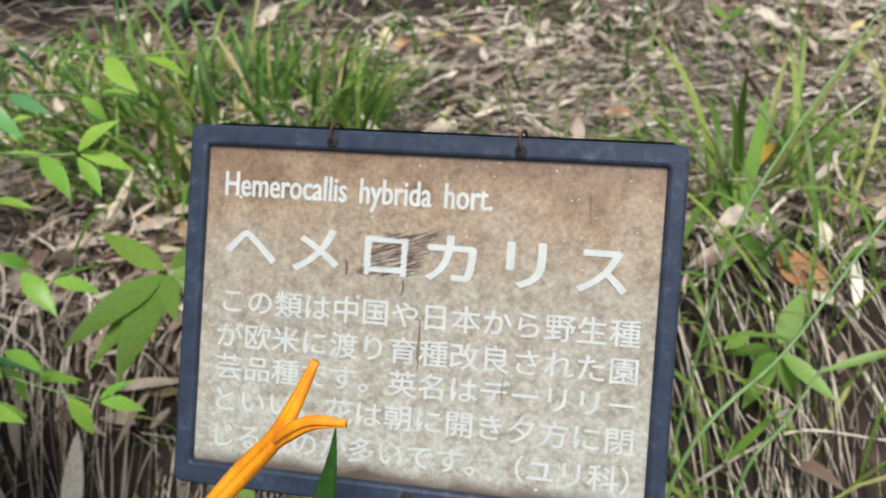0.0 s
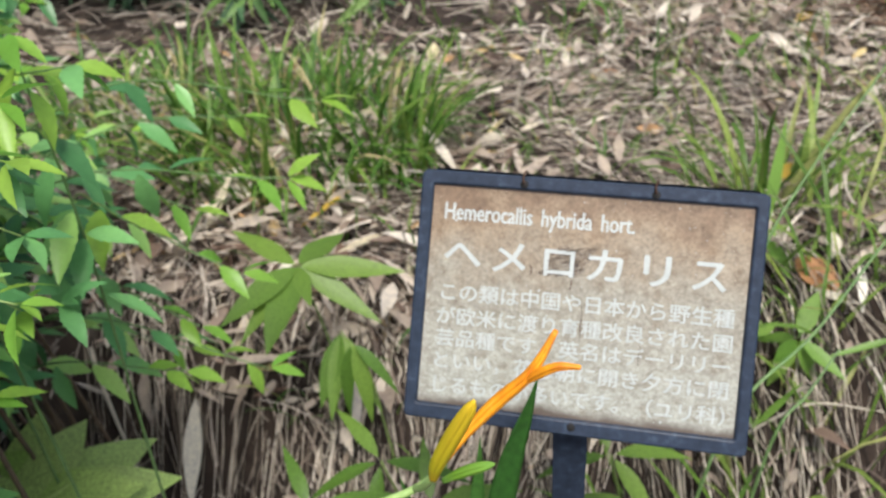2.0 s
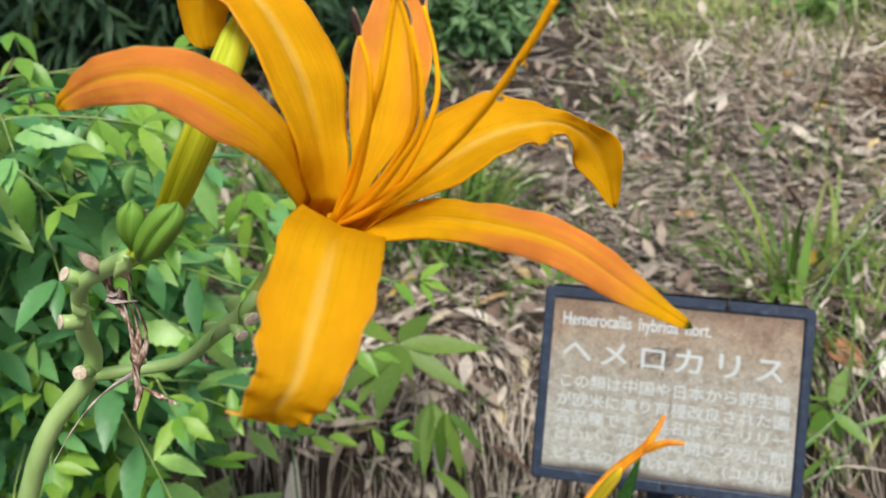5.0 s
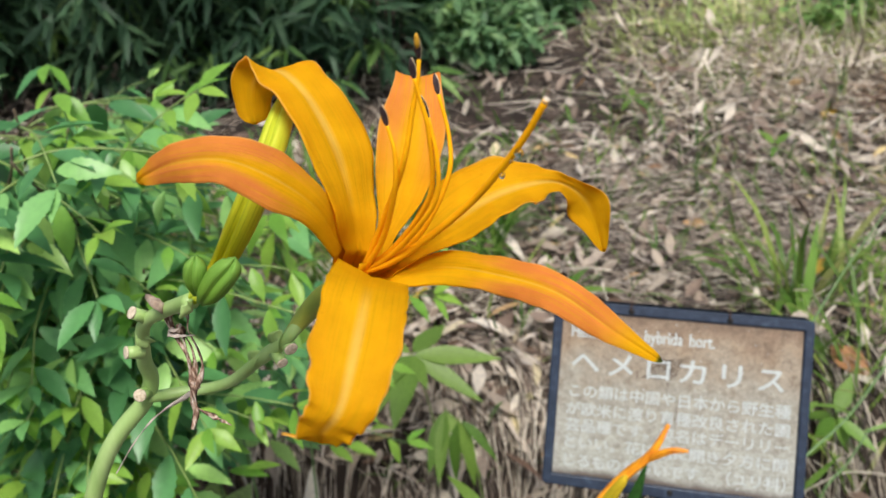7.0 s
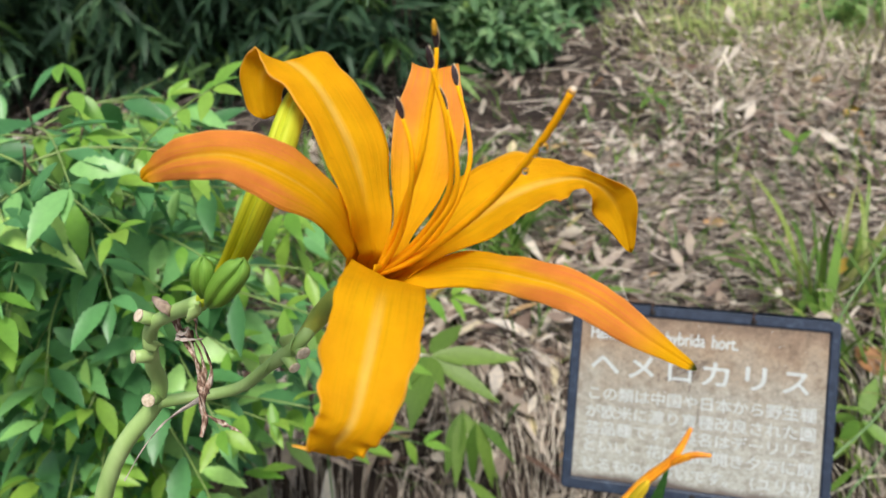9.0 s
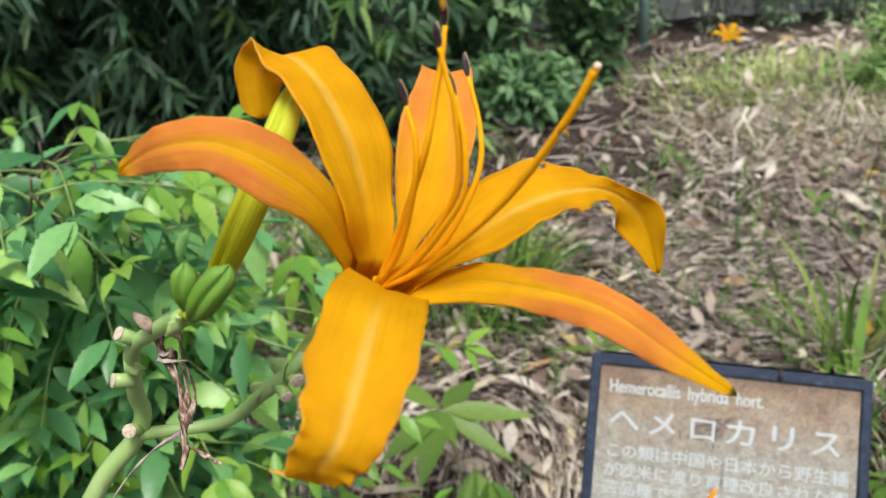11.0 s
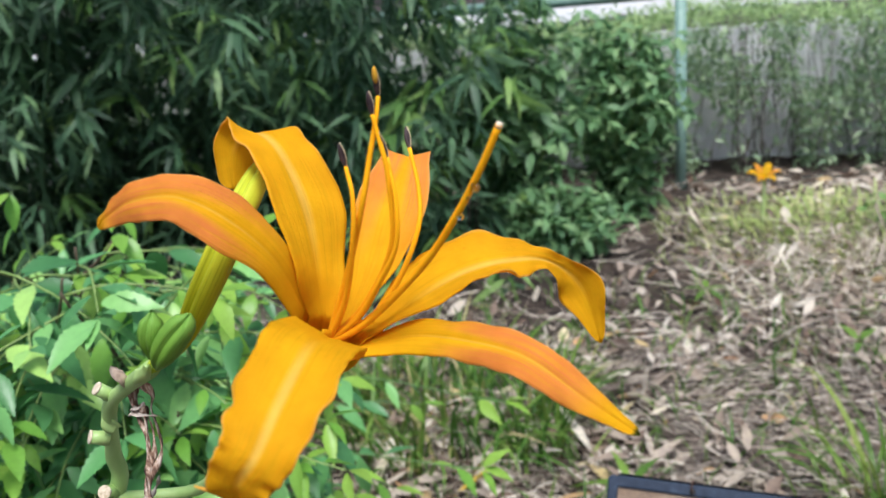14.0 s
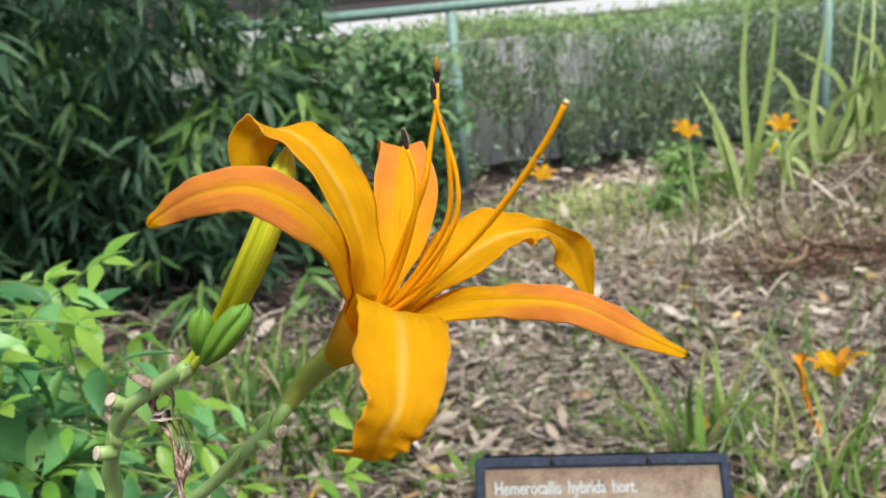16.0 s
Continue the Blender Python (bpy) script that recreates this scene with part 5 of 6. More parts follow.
M_ANTHER = plain("anther", [(0.3, (0.02, 0.011, 0.012)), (0.6, (0.055, 0.032, 0.034)), (0.75, (0.12, 0.085, 0.085))], 700, 0.6)
M_PALEPOLLEN = plain("pale_pollen", [(0.3, (0.5, 0.36, 0.16)), (0.7, (0.78, 0.66, 0.42))], 1500, 0.8)
M_POLLEN = plain("pollen", [(0.3, (0.55, 0.26, 0.01)), (0.8, (0.7, 0.42, 0.03))], 900, 0.8)
M_STALK = plain("stalk_green", [(0.25, (0.24, 0.4, 0.1)), (0.75, (0.42, 0.58, 0.22))], 90, 0.42, bumps=0.15, stretch=(1, 1, 0.3))
M_TUBE = foliage("yellow_tube_skin", [(0.0, (0.84, 0.48, 0.006)), (1.0, (0.92, 0.52, 0.006))], 0.5, 0.5, False, 110, 0.12)


def bud_material(name, foot, tip, groove_shade):
    """Lengthwise ribs in two greens, turning from the foot's colour to the tip's."""
    m, nt, b = material(name, 0.5, 0.15)
    uv = nt.nodes.new("ShaderNodeTexCoord").outputs["UV"]
    sep = nt.nodes.new("ShaderNodeSeparateXYZ")
    nt.links.new(uv, sep.inputs[0])
    stretch = nt.nodes.new("ShaderNodeMapping")
    stretch.inputs["Scale"].default_value = (22, 1.6, 1)
    nt.links.new(uv, stretch.inputs[0])
    ribs = nt.nodes.new("ShaderNodeTexNoise")
    ribs.inputs["Scale"].default_value, ribs.inputs["Detail"].default_value = 1.8, 4
    nt.links.new(stretch.outputs[0], ribs.inputs["Vector"])
    way = ramp(nt, [(0.0, tuple(0.8 * c for c in tip)), (0.22, foot), (0.55, tuple((p + q) / 2 for p, q in zip(foot, tip))), (0.95, tip)], sep.outputs[1])
    lines = ramp(nt, [(0.32, groove_shade), (0.5, (1, 1, 1)), (0.7, (1.08, 1.08, 1.0))], ribs.outputs["Fac"])
    col = mix(nt, way.outputs[0], lines.outputs[0], 1.0, "MULTIPLY")
    nt.links.new(col, b.inputs["Base Color"])
    bump(nt, b, ribs.outputs["Fac"], 0.2, 0.0005)
    return m


M_BUD = bud_material("bud_yellow_green", (0.52, 0.48, 0.003), (0.46, 0.58, 0.05), (0.64, 0.7, 0.5))
M_SMALLBUD = bud_material("small_bud_green", (0.15, 0.29, 0.03), (0.17, 0.34, 0.06), (0.74, 0.8, 0.7))
M_CUT = plain("dry_cut_end", [(0.3, (0.42, 0.33, 0.2)), (0.6, (0.7, 0.6, 0.45)), (0.8, (0.8, 0.75, 0.62))], 700, 0.8)
M_BRACT = plain("dry_bract", [(0.3, (0.16, 0.1, 0.07)), (0.7, (0.5, 0.4, 0.3))], 260, 0.8)
M_WITHER = plain("withered_petal", [(0.36, (0.07, 0.038, 0.025)), (0.46, (0.2, 0.11, 0.07)), (0.53, (0.36, 0.25, 0.18)), (0.64, (0.62, 0.52, 0.43))], 900, 0.8, bumps=0.4, stretch=(1, 1, 0.12))
M_PAPER = plain("pale_papery_scrap", [(0.3, (0.34, 0.27, 0.22)), (0.7, (0.66, 0.58, 0.5))], 420, 0.8)
M_OVARY = plain("flower_base", [(0.3, (0.24, 0.32, 0.05)), (0.7, (0.4, 0.42, 0.06))], 110, 0.42)
M_SPENT = plain("spent_bloom_orange", [(0.25, (0.62, 0.16, 0.01)), (0.6, (0.85, 0.34, 0.01)), (0.85, (0.85, 0.5, 0.08))], 130, 0.5, bumps=0.4, stretch=(1, 1, 0.3))
M_BUDYELLOW = bud_material("yellow_bud", (0.5, 0.44, 0.02), (0.74, 0.5, 0.03), (0.7, 0.7, 0.6))
FACING = np.array((0.0, -0.8, 0.6))


def sweep_frame(p, first=None):
    t = np.gradient(p, axis=0)
    t /= np.linalg.norm(t, axis=1)[:, None]
    s = np.cross(t[0], FACING) if first is None else first
    sides = []
    for k in range(len(p)):
        s = s - t[k] * (s @ t[k])
        s = s / np.linalg.norm(s)
        sides.append(s)
    sides = np.array(sides)
    return t, sides, np.cross(sides, t)


def petal_mesh(name, rows, cup, mat, throat, seed, ruffle=0.0, thick=0.0005, hook=0.0, cup_end=None, stations=72, across=19):
    """A tepal: a midrib with half widths (as powers of e, in cm) and turns, running on down into the tube."""
    q = np.array(rows)
    n_main, n_root = stations, 8
    p = spline(q[:, :3], n_main)
    h = np.exp(spline(q[:, 3:4], n_main)) * 0.01
    th = spline(q[:, 4:5], n_main)
    if throat is not None:
        u = np.clip((np.linspace(0, 1, n_main) - 0.945) / 0.055, 0, 0.995)[:, None]
        h = h * np.sqrt(1 - u * u)
    t, s, m = sweep_frame(p)
    s, m = s * np.cos(th) + m * np.sin(th), -s * np.sin(th) + m * np.cos(th)
    if throat is not None:
        axis_p = np.array(throat)
        root = spline([axis_p + (p[0] - axis_p) * 0.12, axis_p + (p[0] - axis_p) * 0.55 - m[0] * 0.0015, p[0], p[4]], 25)[:16:2]
        tr = np.gradient(root, axis=0)
        tr /= np.linalg.norm(tr, axis=1)[:, None]
        sr = s[0] - tr * (tr @ s[0])[:, None]
        sr /= np.linalg.norm(sr, axis=1)[:, None]
        hr = np.linspace(0.004, h[0, 0], n_root)[:, None]
        p, h, s, m = np.vstack([root, p]), np.vstack([hr, h]), np.vstack([sr, s]), np.vstack([np.cross(sr, tr), m])
        v_along = np.concatenate([np.linspace(0, 0.18, n_root), np.linspace(0.2, 1, n_main)])
        cups = np.concatenate([np.linspace(0.7, cup, n_root), cup + ((cup if cup_end is None else cup_end) - cup) * np.linspace(0, 1, n_main) ** 3])
    else:
        v_along, cups = np.linspace(0, 1, n_main), np.full(n_main, cup)
    r = np.random.default_rng(seed)
    ph = r.uniform(0, 6.3, 6)
    rows_n = len(p)
    top, uv = [], []
    for k in range(rows_n):
        a = v_along[k]
        for j in np.linspace(-1, 1, across):
            e = abs(j) ** 3
            side = 0 if j < 0 else 3
            wave = math.sin(27 * a + ph[side]) * 0.6 + math.sin(58 * a + 2 * math.sin(9 * a) + ph[side + 1]) * 0.45
            swell = 1 + ruffle / 0.001 * e * ((0.02 + 0.03 * math.sin(5 * a + ph[side + 1])) * math.sin(35 * a + 2.5 * math.sin(11 * a) + ph[side + 2]) + 0.016 * math.sin(93 * a + 2 * math.sin(17 * a) + ph[side]))
            calm = min(1.0, max(0.0, (a - 0.2) * 4))
            w = j * h[k, 0] * (1 + (swell - 1) * calm)
            if hook and j > 0:
                w += hook * e * math.exp(-(((a - 0.93) / 0.025) ** 2))
            lift = cups[k] * h[k, 0] * j * j + ruffle * wave * e * calm - 0.0005 * math.exp(-((j / 0.16) ** 2))
            top.append(p[k] + s[k] * w + m[k] * lift)
            uv.append(((j + 1) / 2, a))
    top = np.array(top)
    low = top - np.repeat(m, across, 0) * thick
    f = strip_faces(rows_n, across)
    n = len(top)
    rim = [k * across for k in range(rows_n)] + [(rows_n - 1) * across + j for j in range(1, across)] + [k * across + across - 1 for k in range(rows_n - 2, -1, -1)] + list(range(across - 2, 0, -1))
    edge = [(rim[k], rim[(k + 1) % len(rim)], rim[(k + 1) % len(rim)] + n, rim[k] + n) for k in range(len(rim))]
    me = mesh_of(name, np.vstack([top, low]), list(map(tuple, f)) + [tuple(x[::-1]) for x in f + n] + edge, mat)
    layer = me.uv_layers.new(name="along")
    uv2 = np.array(uv + uv, np.float32)
    idx = np.zeros(len(me.loops), np.int32)
    me.loops.foreach_get("vertex_index", idx)
    layer.data.foreach_set("uv", uv2[idx].ravel())
    return me


TUBE_FOOT = (-0.2440, -0.1270, 0.8825)
LEFT_SEPAL = (
    (-0.2383, -0.1400, 0.9044, -0.95, -1.0),
    (-0.2406, -0.1477, 0.9200, -0.65, -0.94),
    (-0.2478, -0.1537, 0.9318, -0.32, -1.00),
    (-0.2584, -0.1563, 0.9386, -0.54, -0.73),
    (-0.2713, -0.1545, 0.9377, -0.72, -0.66),
    (-0.2820, -0.1500, 0.9328, -1.3, -0.6),
    (-0.2858, -0.1478, 0.9300, -2.2, -0.57),
)
UPPER_PETAL = (
    (-0.2346, -0.1387, 0.9018, -1.08, 0.07),
    (-0.2342, -0.1377, 0.9145, -0.27, -1.04),
    (-0.2375, -0.1314, 0.9287, 0.09, -0.99),
    (-0.2449, -0.1236, 0.9412, -0.12, -0.85),
    (-0.2532, -0.1160, 0.9462, -0.08, -0.84),
    (-0.2598, -0.1125, 0.9452, -0.4, -1.65),
    (-0.2636, -0.1125, 0.9400, -0.5, -2.05),
    (-0.2642, -0.1138, 0.9305, -0.85, -1.9),
)
BACK_SEPAL = (
    (-0.2280, -0.1362, 0.8971, -0.20, -0.51),
    (-0.2284, -0.1334, 0.9009, -1.40, -0.12),
    (-0.2239, -0.1238, 0.9105, -0.41, -0.07),
    (-0.2207, -0.1102, 0.9233, -0.05, -0.18),
    (-0.2196, -0.0945, 0.9322, -0.36, -0.11),
    (-0.2203, -0.0880, 0.9330, -0.42, -0.1),
    (-0.2222, -0.0840, 0.9295, -0.6, -0.1),
    (-0.2245, -0.0822, 0.923, -1.6, -0.1),
)
RIGHT_PETAL = (
    (-0.2251, -0.1365, 0.8959, -1.34, 0.54),
    (-0.2119, -0.1302, 0.9035, 0.03, 0.64),
    (-0.1998, -0.1224, 0.9080, 0.35, 0.70),
    (-0.1885, -0.1147, 0.9082, -0.25, 0.23),
    (-0.1784, -0.1101, 0.9057, -1.3, -0.58),
    (-0.1702, -0.1080, 0.8969, -0.43, -1.17),
    (-0.1657, -0.1090, 0.8812, -1.77, -0.79),
)
RIGHT_SEPAL = (
    (-0.2250, -0.1383, 0.8944, -0.65, 0.88),
    (-0.2112, -0.1413, 0.8979, -0.72, 0.38),
    (-0.1966, -0.1489, 0.8997, -0.71, 0.23),
    (-0.1821, -0.1572, 0.8993, -0.69, 0.34),
    (-0.1693, -0.1651, 0.8934, -1.06, 0.28),
    (-0.1579, -0.1717, 0.8883, -2.13, 0.26),
)
LOWER_PETAL = (
    (-0.2287, -0.1509, 0.9020, -0.04, 0.73),
    (-0.2269, -0.1682, 0.9074, 0.00, 0.63),
    (-0.2274, -0.1857, 0.9041, 0.01, 0.33),
    (-0.2296, -0.1964, 0.8971, -0.30, 0.74),
    (-0.2344, -0.1970, 0.8905, -0.53, 0.96),
    (-0.2367, -0.1932, 0.8839, -1.58, 0.71),
)


def build_daylily():
    lily = thing("daylily", "orange-yellow daylily in full bloom on a green stalk", "flower", (-0.5, -0.14, float(ground_height(-0.5, -0.14))))
    for key, rows, cup, mat, seed, ruffle, hook in (
        ("sepal", LEFT_SEPAL, -0.15, M_SEPAL, 1, 0.0006, 0.0),
        ("petal", UPPER_PETAL, 0.15, M_PETAL, 2, 0.0008, 0.0),
        ("sepal", BACK_SEPAL, 0.3, M_BACKSEPAL, 3, 0.0003, 0.0),
        ("petal", RIGHT_PETAL, 0.25, M_PETAL, 4, 0.0015, 0.0),
        ("sepal", RIGHT_SEPAL, -0.15, M_TIPPEDSEPAL, 5, 0.0007, 0.0),
        ("petal", LOWER_PETAL, 0.1, M_PETAL, 6, 0.0013, 0.0055),
    ):
        part(key, petal_mesh(key, rows, cup, mat, TUBE_FOOT, seed, ruffle, hook=hook, cup_end={2: 0.02, 3: 0.05}.get(seed)), lily, "golden yellow ruffled petal" if key == "petal" else "orange-flushed narrow sepal")
    pts = spline([(-0.2684, -0.1165, 0.8565), (-0.2603, -0.1135, 0.8649), (-0.252, -0.119, 0.8745), TUBE_FOOT], 16)
    v, f = tube(pts, np.interp(np.linspace(0, 1, 16), [0, 0.3, 0.6, 1], [0.0019, 0.0032, 0.0037, 0.0042]), 14)
    part("ovary", mesh_of("ovary", v, f, M_OVARY), lily, "yellow-green swollen flower base")
    pts = spline([(-0.247, -0.1245, 0.8793), TUBE_FOOT, (-0.2385, -0.1335, 0.8895), (-0.2335, -0.1385, 0.8955)], 12)
    v, f = tube(pts, np.interp(np.linspace(0, 1, 12), [0, 0.33, 0.7, 1], [0.0036, 0.005, 0.0076, 0.0092]), 24, False)
    part("flower_tube", mesh_of("flower_tube", v, f, M_TUBE), lily, "yellow-orange flower tube")
    stamens = (
        ((-0.2203, -0.1492, 0.9422), (-0.2210, -0.1502, 0.9482), ((-0.2190, -0.1510, 0.9355), (-0.2205, -0.1500, 0.9250), (-0.2265, -0.1430, 0.9080))),
        ((-0.2114, -0.1480, 0.9572), (-0.2111, -0.1493, 0.9633), ((-0.2122, -0.1495, 0.9520), (-0.2143, -0.1500, 0.9442), (-0.2175, -0.1505, 0.9324), (-0.2254, -0.1430, 0.9140))),
        ((-0.2126, -0.1501, 0.9536), (-0.2128, -0.1509, 0.9591), ((-0.2118, -0.1503, 0.9490), (-0.2105, -0.1505, 0.9400), (-0.2120, -0.1480, 0.9230), (-0.2230, -0.1400, 0.9050))),
        ((-0.2104, -0.1497, 0.9439), (-0.2118, -0.1504, 0.9501), ((-0.2090, -0.1515, 0.9344), (-0.2101, -0.1512, 0.9240), (-0.2156, -0.1480, 0.9145), (-0.2240, -0.1410, 0.9030))),
        ((-0.2096, -0.1307, 0.9425), (-0.2104, -0.1291, 0.9479), ((-0.2076, -0.1337, 0.9325), (-0.2080, -0.1370, 0.9235), (-0.2140, -0.1380, 0.9110), (-0.2230, -0.1370, 0.9000))),
    )
    for k, (foot, tip, way) in enumerate(stamens):
        pts = spline([(-0.2345, -0.1370, 0.8945), *way[::-1], foot], 26)
        v, f = tube(pts, np.interp(np.linspace(0, 1, 26), [0, 0.35, 1], [0.00095, 0.00075, 0.00048]), 8)
        stamen = part("stamen", mesh_of("stamen", v, f, M_FILAMENT), lily, "thin orange filament")
        a, b = Vector(foot), Vector(tip)
        d = (b - a).normalized()
        across = d.cross(Vector((0, -0.8, 0.6))).normalized()
        lobes = []
        for sgn in (-1, 1):
            line = [a + (b - a) * u + across * sgn * 0.00034 * math.sin(math.pi * min(1, u * 1.02)) - d * 0.0004 for u in np.linspace(0, 1, 9)]
            lobes.append(tube(line, [0.00015, 0.00035, 0.00045, 0.0005, 0.0005, 0.0005, 0.00045, 0.00035, 0.00014], 8))
        v, f = joined(lobes)
        anther = part("anther", mesh_of("anther", v, f, M_ANTHER), stamen, "dark purple-brown anther")
        seam = [a + (b - a) * u + across * 0.0007 * math.sin(math.pi * (0.08 + 0.84 * u)) + Vector((0.00004 * math.sin(40 * u), -0.00018, 0.00012)) - d * 0.0004 for u in np.linspace(0.03, 0.97, 14)]
        v, f = tube(seam, [0.00013, 0.00017] * 7, 6)
        part("pollen", mesh_of("pollen", v, f, M_PALEPOLLEN), stamen, "pale pollen along the split anther")
        if k == 1:
            line = [a + (b - a) * u - across * 0.0001 + Vector((0, -0.0004, 0.0002)) for u in np.linspace(0.45, 1.04, 6)]
            v, f = tube(line, [0.0003, 0.0006, 0.00062, 0.0006, 0.0005, 0.0002], 8)
            part("pollen", mesh_of("pollen", v, f, M_POLLEN), stamen, "yellow pollen")
    pts = spline([(-0.2345, -0.1370, 0.8945), (-0.2255, -0.1395, 0.8990), (-0.2150, -0.1440, 0.9080), (-0.2030, -0.1500, 0.9205), (-0.1940, -0.1562, 0.9330), (-0.1880, -0.1605, 0.9430), (-0.1835, -0.1629, 0.9517)], 30)
    v, f = tube(pts, np.concatenate([np.linspace(0.0011, 0.00078, 27), [0.00078, 0.0008, 0.0008]]), 10)
    pistil = part("pistil", mesh_of("pistil", v, f, M_FILAMENT), lily, "long orange pistil")
    end, d = Vector(pts[-1]), Vector(pts[-1] - pts[-3]).normalized()
    v, f = tube([end - d * 0.0006, end + d * 0.0004], [0.00086, 0.00072], 10)
    part("stigma", mesh_of("stigma", v, f, M_CUT), pistil, "pale stigma tip")

    pts = spline([(-0.5, -0.14, float(ground_height(-0.5, -0.14)) - 0.03), (-0.475, -0.138, 0.3), (-0.42, -0.13, 0.62), (-0.3566, -0.118, 0.785), (-0.3270, -0.1085, 0.8271), (-0.3219, -0.1116, 0.8455), (-0.3120, -0.1220, 0.8671), (-0.2999, -0.1288, 0.8775), (-0.2848, -0.1390, 0.8878)], 60)
    rad = np.interp(np.linspace(0, 1, 60), [0, 0.36, 0.5, 0.52, 0.62, 0.64, 0.75, 0.77, 0.87, 1], [0.004, 0.0033, 0.003, 0.0028, 0.0027, 0.0024, 0.0023, 0.0021, 0.0022, 0.0025])
    v, f = tube(pts, rad, 14)
    part("stalk", mesh_of("stalk", v, f, M_STALK), lily, "bent green flower stalk")
    pts = spline([(-0.3262, -0.1098, 0.8271), (-0.3180, -0.1045, 0.8245), (-0.3003, -0.1015, 0.8258), (-0.2830, -0.1095, 0.8420), (-0.2684, -0.1170, 0.8567), (-0.2635, -0.1145, 0.8615)], 24)
    v, f = tube(pts, np.interp(np.linspace(0, 1, 24), [0, 0.2, 0.6, 0.72, 0.75, 1], [0.0022, 0.0021, 0.0021, 0.0026, 0.0021, 0.0022]), 12)
    part("branch", mesh_of("branch", v, f, M_STALK), lily, "green side branch carrying the bloom")
    for a, b, rad in (
        ((-0.3088, -0.1239, 0.8718), (-0.3115, -0.1267, 0.8757), 0.0017),
        ((-0.3164, -0.1195, 0.8550), (-0.3204, -0.1227, 0.8572), 0.0018),
        ((-0.3262, -0.1090, 0.8290), (-0.3258, -0.1150, 0.8325), 0.0019),
        ((-0.2695, -0.1150, 0.8552), (-0.2666, -0.1188, 0.8542), 0.0019),
        ((-0.2738, -0.1150, 0.8502), (-0.2704, -0.1192, 0.8488), 0.0016),
    ):
        a, b, rad = Vector(a), Vector(b), rad * 1.2
        stub_v, stub_f = tube([a, a.lerp(b, 0.6), b], [rad * 1.15, rad, rad * 0.98], 12)
        stub = part("cut_stub", mesh_of("cut_stub", stub_v, stub_f, M_STALK), lily, "cut-off green flower stem")
        d = (b - a).normalized()
        v, f = tube([b - d * 0.0002, b + d * 0.0003, b + d * 0.0004], [rad * 1.02, rad * 1.0, rad * 0.85], 12)
        part("cut_end", mesh_of("cut_end", v, f, M_CUT), stub, "dry pale cut end")
    part("bud", bud_mesh("bud", [(-0.2860, -0.1385, 0.8870), (-0.2776, -0.1330, 0.8940), (-0.2663, -0.1345, 0.9102), (-0.2572, -0.1310, 0.9262), (-0.2539, -0.1200, 0.9354), (-0.2530, -0.1100, 0.9395)], [0.0018, 0.0031, 0.0043, 0.0041, 0.0034, 0.0009], 0.4, M_BUD, 0.0), lily, "long closed yellow-green flower bud")
    part("bud", bud_mesh("bud_short", [(-0.2797, -0.1448, 0.8940), (-0.2785, -0.1462, 0.8995), (-0.2772, -0.1465, 0.9040), (-0.2768, -0.1463, 0.9062)], [0.0015, 0.0031, 0.0030, 0.0008], 0.28, M_SMALLBUD, 0.5), lily, "tiny round green bud")
    part("bud", bud_mesh("bud_green", [(-0.2790, -0.1450, 0.8915), (-0.2745, -0.1480, 0.8965), (-0.2700, -0.1490, 0.9015), (-0.2663, -0.1492, 0.9052), (-0.2652, -0.1490, 0.9068)], [0.0015, 0.0034, 0.0039, 0.0031, 0.0008], 0.25, M_SMALLBUD, 0.5), lily, "small green ribbed bud")
    for rows, mat, label in (
        (((-0.2990, -0.1300, 0.8795, -1.6, 0.3), (-0.2980, -0.1322, 0.8822, -1.45, 0.3), (-0.2998, -0.1326, 0.8836, -1.8, 0.3), (-0.3036, -0.1290, 0.8834, -2.4, 0.3)), M_BRACT, "curled dry bract"),
        (((-0.2850, -0.1410, 0.8860, -1.3, 0.2), (-0.2835, -0.1450, 0.8885, -1.15, 0.2), (-0.2835, -0.1460, 0.8915, -2.2, 0.2)), M_STALK, "small green bract"),
        (((-0.2720, -0.1160, 0.8530, -1.5, 0.6), (-0.2715, -0.1175, 0.8575, -1.3, 0.6), (-0.2690, -0.1175, 0.8605, -2.4, 0.6)), M_STALK, "small green bract"),
        (((-0.2850, -0.1090, 0.8395, -1.5, 0.6), (-0.2830, -0.1110, 0.8450, -1.3, 0.6), (-0.2800, -0.1115, 0.8475, -2.4, 0.6)), M_STALK, "small green bract"),
        (((-0.3125, -0.1200, 0.8585, -1.6, 0.2), (-0.3140, -0.1215, 0.8615, -1.5, 0.2), (-0.3150, -0.1215, 0.8645, -2.6, 0.2)), M_STALK, "small green bract"),
    ):
        part("bract", petal_mesh("bract", rows, 0.4, mat, None, 9, 0.0002, 0.0003, stations=10, across=5), lily, label)
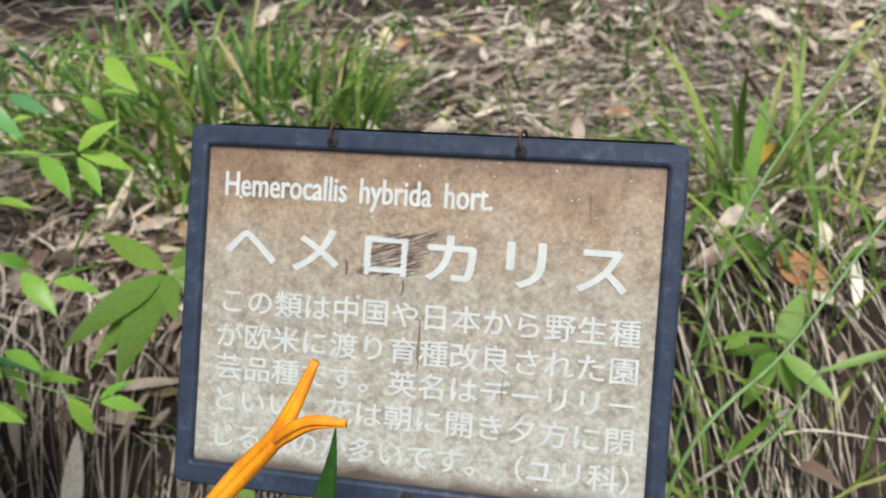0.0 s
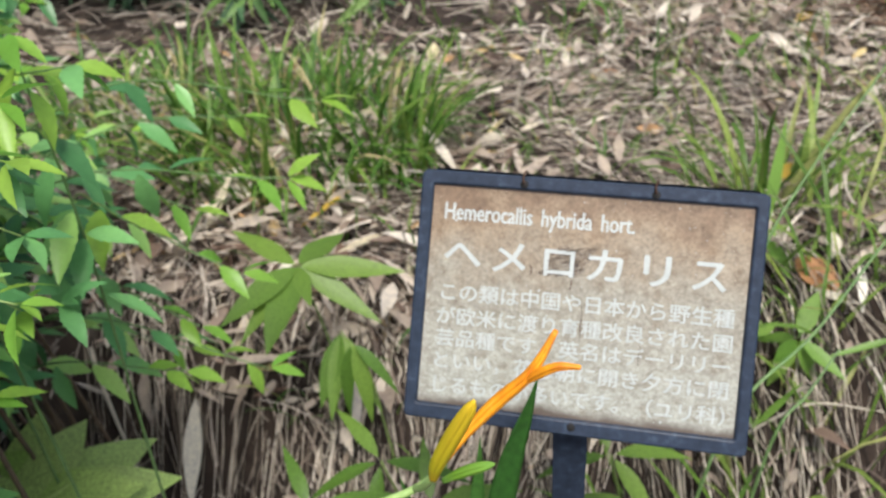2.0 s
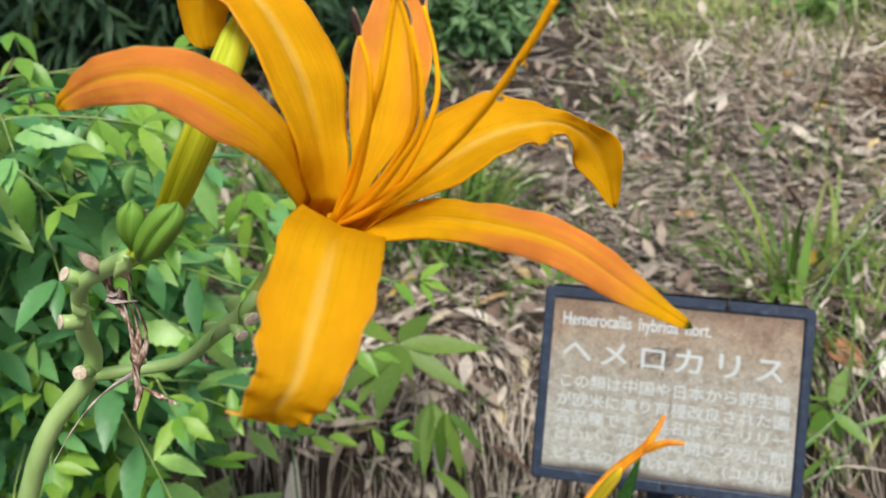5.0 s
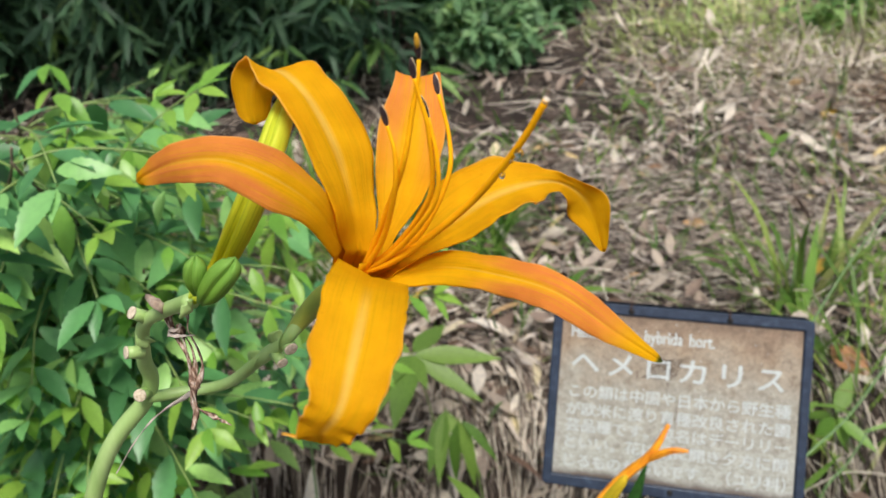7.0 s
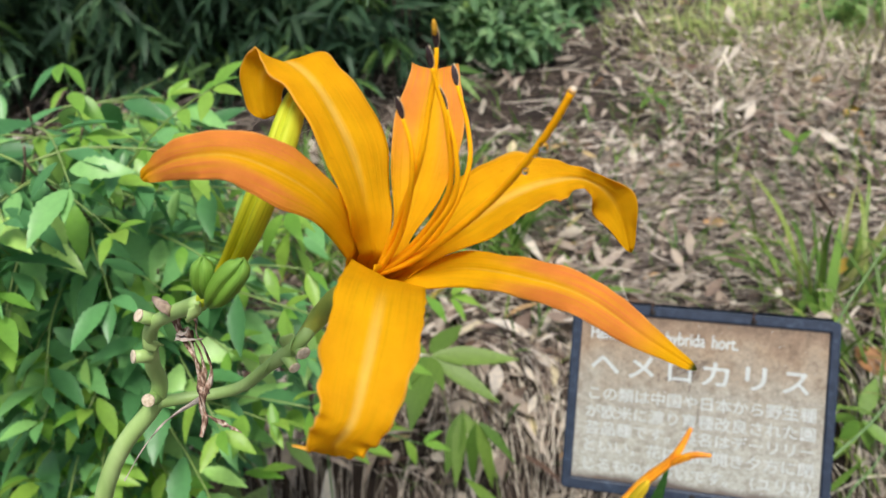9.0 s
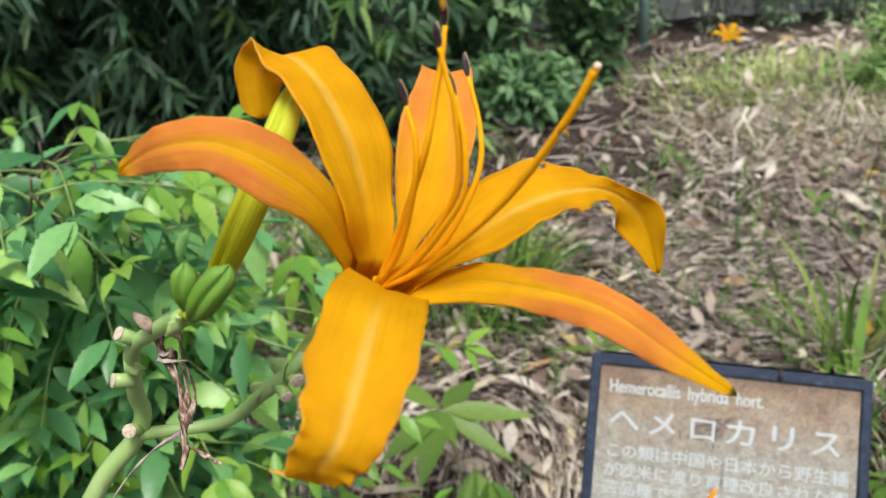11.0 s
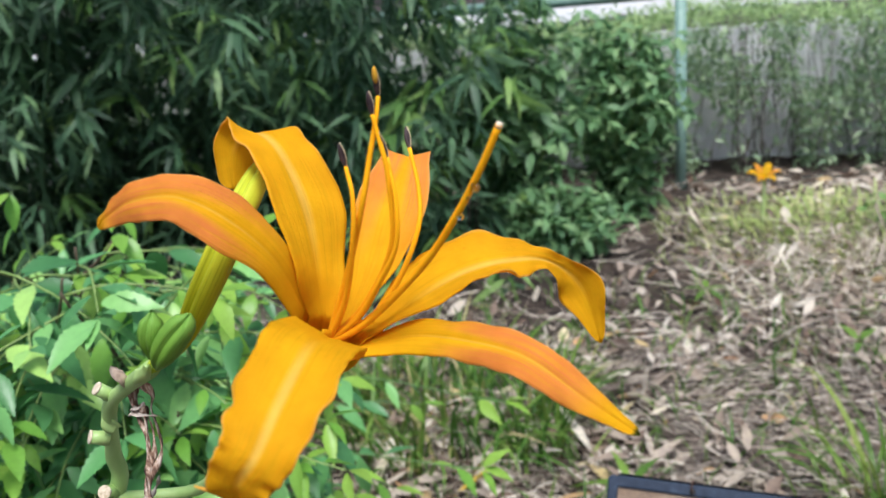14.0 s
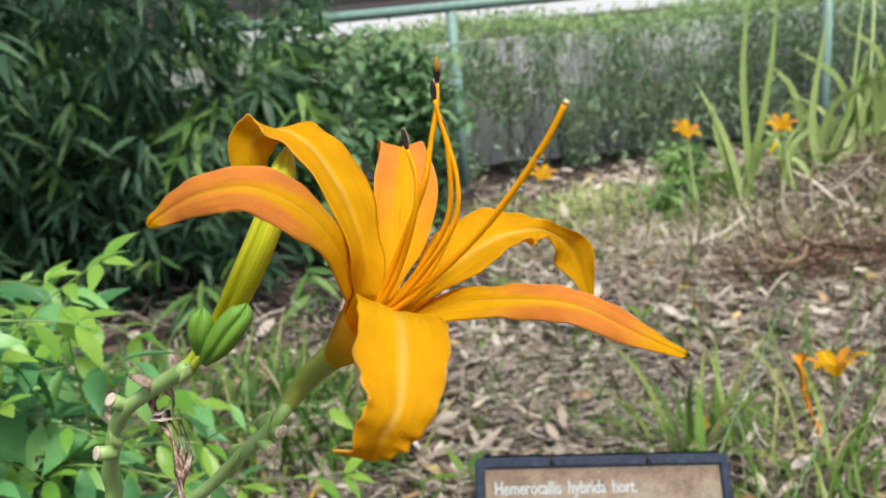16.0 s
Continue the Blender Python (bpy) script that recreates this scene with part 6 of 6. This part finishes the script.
    strands = (
        (((-0.2990, -0.1260, 0.8765), (-0.3005, -0.1270, 0.8735), (-0.2985, -0.1290, 0.868), (-0.2953, -0.1315, 0.8621), (-0.2942, -0.1350, 0.8556), (-0.2946, -0.1383, 0.85), (-0.2934, -0.1400, 0.8467), (-0.2947, -0.1428, 0.8421)), 0.0016),
        (((-0.2955, -0.1280, 0.8780), (-0.2942, -0.1265, 0.8735), (-0.2945, -0.1280, 0.8697), (-0.2924, -0.1300, 0.8651), (-0.2907, -0.1325, 0.8597), (-0.2919, -0.1350, 0.8554), (-0.2934, -0.1372, 0.8515), (-0.293, -0.1393, 0.8476)), 0.0014),
        (((-0.2972, -0.1275, 0.8703), (-0.2958, -0.1300, 0.8653), (-0.2948, -0.1330, 0.8596), (-0.2937, -0.1360, 0.8539), (-0.2939, -0.1390, 0.8483)), 0.0018),
        (((-0.2980, -0.1268, 0.8710), (-0.2940, -0.1300, 0.8640), (-0.2932, -0.1340, 0.8570), (-0.2942, -0.1375, 0.8510)), 0.0012),
        (((-0.2936, -0.1389, 0.8483), (-0.2908, -0.1398, 0.8463), (-0.2867, -0.1404, 0.8443), (-0.2825, -0.1412, 0.842)), 0.001),
        (((-0.2950, -0.1300, 0.8485), (-0.3020, -0.1215, 0.8400), (-0.3092, -0.1164, 0.8322), (-0.3170, -0.1156, 0.8270), (-0.3241, -0.1150, 0.8213), (-0.3299, -0.1174, 0.8158), (-0.3341, -0.1204, 0.8107), (-0.3395, -0.1235, 0.8033)), 0.0009),
    )
    for k, (way, rad) in enumerate(strands):
        part("withered_strand", ribbon_mesh(way, rad, 1.6 + 0.5 * k if k < 5 else 6.0, M_WITHER if k < 5 else M_PAPER), lily, "twisted brown withered petal strand")
    for way, rad in ((((-0.3008, -0.1290, 0.8688), (-0.2965, -0.1305, 0.8692), (-0.2925, -0.1288, 0.8680)), 0.0011), (((-0.3003, -0.1285, 0.8702), (-0.2970, -0.1302, 0.8712), (-0.2955, -0.1290, 0.8725)), 0.0009)):
        part("withered_wrap", ribbon_mesh(way, rad, 0.6, M_PAPER), lily, "pale papery withered wrap")


def bud_mesh(name, way, radii, groove, mat, cleft=0.0):
    """A bud of three clasping leaves: sharp grooves between them, deeper towards a cleft tip."""
    pts = spline(way, 30)
    rad = spline([(x,) for x in radii], 30)[:, 0].clip(0.0002)
    sides = 48
    v, f = tube(pts, rad, sides)
    v = v.reshape(-1, sides, 3)
    centre = np.vstack([pts[:1], pts, pts[-1:]])[:, None]
    a = np.arange(sides) / sides * 2 * math.pi
    along = np.concatenate([[0], np.linspace(0, 1, 30), [1]])
    line = np.abs(np.cos(1.5 * a[None] + 0.4 + 0.25 * np.sin(3 * along)[:, None])) ** 14
    depth = groove + cleft * along**3
    v = centre + (v - centre) * (1 - depth[:, None] * line)[:, :, None]
    d = pts[-1] - pts[-3]
    v[20:] += (cleft * 0.0012 * (1 - line[20:]) * (along[20:, None] ** 6))[:, :, None] * (d / np.linalg.norm(d))[None, None]
    me = mesh_of(name, v.reshape(-1, 3), f, mat)
    layer = me.uv_layers.new(name="along")
    uv = np.array([(abs(j / sides * 2 - 1), u) for u in along for j in range(sides)], np.float32)
    idx = np.zeros(len(me.loops), np.int32)
    me.loops.foreach_get("vertex_index", idx)
    layer.data.foreach_set("uv", uv[idx].ravel())
    return me


def ribbon_mesh(way, half, twist, mat):
    """A narrow crumpled ribbon, twisting along its way."""
    n = 30
    p = spline(way, n)
    t, s, m = sweep_frame(p)
    u = np.linspace(0, 1, n)[:, None]
    a = twist * u * 2 + 0.8 * np.sin(9 * u)
    side = s * np.cos(a) + m * np.sin(a)
    up = -s * np.sin(a) + m * np.cos(a)
    h = half * (0.75 + 0.35 * np.sin(7 * u + twist)) * (1 - 0.6 * u**3)
    rings = np.stack([p + side * h * c + up * h * d for c, d in ((-1, 0.35), (-0.5, -0.1), (0, 0.25), (0.5, -0.1), (1, 0.35), (0.5, -0.35), (0, -0.1), (-0.5, -0.35))], 1)
    f = [(k * 8 + j, k * 8 + (j + 1) % 8, (k + 1) * 8 + (j + 1) % 8, (k + 1) * 8 + j) for k in range(n - 1) for j in range(8)]
    return mesh_of("withered_strand", rings.reshape(-1, 3), f, mat)


build_daylily()


# ---- water drops on the pistil ----
M_WATER, _nt, _b = material("water", 0.02)
_b.inputs["Transmission Weight"].default_value = 1.0
_b.inputs["IOR"].default_value = 1.33
for at, size in (((-0.1897, -0.1602, 0.9386), 0.0011), ((-0.1938, -0.1568, 0.9316), 0.0008), ((-0.1915, -0.1590, 0.9360), 0.0004)):
    bm = bmesh.new()
    bmesh.ops.create_icosphere(bm, subdivisions=3, radius=size)
    for vert in bm.verts:
        vert.co.z *= 1.1 if vert.co.z > 0 else 1.0
        vert.co += Vector(at)
    me = bpy.data.meshes.new("water_drop")
    bm.to_mesh(me)
    bm.free()
    me.polygons.foreach_set("use_smooth", [True] * len(me.polygons))
    me.materials.append(M_WATER)
    tagged(new("water_drop", me), "clear raindrop clinging to an orange pistil", "water drop", "water drops")


# ---- the spent daylily before the sign ----
def build_spent():
    base = (-0.42, 0.12, float(ground_height(-0.42, 0.12)))
    ob = thing("spent_daylily", "withered orange daylily bloom with a yellow bud", "flower", base)
    bloom = part("withered_bloom", bud_mesh("withered_bloom", [(-0.1500, 0.165, 0.4480), (-0.1360, 0.1775, 0.4610), (-0.1150, 0.1850, 0.4815), (-0.0985, 0.1858, 0.4990), (-0.0900, 0.1885, 0.5110), (-0.0800, 0.1967, 0.5266)], [0.0018, 0.0034, 0.0044, 0.0037, 0.003, 0.0016], 0.3, M_SPENT), ob, "shrivelled orange bloom")
    part("withered_tip", bud_mesh("withered_tip", [(-0.0985, 0.1855, 0.4975), (-0.0900, 0.1820, 0.5070), (-0.0800, 0.1785, 0.5150), (-0.0675, 0.1753, 0.5173)], [0.0024, 0.0031, 0.0027, 0.0014], 0.34, M_SPENT), bloom)
    part("bud", bud_mesh("bud", [(-0.1500, 0.1250, 0.4840), (-0.1460, 0.1225, 0.5000), (-0.1360, 0.1190, 0.5250), (-0.1275, 0.1160, 0.5450), (-0.1245, 0.1150, 0.5525)], [0.0024, 0.0043, 0.0047, 0.0036, 0.0010], 0.18, M_BUDYELLOW), ob, "closed yellow bud")
    part("bud", bud_mesh("bud_small", [(-0.1480, 0.1500, 0.4520), (-0.1350, 0.1500, 0.4600), (-0.1230, 0.1490, 0.4660), (-0.1170, 0.1480, 0.4690)], [0.0018, 0.0034, 0.0030, 0.0008], 0.20, M_SMALLBUD), ob, "small green bud")
    pts = spline([(base[0], base[1], base[2] - 0.02), (-0.40, 0.12, 0.2), (-0.31, 0.128, 0.385), (-0.22, 0.14, 0.425), (-0.165, 0.15, 0.445), (-0.148, 0.166, 0.449)], 34)
    v, f = tube(pts, np.linspace(0.0036, 0.0022, 34), 10)
    part("stalk", mesh_of("stalk", v, f, M_STALK), ob)
    v, f = tube(spline([(-0.165, 0.15, 0.445), (-0.158, 0.135, 0.465), (-0.150, 0.125, 0.485)], 8), [0.0022] * 8, 9)
    part("side_stalk", mesh_of("side_stalk", v, f, M_STALK), ob)


build_spent()


def strap_leaf(way, half, mat, fold=0.35):
    n = 22
    p = spline(way, n)
    t, s, m = sweep_frame(p)
    u = np.linspace(0, 1, n)[:, None]
    h = half * np.clip(1 - u**3.2, 0.02, 1)
    rows = np.stack([p - s * h + m * h * fold, p - s * h * 0.5 + m * h * fold * 0.4, p, p + s * h * 0.5 + m * h * fold * 0.4, p + s * h + m * h * fold, p + s * h * 0.5 + m * h * (fold * 0.4 - 0.08), p - m * h * 0.12, p - s * h * 0.5 + m * h * (fold * 0.4 - 0.08)], 1)
    f = [(k * 8 + j, k * 8 + (j + 1) % 8, (k + 1) * 8 + (j + 1) % 8, (k + 1) * 8 + j) for k in range(n - 1) for j in range(8)]
    return mesh_of("leaf", rows.reshape(-1, 3), f, mat)


def build_strap_plant():
    base = (-0.14, 0.20, float(ground_height(-0.14, 0.2)))
    ob = thing("strap_leaf_plant", "dark green strap leaves rising before the sign", "plant", base)
    for tip, bend, half in (
        ((-0.0890, 0.2300, 0.4600), (-0.122, 0.21, 0.30), 0.0125),
        ((-0.1300, 0.2400, 0.3900), (-0.14, 0.215, 0.22), 0.012),
        ((-0.1000, 0.1700, 0.3900), (-0.13, 0.18, 0.2), 0.011),
        ((-0.1900, 0.2300, 0.3600), (-0.16, 0.21, 0.2), 0.012),
        ((-0.0500, 0.2000, 0.3500), (-0.11, 0.2, 0.18), 0.011),
    ):
        part("leaf", strap_leaf([(base[0], base[1], base[2] - 0.01), bend, tip], half, M_STRAP), ob)


build_strap_plant()


# ---- far daylilies by the fence ----
def small_bloom(parent, at, size, yaw, pitch, mat_a, mat_b):
    at = Vector(at)
    turn = Euler((radians(pitch), 0, radians(yaw))).to_matrix().to_4x4()
    for k in range(6):
        a = 2 * math.pi * k / 6
        wide = 0.28 if k % 2 else 0.2
        rows = []
        for s in (0, 0.25, 0.5, 0.75, 1.0):
            d = size * (0.05 + 0.5 * s**1.2)
            z = size * (-0.35 + 0.55 * s - 0.28 * s**4)
            q = turn @ Vector((math.cos(a) * d, math.sin(a) * d, z))
            rows.append(q + at)
        p = np.array([tuple(q) for q in rows])
        side = np.array(turn.to_3x3() @ Vector((-math.sin(a), math.cos(a), 0)))
        p = spline(p, 10)
        h = size * wide * 0.5 * np.sin(np.linspace(0.25, math.pi - 0.08, 10))[:, None]
        v = np.stack([p - side * h, p - side * h * 0.5 - np.array((0, 0, 0.002)), p, p + side * h * 0.5 - np.array((0, 0, 0.002)), p + side * h], 1).reshape(-1, 3)
        me = mesh_of("petal", v, strip_faces(10, 5), mat_a if k % 2 else mat_b)
        layer = me.uv_layers.new(name="along")
        uv = np.array([(j / 4, 0.25 + 0.75 * k2 / 9) for k2 in range(10) for j in range(5)], np.float32)
        idx = np.zeros(len(me.loops), np.int32)
        me.loops.foreach_get("vertex_index", idx)
        layer.data.foreach_set("uv", uv[idx].ravel())
        part("petal", me, parent)


def far_lily(label, foot, way, bloom, size, yaw, pitch, buds=()):
    foot = (foot[0], foot[1], float(ground_height(foot[0], foot[1])))
    ob = thing("daylily", label, "flower", foot, "far daylilies")
    v, f = tube(spline([(foot[0], foot[1], foot[2] - 0.02), *way], 20), np.linspace(0.008, 0.0055, 20), 8)
    part("stalk", mesh_of("stalk", v, f, M_FARSTALK), ob)
    if bloom:
        small_bloom(ob, bloom, size, yaw, pitch, M_PETAL, M_SEPAL)
    for at, up in buds:
        at = Vector(at)
        part("bud", bud_mesh("bud", [at, at + Vector(up) * 0.4, at + Vector(up) * 0.8, at + Vector(up)], [0.004, 0.008, 0.007, 0.002], 0.14, M_BUDYELLOW), ob)


far_lily("orange daylily bloom low before the fence", (0.41, 2.78), [(0.41, 2.77, 0.15), (0.411, 2.767, 0.255)], (0.411, 2.767, 0.29), 0.11, 0, 25)
far_lily("orange daylily bloom beside tall stalks", (0.92, 2.46), [(0.89, 2.46, 0.25), (0.872, 2.462, 0.425)], (0.872, 2.462, 0.457), 0.11, 20, 30)
far_lily("orange daylily bloom beside tall stalks", (1.28, 2.42), [(1.24, 2.44, 0.25), (1.21, 2.45, 0.41)], (1.21, 2.45, 0.4435), 0.105, -20, 30, (((1.15, 2.42, 0.33), (0.03, 0, 0.05)),))
far_lily("tall daylily stalk with orange buds at the top", (1.75, 2.8), [(1.78, 2.85, 0.5), (1.84, 2.95, 0.78), (1.87, 3.0, 0.86)], (1.88, 3.0, 0.87), 0.07, 10, 10, (((1.85, 2.97, 0.80), (-0.02, 0, 0.07)),))
for x, y, tx, ty, tz in ((1.62, 2.72, 1.75, 2.85, 1.05), (1.7, 2.7, 1.95, 2.8, 0.85)):
    far_lily("tall bare pale-green daylily stalk", (x, y), [((x + tx) / 2 - 0.01, (y + ty) / 2, tz * 0.55), (tx, ty, tz)], None, 0, 0, 0)


def build_clump():
    r = np.random.default_rng(77)
    for cx, cy, count, high in ((1.36, 2.54, 12, 0.3), (1.62, 2.6, 14, 0.42), (1.15, 2.6, 10, 0.24), (1.9, 2.7, 16, 0.55), (1.5, 2.66, 8, 0.4)):
        base = (cx, cy, float(ground_height(cx, cy)))
        ob = thing("daylily_clump", "clump of pale green arching strap leaves", "plant", base, "daylily clumps")
        for k in range(count):
            a = r.uniform(0, 6.3)
            bx, by = cx + r.normal(0, 0.07), cy + r.normal(0, 0.05)
            h = high * r.uniform(0.5, 1.1)
            d = r.uniform(0.08, 0.3)
            tip = (bx + math.cos(a) * d, by + math.sin(a) * d * 0.6, base[2] + h * r.uniform(0.75, 1.0))
            mid = (bx + math.cos(a) * d * 0.3, by + math.sin(a) * d * 0.2, base[2] + h * 0.65)
            part("leaf", strap_leaf([(bx, by, base[2] - 0.01), mid, tip], r.uniform(0.009, 0.017), M_CLUMP), ob)


build_clump()


def build_tall_clump(base, ways):
    """A daylily clump of long upright strap leaves."""
    base = (base[0], base[1], float(ground_height(base[0], base[1])))
    ob = thing("daylily_clump", "clump of tall upright pale green strap leaves", "plant", base, "daylily clumps")
    for k, (mid, tip, half) in enumerate(ways):
        foot = (base[0] + 0.03 * math.cos(2.4 * k), base[1] + 0.02 * math.sin(2.4 * k), base[2] - 0.01)
        part("leaf", strap_leaf([foot, mid, tip], half, M_CLUMP), ob)


build_tall_clump((1.11, 2.50), (
    ((1.142, 2.617, 0.550), (1.207, 2.722, 0.909), 0.016),
    ((1.233, 2.608, 0.542), (1.308, 2.704, 0.873), 0.014),
    ((1.057, 2.567, 0.369), (0.966, 2.645, 0.600), 0.015),
    ((1.029, 2.570, 0.371), (1.030, 2.615, 0.517), 0.014),
    ((1.186, 2.546, 0.330), (1.327, 2.555, 0.391), 0.013),
))
build_tall_clump((1.37, 2.47), (
    ((1.378, 2.556, 0.407), (1.494, 2.673, 0.815), 0.018),
    ((1.513, 2.551, 0.422), (1.628, 2.618, 0.668), 0.015),
    ((1.536, 2.536, 0.379), (1.651, 2.597, 0.605), 0.014),
    ((1.528, 2.516, 0.312), (1.669, 2.541, 0.428), 0.016),
    ((1.559, 2.521, 0.336), (1.717, 2.518, 0.362), 0.013),
    ((1.372, 2.540, 0.300), (1.392, 2.551, 0.400), 0.013),
))


def build_orange():
    """A fading orange bloom on a low stalk in the grass."""
    foot = (0.60, 1.0, float(ground_height(0.60, 1.0)))
    ob = thing("daylily", "fading orange daylily with a hanging withered petal", "flower", foot)
    at = Vector((0.545, 0.945, 0.30))
    v, f = tube(spline([(foot[0], foot[1], foot[2] - 0.02), (0.585, 0.985, 0.16), tuple(at + Vector((0, 0, -0.03)))], 12), [0.003] * 12, 8)
    part("stalk", mesh_of("stalk", v, f, M_FARSTALK), ob)
    small_bloom(ob, at, 0.11, 30, -15, M_PETAL, M_SEPAL)
    part("withered_petal", ribbon_mesh((tuple(at + Vector((-0.07, -0.01, 0.012))), tuple(at + Vector((-0.058, -0.02, -0.07))), tuple(at + Vector((-0.02, -0.02, -0.17)))), 0.014, 0.9, M_SPENT), ob, "hanging orange withered petal")


build_orange()
